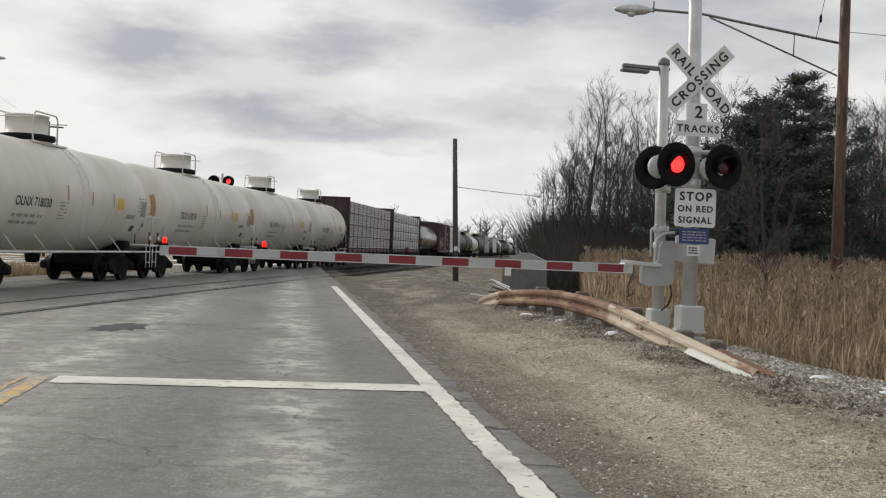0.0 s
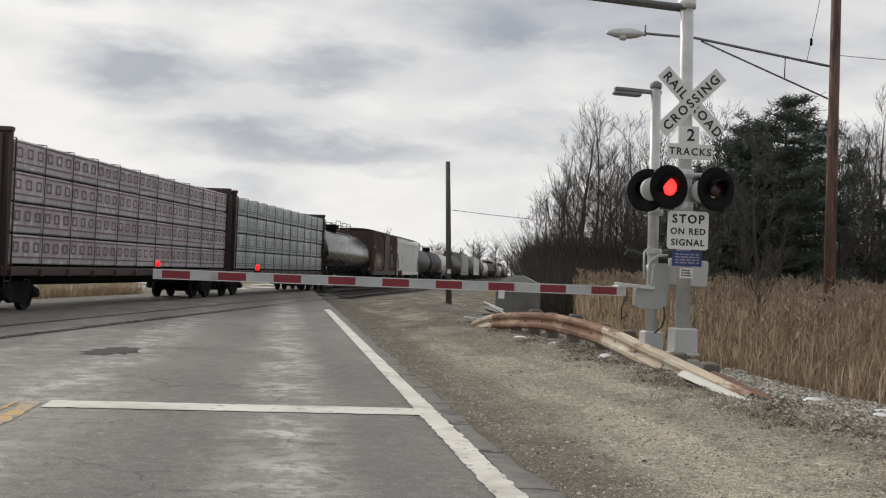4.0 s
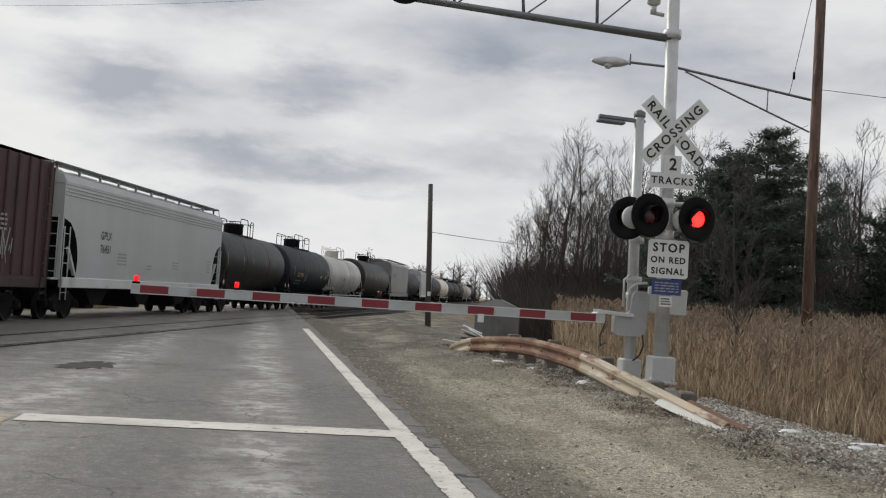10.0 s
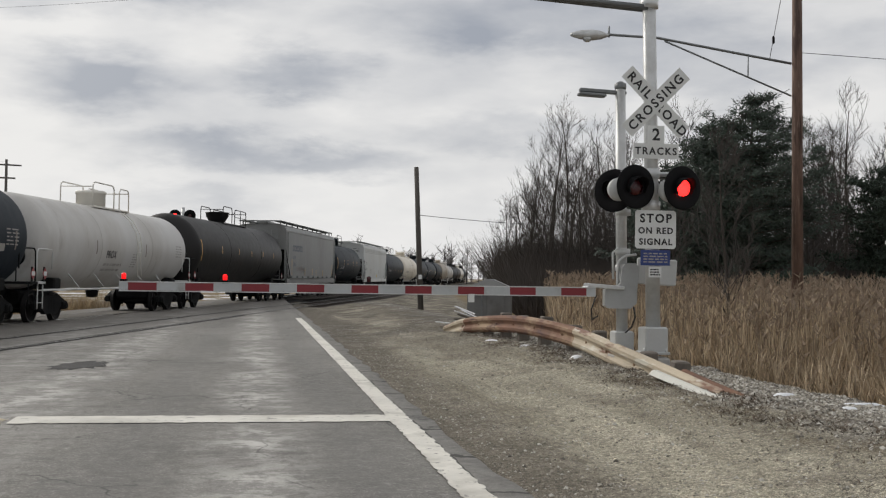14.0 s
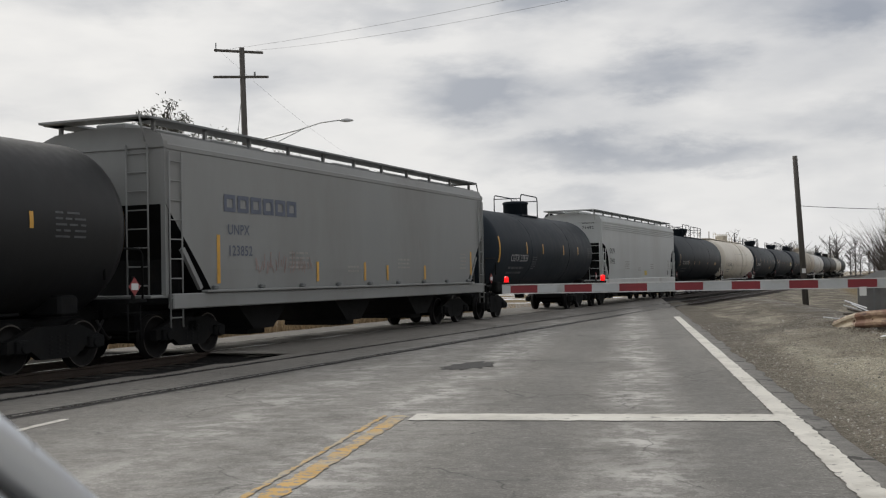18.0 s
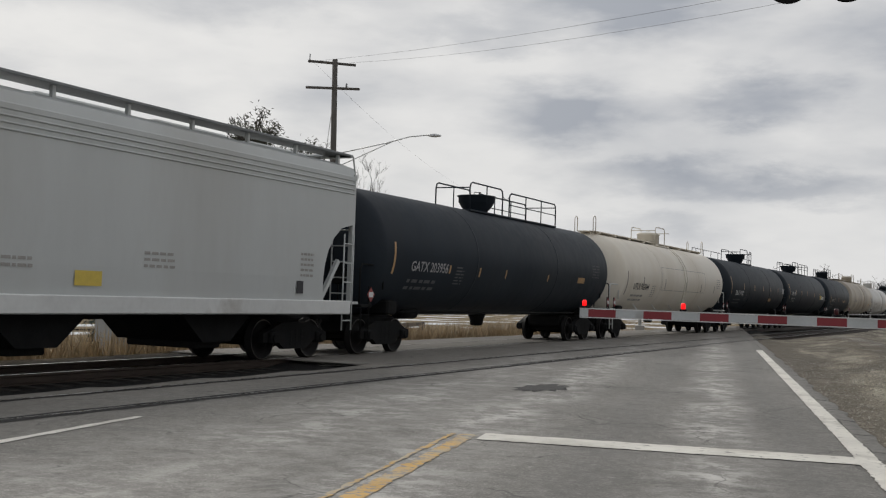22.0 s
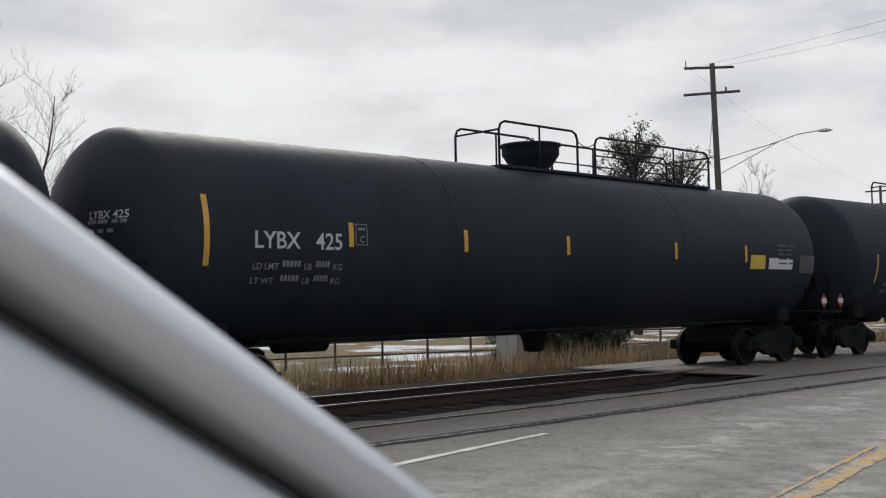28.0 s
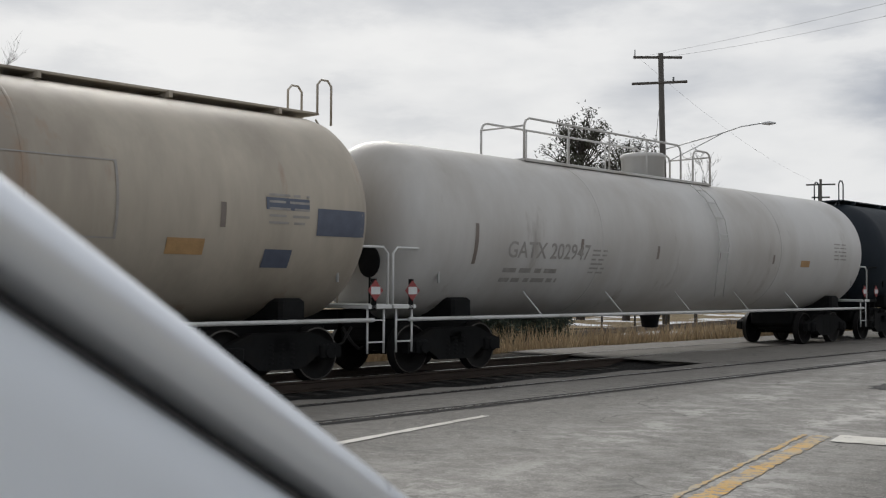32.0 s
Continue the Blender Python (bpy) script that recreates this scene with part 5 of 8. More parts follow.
def wrap(car, name, r, zc, y0, y1, a0, a1, mat, parent=None, label="", lift=0.006):
    """A patch on the near side of a tank, between two angles above its axis; r may follow the domed ends."""
    g = Geo()
    n = max(2, int(abs(a1 - a0) / 4) + 1)
    cols = 8 if y1 - y0 > 0.3 and y1 - y0 < 1.5 else 2
    ys = [y0 + (y1 - y0) * k / (cols - 1) for k in range(cols)]
    p = []
    for i in range(n + 1):
        a = radians(a0 + (a1 - a0) * i / n)
        for y in ys:
            q = (r(y) if callable(r) else r) + lift
            p.append((q * math.cos(a), y, zc + q * math.sin(a)))
    g.add(p, [(i * cols + k, i * cols + k + 1, (i + 1) * cols + k + 1, (i + 1) * cols + k) for i in range(n) for k in range(cols - 1)], 0, True)
    return part(name, g, mat, parent or car, label)


def wrap_text(car, words, size, r, zc, y, a, mat, parent, spacing=1.0, align="LEFT"):
    v, f = text_mesh(words, size, 0.0, align, spacing)
    g = Geo()
    p = []
    for u, w, _ in v:
        t = radians(a) + w / r
        p.append(((r + 0.007) * math.cos(t), y + u, zc + (r + 0.007) * math.sin(t)))
    g.add(p, f)
    return part("lettering", g, mat, parent)


def head_point(x, h, r, zc, tl, cap):
    """A point of the domed end, just proud of it."""
    q = min(0.995, (x * x + h * h) / (r * r))
    return (x, -tl / 2 + cap * (1 - math.sqrt(1 - q)) - 0.010, zc + h)


def head_text(parent, words, size, r, zc, tl, cap, x, h, mat):
    v, f = text_mesh(words, size, 0.0, "LEFT", 1.0)
    g = Geo()
    g.add([head_point(x + u, h + w, r, zc, tl, cap) for u, w, _ in v], f)
    return part("lettering", g, mat, parent)


def head_bars(parent, r, zc, tl, cap, x, h, mat):
    """Two rows of small print under the number on the domed end."""
    g = Geo()
    for row, spans in enumerate((((0.0, 0.2), (0.24, 0.46), (0.54, 0.66), (0.7, 0.82)), ((0.04, 0.16), (0.24, 0.38), (0.46, 0.58)))):
        z = h - 0.12 * row
        for a, b in spans:
            p = [head_point(x + k, z + w, r, zc, tl, cap) for w in (0.0, 0.05) for k in (a * 0.75, b * 0.75)]
            g.add(p, [(0, 1, 3, 2)])
    return part("lettering", g, mat, parent)


def load_limits(car, tank, r, zc, y, a, mat):
    """Weights under the number, and a small outlined plate beside it."""
    for words, drop in (("LD LMT", 0.36), ("LT WT", 0.57)):
        at = a - math.degrees(drop / r)
        wrap_text(car, words, 0.13, r, zc, y, at, M_LETTER_PRINT, tank)
        wrap_text(car, "LB", 0.13, r, zc, y + 0.88, at, M_LETTER_PRINT, tank)
        wrap_text(car, "KG", 0.13, r, zc, y + 1.40, at, M_LETTER_PRINT, tank)
        top = at + math.degrees(0.09 / r)
        for k, w in ((0.50, 0.33), (1.09, 0.26)):
            for i in range(5):
                wrap(car, "figure_bar", r, zc, y + k + w * i / 5, y + k + w * (i + 0.72) / 5, at, top, M_LETTER_PRINT, tank)
    a0, a1 = a - 1.0, a + 10.5
    for y0, y1, b0, b1 in ((1.80, 2.03, a0, a0 + 0.5), (1.80, 2.03, a1 - 0.5, a1), (1.80, 1.815, a0, a1), (2.015, 2.03, a0, a1), (1.85, 1.98, a1 - 3.4, a1 - 2.0)):
        wrap(car, "plate_outline", r, zc, y + y0, y + y1, b0, b1, M_LETTER_PRINT, tank)
    wrap_text(car, "C", 0.14, r, zc, y + 1.875, a + 2.0, M_LETTER_PRINT, tank)


def wrap_bars(r, zc, y0, w, a_top, rows, pitch, mat, parent, seed=1, fill=0.5):
    rng = random.Random(seed)
    g = Geo()
    for k in range(rows):
        a0 = a_top - math.degrees(pitch * k / r)
        a1 = a0 - math.degrees(pitch * fill / r)
        y = y0
        while y < y0 + w - 0.05:
            l = min(rng.uniform(0.12, 0.4), y0 + w - y)
            p = [((r + 0.007) * math.cos(radians(a)), yy, zc + (r + 0.007) * math.sin(radians(a))) for a in (a0, a1) for yy in (y, y + l)]
            g.add(p, [(0, 1, 3, 2)])
            y += l + rng.uniform(0.05, 0.12)
    return part("lettering", g, mat, parent)


def hoop(car, pts, r, mat, name="handrail"):
    return part(name, Geo().pipe(pts, r), mat, car)


def rail_cage(car, y0, y1, zt, half, h, mat, yd):
    """The safety railing round a dome platform: a tall hoop at the dome, a chain across the gap and a railed stretch behind it."""
    cut = min(yd + 0.75, y1)
    runs = [(y0, cut, h, False)]
    if y1 - yd > 1.7:
        runs.append((yd + 1.3, y1, h * 0.94, y1 - yd > 2.6))
    elif y1 - cut < 0.6:
        runs = [(y0, y1, h, False)]
    for x in (-half, half):
        for a, b, top, rail in runs:
            hoop(car, [(x, a, zt), (x, a, zt + top - 0.16), (x, a + 0.05, zt + top - 0.05), (x, a + 0.16, zt + top), (x, b - 0.16, zt + top), (x, b - 0.05, zt + top - 0.05), (x, b, zt + top - 0.16), (x, b, zt)], 0.024, mat)
            n = max(1, round((b - a) / 1.5))
            for i in range(1, n):
                y = a + (b - a) * i / n
                part("rail_post", Geo().tube((x, y, zt), (x, y, zt + top), 0.02, n=6), mat, car)
            if rail:
                part("mid_rail", Geo().tube((x, a, zt + top * 0.5), (x, b, zt + top * 0.5), 0.016, n=6), mat, car)
        if len(runs) > 1:
            a, b = runs[0][1], runs[1][0]
            part("safety_chain", Geo().pipe([(x, a + (b - a) * k / 6, zt + h * 0.78 - 0.10 * (1 - (k / 3 - 1) ** 2)) for k in range(7)], 0.009, 4), mat, car)
    for y in (y0, y1):
        part("end_rail", Geo().tube((-half, y, zt + h - 0.16), (half, y, zt + h - 0.16), 0.02, n=6), mat, car)


def tank_profile(L, r, cap):
    prof = []
    n = 9
    for i in range(n + 1):
        a = math.pi / 2 * i / n
        prof.append((max(0.01, r * math.sin(a)), -L / 2 + cap * (1 - math.cos(a))))
    for i in range(n, -1, -1):
        a = math.pi / 2 * i / n
        prof.append((max(0.01, r * math.sin(a)), L / 2 - cap * (1 - math.cos(a))))
    return prof


def tank_car(s0, s1, paint, label, r=1.58, zc=2.48, mark="", mark_a=-12, mark_y=0.22, mark_mat=None, mark_size=0.36, dome="drum", dome_at=0.5, cage=(1.3, 2.2), stripes=(), stripe_mat=None, walkway=False, sill=None, long_rail=False, placards=(), rings=(0.33, 0.67), top_mat=None, plate=False, info=True, seed=1, detail=True, gap=0.35, limits=False):
    L = s1 - s0
    mid = (s0 + s1) / 2
    car = thing("tank_car", car_pose(mid), label, "tank car", "cars of the freight train")
    CARS.append((car, mid))
    tl = L - gap
    cap = 0.5 * r
    m = Matrix.Translation((0, 0, zc)) @ Euler((radians(-90), 0, 0)).to_matrix().to_4x4()
    tank = part("tank", Geo().lathe(tank_profile(tl, r, cap), m, 48), paint, car, "cylindrical tank with domed ends")
    dark = M_TRUCK
    fit = top_mat or paint
    mark_mat = mark_mat or M_LETTER_WHITE

    def yy(k):
        return -L / 2 + k * L

    def skin(y):
        e = max(0.02, tl / 2 - abs(y)) / cap
        return r if e >= 1 else r * math.sqrt(1 - (1 - e) ** 2)

    # weld bands
    for k in rings:
        mm = Matrix.Translation((0, yy(k), zc)) @ Euler((radians(-90), 0, 0)).to_matrix().to_4x4()
        part("weld_band", Geo().lathe([(r - 0.01, -0.035), (r + 0.006, -0.025), (r + 0.006, 0.025), (r - 0.01, 0.035)], mm, 48), paint, tank)
    # stub sills and end platforms
    for sg in (-1, 1):
        y = sg * (L / 2 - 1.0)
        g = Geo()
        g.box((0, sg * (L / 2 - 1.3), 0.92), (0.42, 2.5, 0.34), bevel=0.03)
        g.box((0, sg * (L / 2 - 1.9), 1.12), (2.5, 0.5, 0.36), bevel=0.05)
        part("stub_sill", g, dark, car)
        g = Geo().box((0, sg * (L / 2 - 0.28), 1.16), (2.9, 0.52, 0.07), bevel=0.01)
        part("end_platform", g, sill or dark, car)
        for x in (-1.38, 1.38):
            yb = sg * (L / 2 - 0.06)
            hoop(car, [(x, yb, 1.18), (x, yb, 2.02), (x, yb - sg * 0.1, 2.12), (x, yb - sg * 1.0, 2.12), (x, yb - sg * 1.08, 2.04), (x, yb - sg * 1.08, 1.55)], 0.022, sill or dark)
            ladder(car, x, sg * (L / 2 - 0.32), 0.42, 1.12, 0.36, sill or dark, n=2, name="sill_step")
        coupler(car, sg * (L / 2 - 0.1), sg)
        truck(car, sg * (L / 2 - 1.95))
    part("brake_wheel", Geo().lathe([(0.24, -0.015), (0.27, 0.0), (0.24, 0.015)], Matrix.Translation((0.75, -L / 2 + 0.12, 1.9)) @ Euler((radians(90), 0, 0)).to_matrix().to_4x4(), 18), M_TRUCK, car)
    part("brake_rod", Geo().tube((0.75, -L / 2 + 0.14, 1.2), (0.75, -L / 2 + 0.14, 1.9), 0.02, n=6), M_TRUCK, car)
    if sill:
        # side running rail with struts to the tank
        for x in (-1.42, 1.42):
            part("side_rail", Geo().tube((x, -L / 2 + 0.4, 0.95), (x, L / 2 - 0.4, 0.95), 0.034, n=8), sill, car)
            for k in (0.2, 0.34, 0.48, 0.62, 0.76):
                part("strut", Geo().tube((x, yy(k) + 0.12, 0.96), (x * 0.80, yy(k) - 0.12, 1.42), 0.018, n=6), sill, car)
    else:
        part("brake_pipe", Geo().pipe([(0.95, -L / 2 + 2.8, 1.0), (0.95, L / 2 - 2.8, 1.0)], 0.03), dark, car)
        part("brake_cylinder", Geo().tube((0.55, -L / 2 + 3.4, 0.98), (0.55, -L / 2 + 4.3, 0.98), 0.17, n=14), dark, car)
    part("outlet_valve", Geo().lathe([(0.10, zc - r - 0.34), (0.19, zc - r - 0.32), (0.22, zc - r - 0.12), (0.34, zc - r + 0.12)], pose(0, 0.3, 0), 16), dark, car)
    # dome and its platform
    yd = yy(dome_at)
    zt = zc + r
    if dome == "drum":
        g = Geo().lathe([(0.50, zt - 0.25), (0.50, zt + 0.42), (0.53, zt + 0.43), (0.53, zt + 0.50), (0.48, zt + 0.54), (0.2, zt + 0.56)], pose(0, yd, 0), 24)
    elif dome == "bowl":
        g = Geo().lathe([(0.34, zt - 0.15), (0.36, zt + 0.04), (0.44, zt + 0.12), (0.54, zt + 0.28), (0.56, zt + 0.30), (0.56, zt + 0.46), (0.60, zt + 0.47), (0.60, zt + 0.51), (0.40, zt + 0.53), (0.1, zt + 0.52)], pose(0, yd, 0), 24)
    else:
        g = Geo().lathe([(0.66, zt - 0.25), (0.66, zt + 0.05), (0.70, zt + 0.07), (0.70, zt + 0.14), (0.58, zt + 0.16), (0.58, zt + 0.66), (0.60, zt + 0.67), (0.60, zt + 0.71), (0.1, zt + 0.72)], pose(0, yd, 0), 26)
    d = part("dome", g, fit, car, "valve dome on top of the tank")
    if dome == "wide":
        part("dome_flange", Geo().lathe([(0.68, zt - 0.02), (0.78, zt + 0.0), (0.78, zt + 0.15), (0.66, zt + 0.17)], pose(0, yd, 0), 26), M_TRUCK, d)
    else:
        part("dome_handle", Geo().pipe([(-0.1, yd, zt + 0.54), (-0.08, yd, zt + 0.63), (0.08, yd, zt + 0.63), (0.1, yd, zt + 0.54)], 0.012), fit, d)
    a, b = max(0.75, cage[0] - 0.5), max(0.8, cage[1] - 0.7)
    part("platform", Geo().box((0, yd + (b - a) / 2, zt - 0.06), (1.2, a + b, 0.06), bevel=0.01), fit, car)
    for x in (-0.55, 0.55):
        for k in (0.1, 0.5, 0.9):
            yk = yd - a + (a + b) * k
            part("platform_bracket", Geo().tube((x, yk, zt - 0.08), (x, yk, zt - 0.42), 0.02, n=6), fit, car)
    rail_cage(car, yd - a, yd + b, zt - 0.03, 0.56, 0.80, fit, yd)
    # side ladder at the dome
    g = Geo()
    for k in (-0.2, 0.2):
        arc = [((r + 0.08) * math.cos(radians(q)), yd + b * 0.4 + k, zc + (r + 0.08) * math.sin(radians(q))) for q in (58, 40, 20, 0, -15)]
        g.pipe(arc + [(1.5, yd + b * 0.4 + k, 1.3)], 0.016)
    for q in (50, 36, 22, 8, -6):
        g.tube(((r + 0.08) * math.cos(radians(q)), yd + b * 0.4 - 0.2, zc + (r + 0.08) * math.sin(radians(q))), ((r + 0.08) * math.cos(radians(q)), yd + b * 0.4 + 0.2, zc + (r + 0.08) * math.sin(radians(q))), 0.013, n=5)
    if sill:
        part("tank_ladder", g, fit, car)
    if walkway:
        g = Geo().box((0, 0, zt + 0.07), (0.75, tl - 1.0, 0.04), bevel=0.008)
        part("running_board", g, fit, car)
        for k in np.linspace(0.08, 0.92, 9):
            part("board_bracket", Geo().box((0, yy(float(k)), zt + 0.02), (0.9, 0.06, 0.10)), fit, car)
        for sg in (-1, 1):
            y = sg * (tl / 2 - 0.55)
            for x in (-0.38, 0.38):
                hoop(car, [(x, y, zt + 0.05), (x, y, zt + 0.55), (x, y + sg * 0.08, zt + 0.64), (x, y + sg * 0.22, zt + 0.64), (x, y + sg * 0.3, zt + 0.55), (x, y + sg * 0.3, zt - 0.1)], 0.02, fit)
            g = Geo()
            for x in (-0.22, 0.22):
                g.pipe([(x, y + sg * 0.1, zt), (x, y + sg * 0.42, zt - 0.35), (x, y + sg * 0.6, zt - 1.1), (x, y + sg * 0.62, zc - 0.6), (x, y + sg * 0.62, 1.2)], 0.016)
            for k in range(8):
                z = zt - 0.35 - k * 0.36
                g.tube((-0.22, y + sg * (0.42 if k == 0 else 0.61), z), (0.22, y + sg * (0.42 if k == 0 else 0.61), z), 0.013, n=5)
            part("end_ladder", g, fit, car)
    if long_rail:
        for x in (-0.62,):
            hoop(car, [(x, -tl / 2 + 0.7, zt - 0.12), (x, -tl / 2 + 0.75, zt + 0.5), (x, yd - a - 0.1, zt + 0.5)], 0.02, fit)
            hoop(car, [(x, yd + b + 0.1, zt + 0.45), (x, tl / 2 - 0.9, zt + 0.45), (x, tl / 2 - 0.7, zt - 0.12)], 0.02, fit)
            for k in (0.1, 0.2, 0.3, 0.4, 0.68, 0.78, 0.88):
                part("rail_post", Geo().tube((x, yy(k), zt - 0.15), (x, yy(k), zt + 0.48), 0.016, n=6), fit, car)
    # tape stripes, number, small print and placards on both faces' near side
    for k, a0, a1 in stripes:
        wrap(car, "reflective_stripe", skin, zc, yy(k) - 0.045, yy(k) + 0.045, a0, a1, stripe_mat or M_STRIPE, tank)
    if mark:
        wrap_text(car, mark, mark_size, r, zc, yy(mark_y), mark_a, mark_mat, tank)
        if limits:
            load_limits(car, tank, r, zc, yy(mark_y), mark_a, mark_mat)
            head_text(tank, " ".join(mark.split()), 0.15, r, zc, tl, cap, 0.62, 0.26, mark_mat)
            head_bars(tank, r, zc, tl, cap, 0.60, 0.15, M_LETTER_PRINT)
        elif info:
            soft = M_PRINT_GREY if mark_mat in (M_LETTER_WHITE, M_LETTER_GREY) else M_LETTER_PALE
            wrap_bars(r, zc, yy(mark_y), 1.7, mark_a - 12, 2, 0.20, soft, tank, seed, 0.45)
            wrap_bars(r, zc, yy(mark_y) + 2.6, 0.5, mark_a + 3, 6, 0.09, soft, tank, seed + 9, 0.4)
    for k, a0, a1, w, mat in placards:
        wrap(car, "placard", skin, zc, yy(k) - w / 2, yy(k) + w / 2, a0, a1, mat, tank)
    if detail:
        soft = M_PRINT_GREY if mark_mat in (M_LETTER_WHITE, M_LETTER_GREY) else M_LETTER_PALE
        wrap_bars(r, zc, yy(0.86), 0.75, 8, 5, 0.10, soft, tank, seed + 3, 0.35)
        for sg in (-1, 1):
            g = Geo()
            c = Vector((1.47, sg * (L / 2 - 0.42), 1.42))
            g.add([c + Vector(q) for q in ((0, -0.17, 0), (0, 0, -0.17), (0, 0.17, 0), (0, 0, 0.17), (0.01, -0.17, 0), (0.01, 0, -0.17), (0.01, 0.17, 0), (0.01, 0, 0.17))], [(0, 1, 2, 3), (4, 5, 6, 7), (0, 1, 5, 4), (1, 2, 6, 5), (2, 3, 7, 6), (3, 0, 4, 7)])
            d = part("hazard_placard", g, M_PLACARD_RED, car, "red and white diamond hazard placard")
            part("number_panel", Geo().box(c + Vector((0.012, 0, 0)), (0.008, 0.20, 0.12)), M_PLACARD_W, d)
            part("placard_holder", Geo().box(c + Vector((-0.03, 0, -0.06)), (0.02, 0.10, 0.5)), M_TRUCK, car)
    if plate:
        # outlined repaired panel on the side
        for y0, y1, a0, a1 in ((0.335, 0.735, 17, 17.7), (0.335, 0.735, -17.7, -17), (0.335, 0.337, -17, 17), (0.733, 0.735, -17, 17)):
            wrap(car, "panel_seam", r, zc, yy(y0), yy(y1), a0, a1, M_LETTER_PALE, tank)
    return car


def hopper_car(s0, s1, paint, label, mark=(), sill_mat=None, emblem=False, band=False, stripes=(), seed=1, curved=True, zr=4.36, end_mark=()):
    L = s1 - s0
    mid = (s0 + s1) / 2
    car = thing("covered_hopper_car", car_pose(mid), label, "hopper car", "cars of the freight train")
    CARS.append((car, mid))
    hl = L / 2 - 0.5
    w = 1.52
    z0, z1 = 1.24, zr
    # body: sloped end sheets blackened for the shaded open end bays, sides rounded to the roof
    g = Geo()
    zb = z0 + 1.75
    low = [(w * 0.985, z0), (w * 0.993, z0 + 0.25), (w, z0 + 0.5), (w, z0 + 0.8), (w, z0 + 1.1), (w, z0 + 1.4), (w, z0 + 1.62), (w, zb)]
    sec = low + [(w * 0.99, z1 - 0.62), (w * 0.985, z1 - 0.30), (w * 0.94, z1 - 0.12), (w * 0.72, z1), (w * 0.3, z1 + 0.06)]
    full = sec + [(-x, z) for x, z in reversed(sec)]
    n = len(full)

    def cut(z):
        """How far the side sheet draws back over the end bay."""
        if z >= zb:
            return 0.0
        if curved:
            return 1.25 * math.sqrt(max(0.0, 1 - ((z - z0 - 0.45) / 1.31) ** 2))
        return (zb - z) * 0.92

    p = []
    for sg in (-1, 1):
        p += [(x, sg * (hl - cut(z)), z) for x, z in full]
    g.add(p, [(i, (i + 1) % n, n + (i + 1) % n, n + i) for i in range(n)])
    # the lower end faces take near black as the bays' shade
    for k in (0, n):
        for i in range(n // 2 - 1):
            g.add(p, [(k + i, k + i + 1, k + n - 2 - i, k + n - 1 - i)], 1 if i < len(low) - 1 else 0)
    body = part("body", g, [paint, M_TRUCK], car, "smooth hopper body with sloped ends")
    if curved:
        for x in (-w, w):
            for dz in (0.50, 0.60, 0.70):
                part("side_bead", Geo().box((x * 0.99, 0, z1 - dz), (0.05, 2 * hl - 0.1, 0.035), bevel=0.012), paint, body)
    # dark panels added to stand for the shade inside the end bays
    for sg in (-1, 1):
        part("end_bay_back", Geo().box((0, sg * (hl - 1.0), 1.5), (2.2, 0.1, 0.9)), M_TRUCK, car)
    # end bays: posts, end sheet and ladders
    for sg in (-1, 1):
        g = Geo()
        for x in (-w + 0.06, w - 0.06):
            g.box((x, sg * (hl - 0.04), (1.25 + z1 - 0.35) / 2), (0.10, 0.10, z1 - 0.35 - 1.25))
            g.box((x, sg * (hl - 0.9), 1.75), (0.08, 0.10, 1.0), (sg * -38, 0, 0))
        g.box((0, sg * (hl - 0.02), z1 - 0.32), (2 * w, 0.12, 0.12))
        part("end_frame", g, paint, car)
        for x in (-w + 0.02, w + 0.03):
            ladder(car, x, sg * (hl - 0.28), 0.62, zb - 0.25 if curved else z1 - 0.45, 0.40, paint, n=5 if curved else 9)
        ladder(car, 1.15 if curved else 0.9, sg * (hl + 0.05), 1.25, zb + 0.05 if curved else z1 - 0.3, 0.5, paint, "x", 5 if curved else 8)
        g = Geo().box((0, sg * (hl + 0.12), 1.22), (2.9, 0.55, 0.06), bevel=0.01)
        part("end_platform", g, paint, car)
        coupler(car, sg * (L / 2 - 0.1), sg)
        truck(car, sg * (L / 2 - 2.0))
    # side sills
    for x in (-w, w):
        g = Geo().box((x * 0.99, 0, 1.12), (0.14, 2 * hl - 0.3, 0.30), bevel=0.02)
        part("side_sill", g, sill_mat or paint, car)
        if not curved:
            part("sill_flange", Geo().box((x * 1.03, 0, 1.30), (0.16, 2 * hl - 2.4, 0.05), bevel=0.01), sill_mat or paint, car)
            for k in range(9):
                part("sill_gusset", Geo().box((x * 1.02, -hl + 1.6 + (2 * hl - 3.2) * k / 8, 1.37), (0.10, 0.16, 0.09), bevel=0.02), M_DARK_TRUSS, car)
    # top chord and trough hatches with running boards
    for x in (-w * 0.96, w * 0.96):
        part("top_chord", Geo().box((x, 0, z1 - 0.36), (0.12, 2 * hl - 0.05, 0.12), bevel=0.02), paint, car)
    for x in (-1.0, 1.0):
        part("running_board", Geo().box((x, 0, z1 + 0.20), (0.55, 2 * hl + 0.3, 0.05), bevel=0.008), M_DARK_TRUSS, car)
        for k in range(11):
            y = -hl + 0.2 + (2 * hl - 0.4) * k / 10
            part("board_bracket", Geo().box((x * 1.12, y, z1 + 0.08), (0.07, 0.07, 0.30), (0, 0, 0)), paint, car)
    for k in range(6):
        y = -hl + 1.4 + (2 * hl - 2.8) * k / 5
        part("roof_hatch", Geo().box((0, y, z1 + 0.14), (0.7, 2.2, 0.14), bevel=0.03), paint, car)
    for sg in (-1, 1):
        part("board_end", Geo().box((0, sg * (hl + 0.12), z1 + 0.20), (2.4, 0.5, 0.05), bevel=0.008), paint, car)
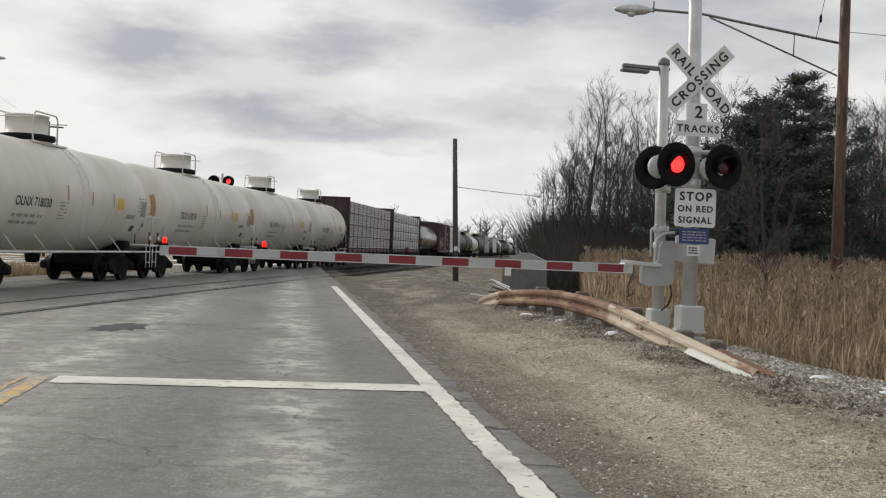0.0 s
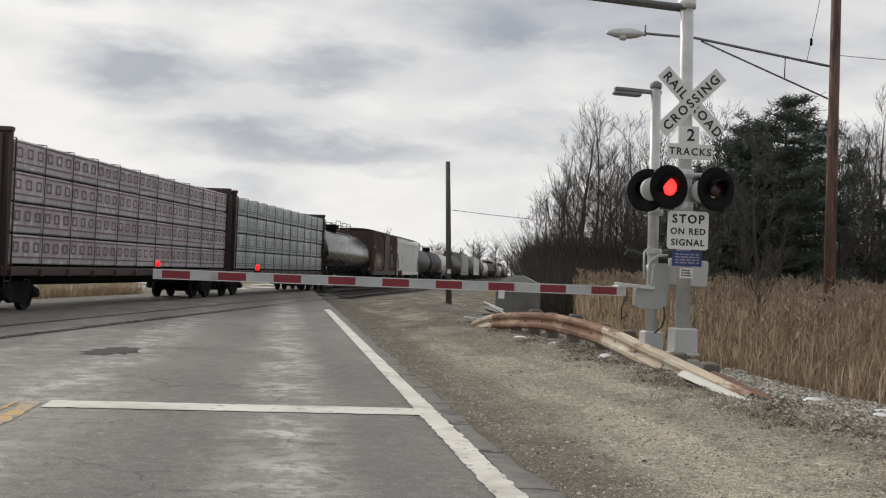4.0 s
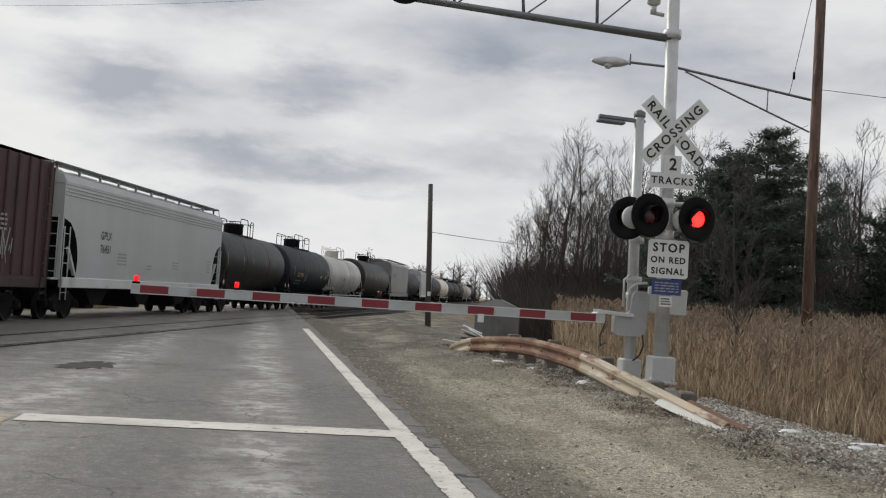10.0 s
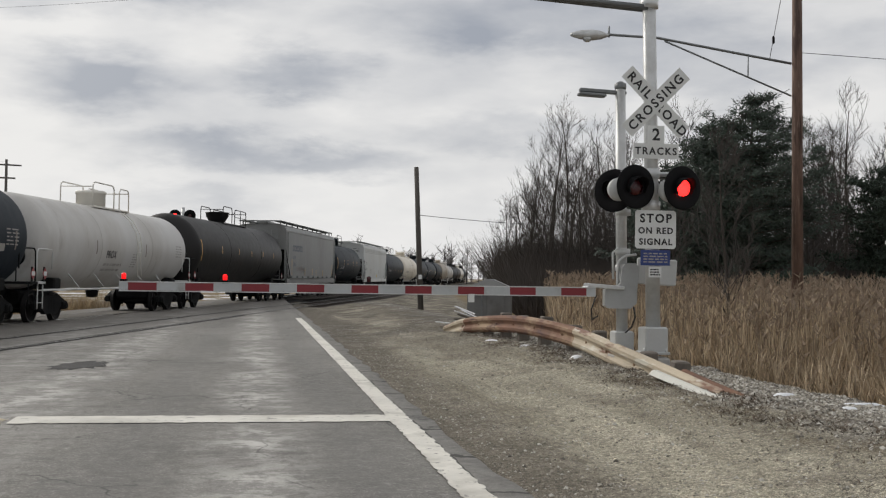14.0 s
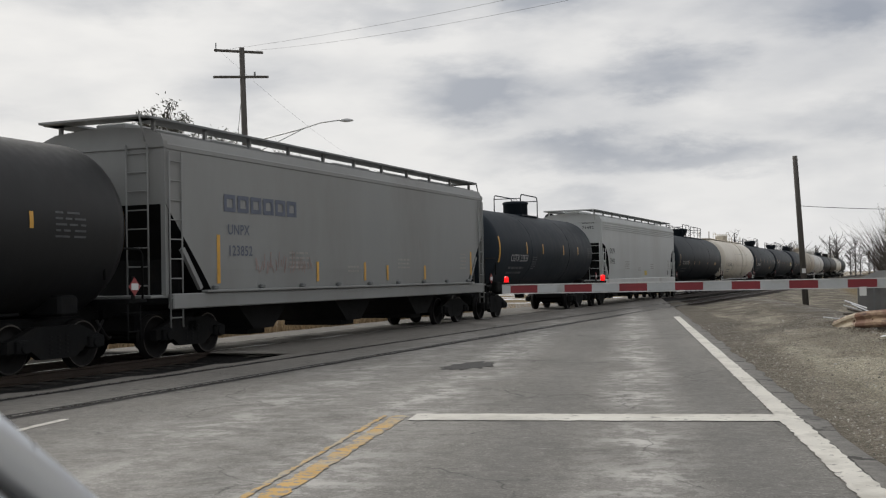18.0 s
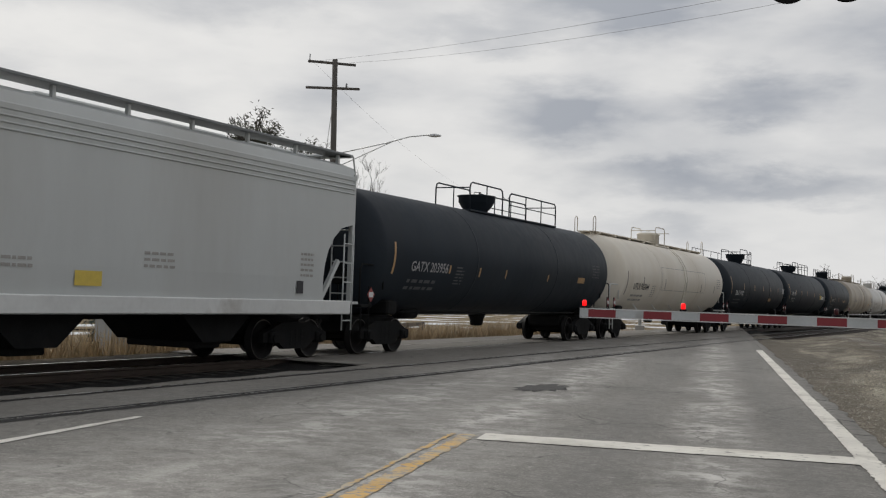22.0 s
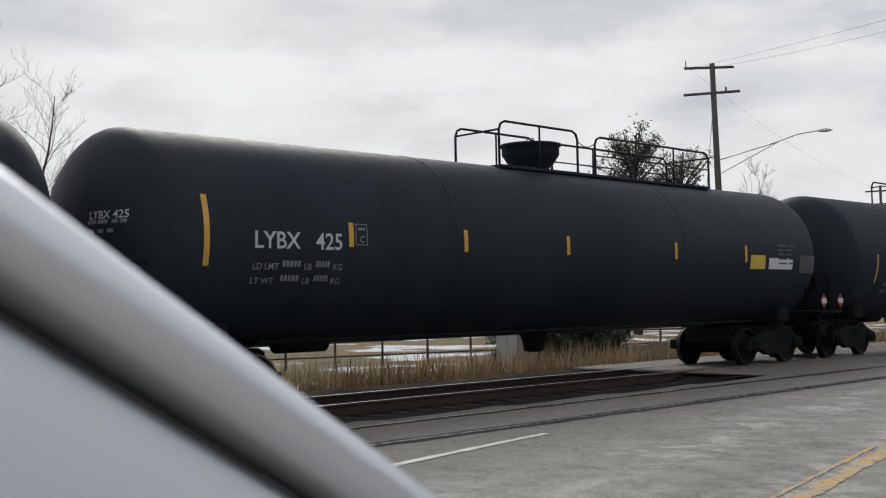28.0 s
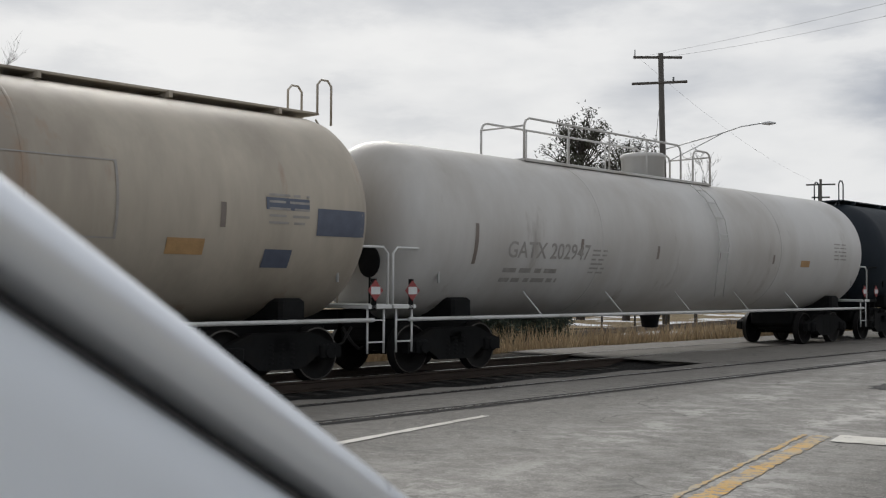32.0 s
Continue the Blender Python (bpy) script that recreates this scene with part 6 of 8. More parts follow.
        hoop(car, [(1.2, sg * (hl + 0.3), z1 + 0.24), (1.2, sg * (hl + 0.35), z1 + 0.18), (1.3, sg * (hl + 0.32), z1 - 0.3)], 0.02, paint)
    # discharge bays below
    for k in range(3):
        y = (-0.30 + 0.30 * k) * 2 * hl * 0.86
        g = Geo()
        a, b = 1.25, 0.42
        o = [(y - a, 1.10), (y + a, 1.10), (y + b, 0.42), (y - b, 0.42)]
        g.prism(o, "x", -1.05, 1.05)
        g.box((0, y, 0.36), (1.7, 0.75, 0.14), bevel=0.02)
        part("discharge_chute", g, M_TRUCK, car)
    part("center_sill", Geo().box((0, 0, 0.98), (0.4, L - 0.6, 0.3), bevel=0.02), M_TRUCK, car)
    def yk(k):
        return -L / 2 + k * L
    X = w + 0.008
    side = Euler((radians(90), 0, radians(90))).to_matrix().to_4x4()
    for words, z in end_mark:
        v, f = text_mesh(words, 0.21, 0.0, "CENTER", 1.1)
        g = Geo()
        g.add([(0.85 + u, -hl - 0.006, z + q) for u, q, _ in v], f)
        part("lettering", g, M_LETTER_BLACK, body)
    for words, k, z, size, mat in mark:
        v, f = text_mesh(words, size, 0.0, "LEFT", 1.08)
        g = Geo()
        g.add([(X, yk(k) + u, z + q) for u, q, _ in v], f)
        part("lettering", g, mat, body)
    if emblem:
        rng = random.Random(3)
        g = Geo()
        for k in range(34):
            y, z = yk(0.20) + k * 0.075 + rng.uniform(-0.05, 0.05), 1.72 + rng.uniform(-0.08, 0.08)
            d, h = rng.uniform(-0.12, 0.12), rng.uniform(0.12, 0.36)
            g.add([(X, y, z), (X, y + 0.035, z), (X, y + 0.035 + d, z + h), (X, y + d, z + h)], [(0, 1, 2, 3)])
        part("graffiti", g, M_SCRAWL, body, "faded reddish spray scrawl")
        # maker's emblem as a row of plain blocks
        y = yk(0.133)
        for k in range(6):
            y0 = y + k * 0.52
            o = [(y0, 2.94), (y0 + 0.44, 2.94), (y0 + 0.44, 3.30), (y0, 3.30)]
            h = [(y0 + 0.11, 3.03), (y0 + 0.33, 3.03), (y0 + 0.33, 3.21), (y0 + 0.11, 3.21)]
            g = Geo()
            g.add([(X, *q) for q in o + h], [(0, 1, 5, 4), (1, 2, 6, 5), (2, 3, 7, 6), (3, 0, 4, 7)])
            part("emblem_block", g, M_LETTER_BLUE, body, "slate blue emblem block")
    for k, za, zb, mat, wd in stripes:
        g = Geo()
        g.add([(X, yk(k), za), (X, yk(k) + wd, za), (X, yk(k) + wd, zb), (X, yk(k), zb)], [(0, 1, 2, 3)])
        part("reflective_stripe", g, mat, body)
    for k, z, wd, rows in ((0.30, 1.95, 0.9, 4), (0.45, 1.75, 0.6, 2), (0.62, 1.9, 0.8, 3), (0.87, 2.0, 0.5, 5)):
        bars(body, Matrix.Translation((X, yk(k), z)) @ side, wd, rows * 0.11, rows, M_LETTER_PALE, seed=seed + rows, fill=0.45)
    return car


def box_car(s0, s1, label):
    L = s1 - s0
    mid = (s0 + s1) / 2
    car = thing("box_car", car_pose(mid), label, "box car", "cars of the freight train")
    CARS.append((car, mid))
    hl, w = L / 2 - 0.5, 1.55
    g = Geo().box((0, 0, 2.80), (2 * w, 2 * hl, 3.25), bevel=0.03)
    body = part("body", g, M_BOXCAR, car, "ribbed oxide brown body")
    n = 22
    for k in range(n):
        y = -hl + 0.25 + (2 * hl - 0.5) * k / (n - 1)
        if abs(y - 0.4) < 1.5:
            continue
        for x in (-w, w):
            part("rib", Geo().box((x, y, 2.85), (0.11, 0.13, 3.15), bevel=0.03), M_BOXCAR, body)
    for x in (-w - 0.05, w + 0.05):
        g = Geo().box((x, 0.4, 2.82), (0.10, 2.7, 2.95), bevel=0.02)
        d = part("door", g, M_BOXCAR, car, "sliding plug door")
        for y in (-0.55, 0.1, 0.75, 1.4):
            part("door_bar", Geo().tube((x * 1.02, y, 1.5), (x * 1.02, y, 4.2), 0.03, n=6), M_DARK_FRAME, d)
        for z in (1.32, 4.36):
            part("door_track", Geo().box((x, 0.4, z), (0.16, 5.6, 0.1)), M_DARK_FRAME, car)
    part("roof", Geo().prism([(-w, 4.5), (w, 4.5), (w * 0.6, 4.6), (0, 4.64), (-w * 0.6, 4.6)], "y", -hl, hl), M_BOXCAR, car)
    for x in (-w, w):
        part("side_sill", Geo().box((x * 0.97, 0, 1.08), (0.12, 2 * hl, 0.26), bevel=0.02), M_DARK_FRAME, car)
    part("center_sill", Geo().box((0, 0, 0.98), (0.5, L - 0.6, 0.3)), M_TRUCK, car)
    rng = random.Random(8)
    # spray-painted tags: loose upright strokes
    for y0, wd, z0, h, cnt, mat in ((-6.2, 3.9, 1.35, 1.5, 46, M_GRAFFITI), (-1.7, 0.9, 1.6, 0.9, 10, M_LETTER_PALE), (3.0, 1.8, 1.5, 1.0, 16, M_LETTER_GREY)):
        g = Geo()
        for k in range(cnt):
            y = y0 + wd * k / cnt
            a, b = z0 + rng.uniform(0, 0.5) * h, z0 + rng.uniform(0.5, 1) * h
            t = rng.uniform(0.02, 0.06)
            q = rng.uniform(-0.25, 0.25)
            X = w + 0.062
            g.add([(X, y, a), (X, y + t, a), (X, y + t + q, b), (X, y + q, b)], [(0, 1, 2, 3)])
        part("graffiti", g, mat, body, "spray-painted scrawl")
    for k, z, wd, rows in ((0.08, 3.2, 0.9, 2), (0.70, 3.3, 0.9, 3), (0.75, 2.6, 1.1, 4)):
        side = Euler((radians(90), 0, radians(90))).to_matrix().to_4x4()
        bars(body, Matrix.Translation((w + 0.062, -L / 2 + k * L, z)) @ side, wd, rows * 0.12, rows, M_LETTER_PALE, seed=rows, fill=0.5)
    for sg in (-1, 1):
        ladder(car, w + 0.05, sg * (hl - 0.3), 0.6, 4.3, 0.4, M_DARK_FRAME, n=9)
        ladder(car, 1.1, sg * (hl + 0.05), 1.2, 4.3, 0.4, M_DARK_FRAME, "x", 8)
        coupler(car, sg * (L / 2 - 0.1), sg)
        truck(car, sg * (L / 2 - 2.1))
    return car


def lumber_car(s0, s1, label, wrapmat, marks=True, seed=1):
    L = s1 - s0
    mid = (s0 + s1) / 2
    car = thing("lumber_flat_car", car_pose(mid), label, "flat car", "cars of the freight train")
    CARS.append((car, mid))
    hl = L / 2 - 0.75
    part("deck", Geo().box((0, 0, 1.06), (2.8, 2 * hl + 0.7, 0.24), bevel=0.02), M_DARK_FRAME, car)
    part("center_sill", Geo().box((0, 0, 0.82), (0.6, L - 0.8, 0.36), bevel=0.02), M_TRUCK, car)
    for sg in (-1, 1):
        head = part("bulkhead", Geo().box((0, sg * (hl + 0.22), 2.85), (2.9, 0.12, 3.5), bevel=0.02), M_DARK_FRAME, car, "dark steel end bulkhead")
        for x in (-1.2, -0.4, 0.4, 1.2):
            part("stiffener", Geo().box((x, sg * (hl + 0.33), 2.8), (0.14, 0.16, 3.4), bevel=0.02), M_DARK_FRAME, head)
        part("top_rail", Geo().box((0, sg * (hl + 0.25), 4.6), (2.95, 0.22, 0.12), bevel=0.02), M_DARK_FRAME, head)
        ladder(car, 1.48, sg * (hl + 0.25), 0.6, 4.4, 0.34, M_DARK_FRAME, n=9)
        coupler(car, sg * (L / 2 - 0.1), sg)
        truck(car, sg * (L / 2 - 2.1))
    part("center_beam", Geo().box((0, 0, 2.85), (0.12, 2 * hl, 3.3)), M_DARK_FRAME, car)
    rng = random.Random(seed)
    cols, rows = 11, 4
    bw, bh = (2 * hl) / cols, 0.80
    for x in (-0.74, 0.74):
        for c in range(cols):
            for q in range(rows):
                y = -hl + bw * (c + 0.5) + rng.uniform(-0.02, 0.02)
                z = 1.22 + bh * (q + 0.5)
                g = Geo()
                g.box((x + rng.uniform(-0.015, 0.015), y, z), (1.30, bw - 0.05, bh - 0.05), bevel=0.035)
                bundle = part("wrapped_package", g, wrapmat, car)
                if x < 0:
                    continue
                X = 1.41
                for k in range(2 if marks else 3):
                    kk = 2 if marks else 3
                    yc = y - bw / 2 + bw * (k + 0.5) / kk
                    n = 10 if marks else 4
                    ru, rv = (0.13, 0.16) if marks else (0.24, 0.19)
                    g = Geo()
                    ring = [(X, yc + ru * math.cos(2 * math.pi * (i + 0.5) / n), z + 0.06 + rv * math.sin(2 * math.pi * (i + 0.5) / n)) for i in range(n)]
                    inner = [(X, yc + (p[1] - yc) * 0.58, z + 0.06 + (p[2] - z - 0.06) * 0.62) for p in ring]
                    g.add(ring + inner, [(i, (i + 1) % n, n + (i + 1) % n, n + i) for i in range(n)])
                    part("printed_mark", g, M_WRAP_MARK if marks else M_GRAFFITI_RED, bundle)
                for dz in (-0.17, -0.26) if marks else (-0.22, 0.28):
                    wd = bw * 0.8 if marks else bw * 0.94
                    g = Geo()
                    g.add([(X, y - wd / 2, z + dz), (X, y + wd / 2, z + dz), (X, y + wd / 2, z + dz + 0.045), (X, y - wd / 2, z + dz + 0.045)], [(0, 1, 2, 3)])
                    part("printed_line", g, M_WRAP_MARK if marks else M_GRAFFITI_RED, bundle)
    for c in range(cols + 1):
        y = -hl + bw * c
        g = Geo()
        g.tube((1.425, y, 1.2), (1.425, y, 4.42), 0.012, n=5)
        g.tube((1.425, y, 4.42), (0.05, y, 4.5), 0.012, n=5)
        part("tie_cable", g, M_WIRE, car)
        part("winch", Geo().box((1.42, y, 1.02), (0.12, 0.18, 0.2), bevel=0.02), M_DARK_FRAME, car)
    return car


ST_SHORT = [(0.075, -8, 16), (0.285, -4, 10), (0.42, -4, 9), (0.61, -4, 9), (0.745, -4, 8), (0.955, -14, 14)]
ST_AMBER = [(0.083, -18, 17), (0.285, -5, 11), (0.42, -5, 10), (0.61, -5, 10), (0.757, -4, 9), (0.932, -14, 15)]
ST_BLACK = [(0.06, -16, 18), (0.24, -2, 10), (0.41, -2, 9), (0.55, -2, 8), (0.69, -2, 8), (0.83, -3, 7), (0.965, -16, 12)]


def build_train():
    white = dict(gap=0.8, r=1.54, zc=2.47, dome="wide", dome_at=0.47, cage=(1.3, 2.1), sill=M_SILL, mark_mat=M_LETTER_BLACK, stripe_mat=M_STRIPE_DULL, top_mat=M_WHITE_TANK)
    lines = [(0.05, -14, 22), (0.425, -4, 12), (0.56, -6, 8), (0.69, -6, 10), (0.955, -10, 12)]
    plates = [(0.735, -8, 5, 0.55, M_PLACARD_Y), (0.90, -14, 3, 0.55, M_LETTER_PALE), (0.81, -18, -13, 0.75, M_LETTER_PALE), (0.85, -34, -26, 0.32, M_LETTER_BLACK)]
    tank_car(24.4, 37.0, M_WHITE_TANK, "dirty white tank car with black lettering, wide valve dome", mark="OLNX 718030", mark_a=-9, mark_y=0.18, mark_size=0.34, placards=plates, stripes=lines, seed=1, **white)
    tank_car(37.0, 50.3, M_WHITE_TANK, "dirty white tank car with yellow placard, wide valve dome", mark="TILX 110574", mark_a=-8, mark_y=0.19, mark_size=0.34, placards=plates, stripes=lines, seed=2, **white)
    tank_car(50.3, 63.2, M_WHITE_TANK, "dirty white tank car with grey stains", mark="TILX 110794", mark_a=-8, mark_y=0.19, mark_size=0.34, placards=plates, stripes=lines, seed=3, **white)
    tank_car(63.2, 73.9, M_WHITE_TANK, "dirty white tank car beside the lumber cars", mark="TILX 110787", mark_a=-8, mark_y=0.2, mark_size=0.34, placards=plates, stripes=lines, seed=4, **white)
    lumber_car(73.9, 95.1, "flat car with bulkheads, loaded with pink-printed wrapped lumber", M_WRAP_PURPLE, False, 3)
    lumber_car(95.1, 116.1, "flat car with bulkheads, loaded with silver-wrapped lumber", M_WRAP_SILVER, True, 4)
    tank_car(116.1, 134.3, M_GLOSS_TANK, "glossy black tank car with top railing", dome="bowl", cage=(1.6, 5.6), r=1.5, zc=2.42, seed=5)
    box_car(134.3, 149.7, "oxide brown box car with pale graffiti")
    hopper_car(149.7, 168.1, M_PALE_HOPPER, "pale grey covered hopper car", end_mark=(("76451", 3.9),), mark=[("GPLX", 0.19, 2.62, 0.36, M_LETTER_BLACK), ("76451", 0.19, 2.2, 0.36, M_LETTER_BLACK)], stripes=[(0.06, 1.5, 2.0, M_STRIPE_GREY, 0.1)], sill_mat=M_SILL, seed=6)
    tank_car(168.1, 182.2, M_BROWN_TANK, "dull black tank car with a drum dome", r=1.46, zc=2.4, dome="drum", cage=(1.3, 2.6), mark="", stripes=ST_SHORT, stripe_mat=M_STRIPE_GREY, seed=7)
    tank_car(182.2, 197.2, M_BLACK_TANK, "black tank car with amber stencilled number", r=1.46, zc=2.4, dome="drum", cage=(2.4, 3.6), mark="UTLX 208061", mark_mat=M_STRIPE_DULL, mark_y=0.2, stripes=[(0.14, -14, 8), (0.9, -14, 6)], stripe_mat=M_STRIPE_GREY, placards=[(0.73, -16, -8, 0.4, M_PLACARD_Y), (0.84, -16, -8, 0.5, M_LETTER_PALE)], seed=8)
    tank_car(197.2, 212.6, M_GREY_TANK, "white tank car with small valve fittings on top", r=1.42, zc=2.36, dome="drum", cage=(1.8, 3.0), sill=M_SILL, mark_mat=M_LETTER_BLACK, mark="PROX", mark_y=0.36, mark_a=-12, stripes=[(0.3, -12, 6), (0.62, -12, 6)], stripe_mat=M_STRIPE_GREY, top_mat=M_WHITE_TANK, seed=9)
    tank_car(212.6, 231.2, M_BROWN_TANK, "dull black tank car with amber stripes", dome="bowl", cage=(1.5, 4.4), mark="", stripes=ST_BLACK, seed=10)
    hopper_car(231.2, 249.95, M_GREY_HOPPER, "grey covered hopper car with block lettering and amber stripes", emblem=True, curved=False, zr=4.46, mark=[("UNPX", 0.14, 2.56, 0.30, M_LETTER_BLUE), ("123852", 0.14, 2.12, 0.30, M_LETTER_BLUE)], stripes=[(0.118, 1.45, 2.45, M_STRIPE, 0.12), (0.345, 1.45, 1.92, M_STRIPE, 0.12), (0.483, 1.45, 1.92, M_STRIPE, 0.12), (0.558, 1.45, 1.85, M_STRIPE, 0.12), (0.698, 1.45, 1.85, M_STRIPE, 0.12), (0.905, 1.55, 2.3, M_STRIPE, 0.12)], seed=11)
    tank_car(249.95, 265.1, M_BLACK_TANK, "black tank car with amber stripes and a drum dome", dome="drum", cage=(1.5, 1.9), r=1.53, zc=2.46, gap=1.1, mark="CGTX 23559", mark_size=0.36, mark_y=0.165, mark_mat=M_LETTER_GREY, stripes=ST_AMBER, seed=12)
    hopper_car(265.2, 283.7, M_PALE_HOPPER, "pale grey covered hopper car with white sill", sill_mat=M_SILL, end_mark=(("OCPX", 3.98), ("71492", 3.72)), mark=[("OCPX", 0.105, 2.62, 0.36, M_LETTER_BLACK), ("71492", 0.105, 2.12, 0.36, M_LETTER_BLACK)], stripes=[(0.513, 1.42, 1.66, M_PLACARD_Y, 0.6), (0.85, 1.40, 1.66, M_LETTER_BLACK, 0.25), (0.05, 1.08, 1.18, M_STRIPE, 0.9), (0.25, 1.08, 1.18, M_STRIPE, 0.8), (0.5, 1.10, 1.16, M_STRIPE, 0.35), (0.68, 1.10, 1.16, M_STRIPE, 0.7), (0.88, 1.10, 1.17, M_STRIPE, 0.6)], seed=13)
    tank_car(283.7, 302.4, M_BLACK_TANK, "black tank car with white number and bowl dome", dome="bowl", cage=(2.2, 6.2), mark="GATX 203956", mark_y=0.12, mark_size=0.35, mark_mat=M_LETTER_GREY, stripes=[(0.072, -20, 8), (0.238, -16, -8), (0.341, -17, -8), (0.441, -17, -8), (0.627, -17, -9)], stripe_mat=M_STRIPE_DULL, placards=[(0.80, -16, -9, 0.7, M_STRIPE_DULL)], seed=14)
    tank_car(302.4, 321.75, M_CREAM_TANK, "cream white tank car with running board and outlined side panel", dome="drum", cage=(1.3, 2.2), walkway=True, gap=1.2, sill=M_SILL, r=1.62, zc=2.50, mark="UTLX 902644", mark_mat=M_LETTER_BLACK, mark_a=-15, mark_y=0.130, mark_size=0.37, stripes=[(0.083, -28, 6), (0.198, -12, 0), (0.365, -16, 0), (0.548, -16, -2), (0.696, -16, -3), (0.837, -16, -4)], stripe_mat=M_STRIPE_GREY, plate=True, top_mat=M_CREAM_TANK, seed=15)
    tank_car(321.75, 339.4, M_BLACK_TANK, "long black tank car with top handrail and white number", dome="bowl", dome_at=0.508, cage=(1.8, 2.6), long_rail=True, mark="DBUX 340021", mark_y=0.119, mark_size=0.37, stripes=[(0.06, -14, 20), (0.24, -4, 10), (0.406, -4, 8), (0.551, -4, 7), (0.687, -4, 6), (0.827, -4, 6), (0.965, -18, 10)], placards=[(0.694, -26, -19, 0.7, M_STRIPE_DULL), (0.935, -6, 6, 0.8, M_LETTER_GREY)], stripe_mat=M_STRIPE_DULL, seed=16)
    tank_car(339.3, 358.4, M_BLACK_TANK, "long black tank car with white number and bowl dome", dome="bowl", dome_at=0.518, cage=(2.0, 6.1), gap=0.7, limits=True, mark="LYBX   425", mark_a=-2, mark_y=0.122, mark_size=0.332, stripes=[(0.083, -15, 20), (0.212, -4, 9), (0.338, -5, 8), (0.474, -5, 7), (0.650, -6, 6), (0.788, -7, 6), (0.963, -14, 8)], placards=[(0.814, -12, -1, 0.62, M_PLACARD_Y), (0.866, -12, -3, 1.05, M_PLACARD_W), (0.934, -15, 0, 0.9, M_PRINT_GREY)], seed=17)
    tank_car(358.4, 373.75, M_BLACK_TANK, "black tank car with a tall drum dome and white number", r=1.63, zc=2.51, dome="drum", dome_at=0.512, cage=(1.6, 1.9), gap=0.9, mark="GATX 94472", mark_y=0.18, mark_size=0.31, mark_mat=M_LETTER_GREY, stripes=[(0.145, -24, 2), (0.305, -16, -2), (0.446, -15, -4), (0.612, -15, -5), (0.765, -15, -6)], stripe_mat=M_STRIPE_DULL, placards=[(0.688, -16, -10, 0.72, M_STRIPE_DULL), (0.91, -4, 6, 0.8, M_PRINT_GREY)], seed=18)
    tank_car(373.75, 393.0, M_DIRTY_TANK, "rust-stained cream tank car with running board", dome="drum", cage=(1.3, 1.9), walkway=True, sill=M_SILL, r=1.66, zc=2.58, mark="UTLX 662598", mark_mat=M_LETTER_BLUE, mark_a=-10, mark_y=0.135, mark_size=0.32, stripes=[(0.09, -20, 6), (0.28, -12, 2), (0.42, -12, 0), (0.819, -10, 2)], stripe_mat=M_STRIPE_GREY, plate=True, placards=[(0.878, 0, 6, 0.8, M_LETTER_BLUE), (0.933, -12, 2, 1.0, M_LETTER_BLUE), (0.873, -30, -20, 0.5, M_LETTER_BLUE), (0.79, -24, -16, 0.6, M_STRIPE_DULL)], top_mat=M_DIRTY_TANK, seed=19)
    tank_car(393.0, 412.1, M_GREY_TANK, "white tank car with central ladder and black number", dome="drum", cage=(5.6, 2.8), sill=M_SILL, mark="GATX 202947", mark_mat=M_LETTER_PALE, mark_y=0.145, mark_size=0.42, stripes=[(0.10, -22, 4), (0.262, -14, -2), (0.405, -14, -4), (0.54, -14, -5), (0.68, -14, -6)], stripe_mat=M_STRIPE_GREY, placards=[(0.772, -16, -10, 0.5, M_STRIPE_DULL)], rings=(0.297, 0.7), top_mat=M_GREY_TANK, seed=20)
    tank_car(412.1, 430.0, M_BLACK_TANK, "black tank car with running board", dome="drum", walkway=True, mark="", seed=21)
    tank_car(430.0, 447.0, M_BROWN_TANK, "dull black tank car near the end of the train", mark="", seed=22, detail=False)
    tank_car(447.0, 464.0, M_WHITE_TANK, "white tank car near the end of the train", mark="", sill=M_SILL, seed=23, detail=False)
    tank_car(464.0, 481.0, M_BLACK_TANK, "black tank car at the end of the train", mark="", seed=24, detail=False)


build_train()

# ---- roadside things ----


def ground_z(x, y):
    return float(terrain(np.array(float(x)), np.array(float(y)))) - 0.05


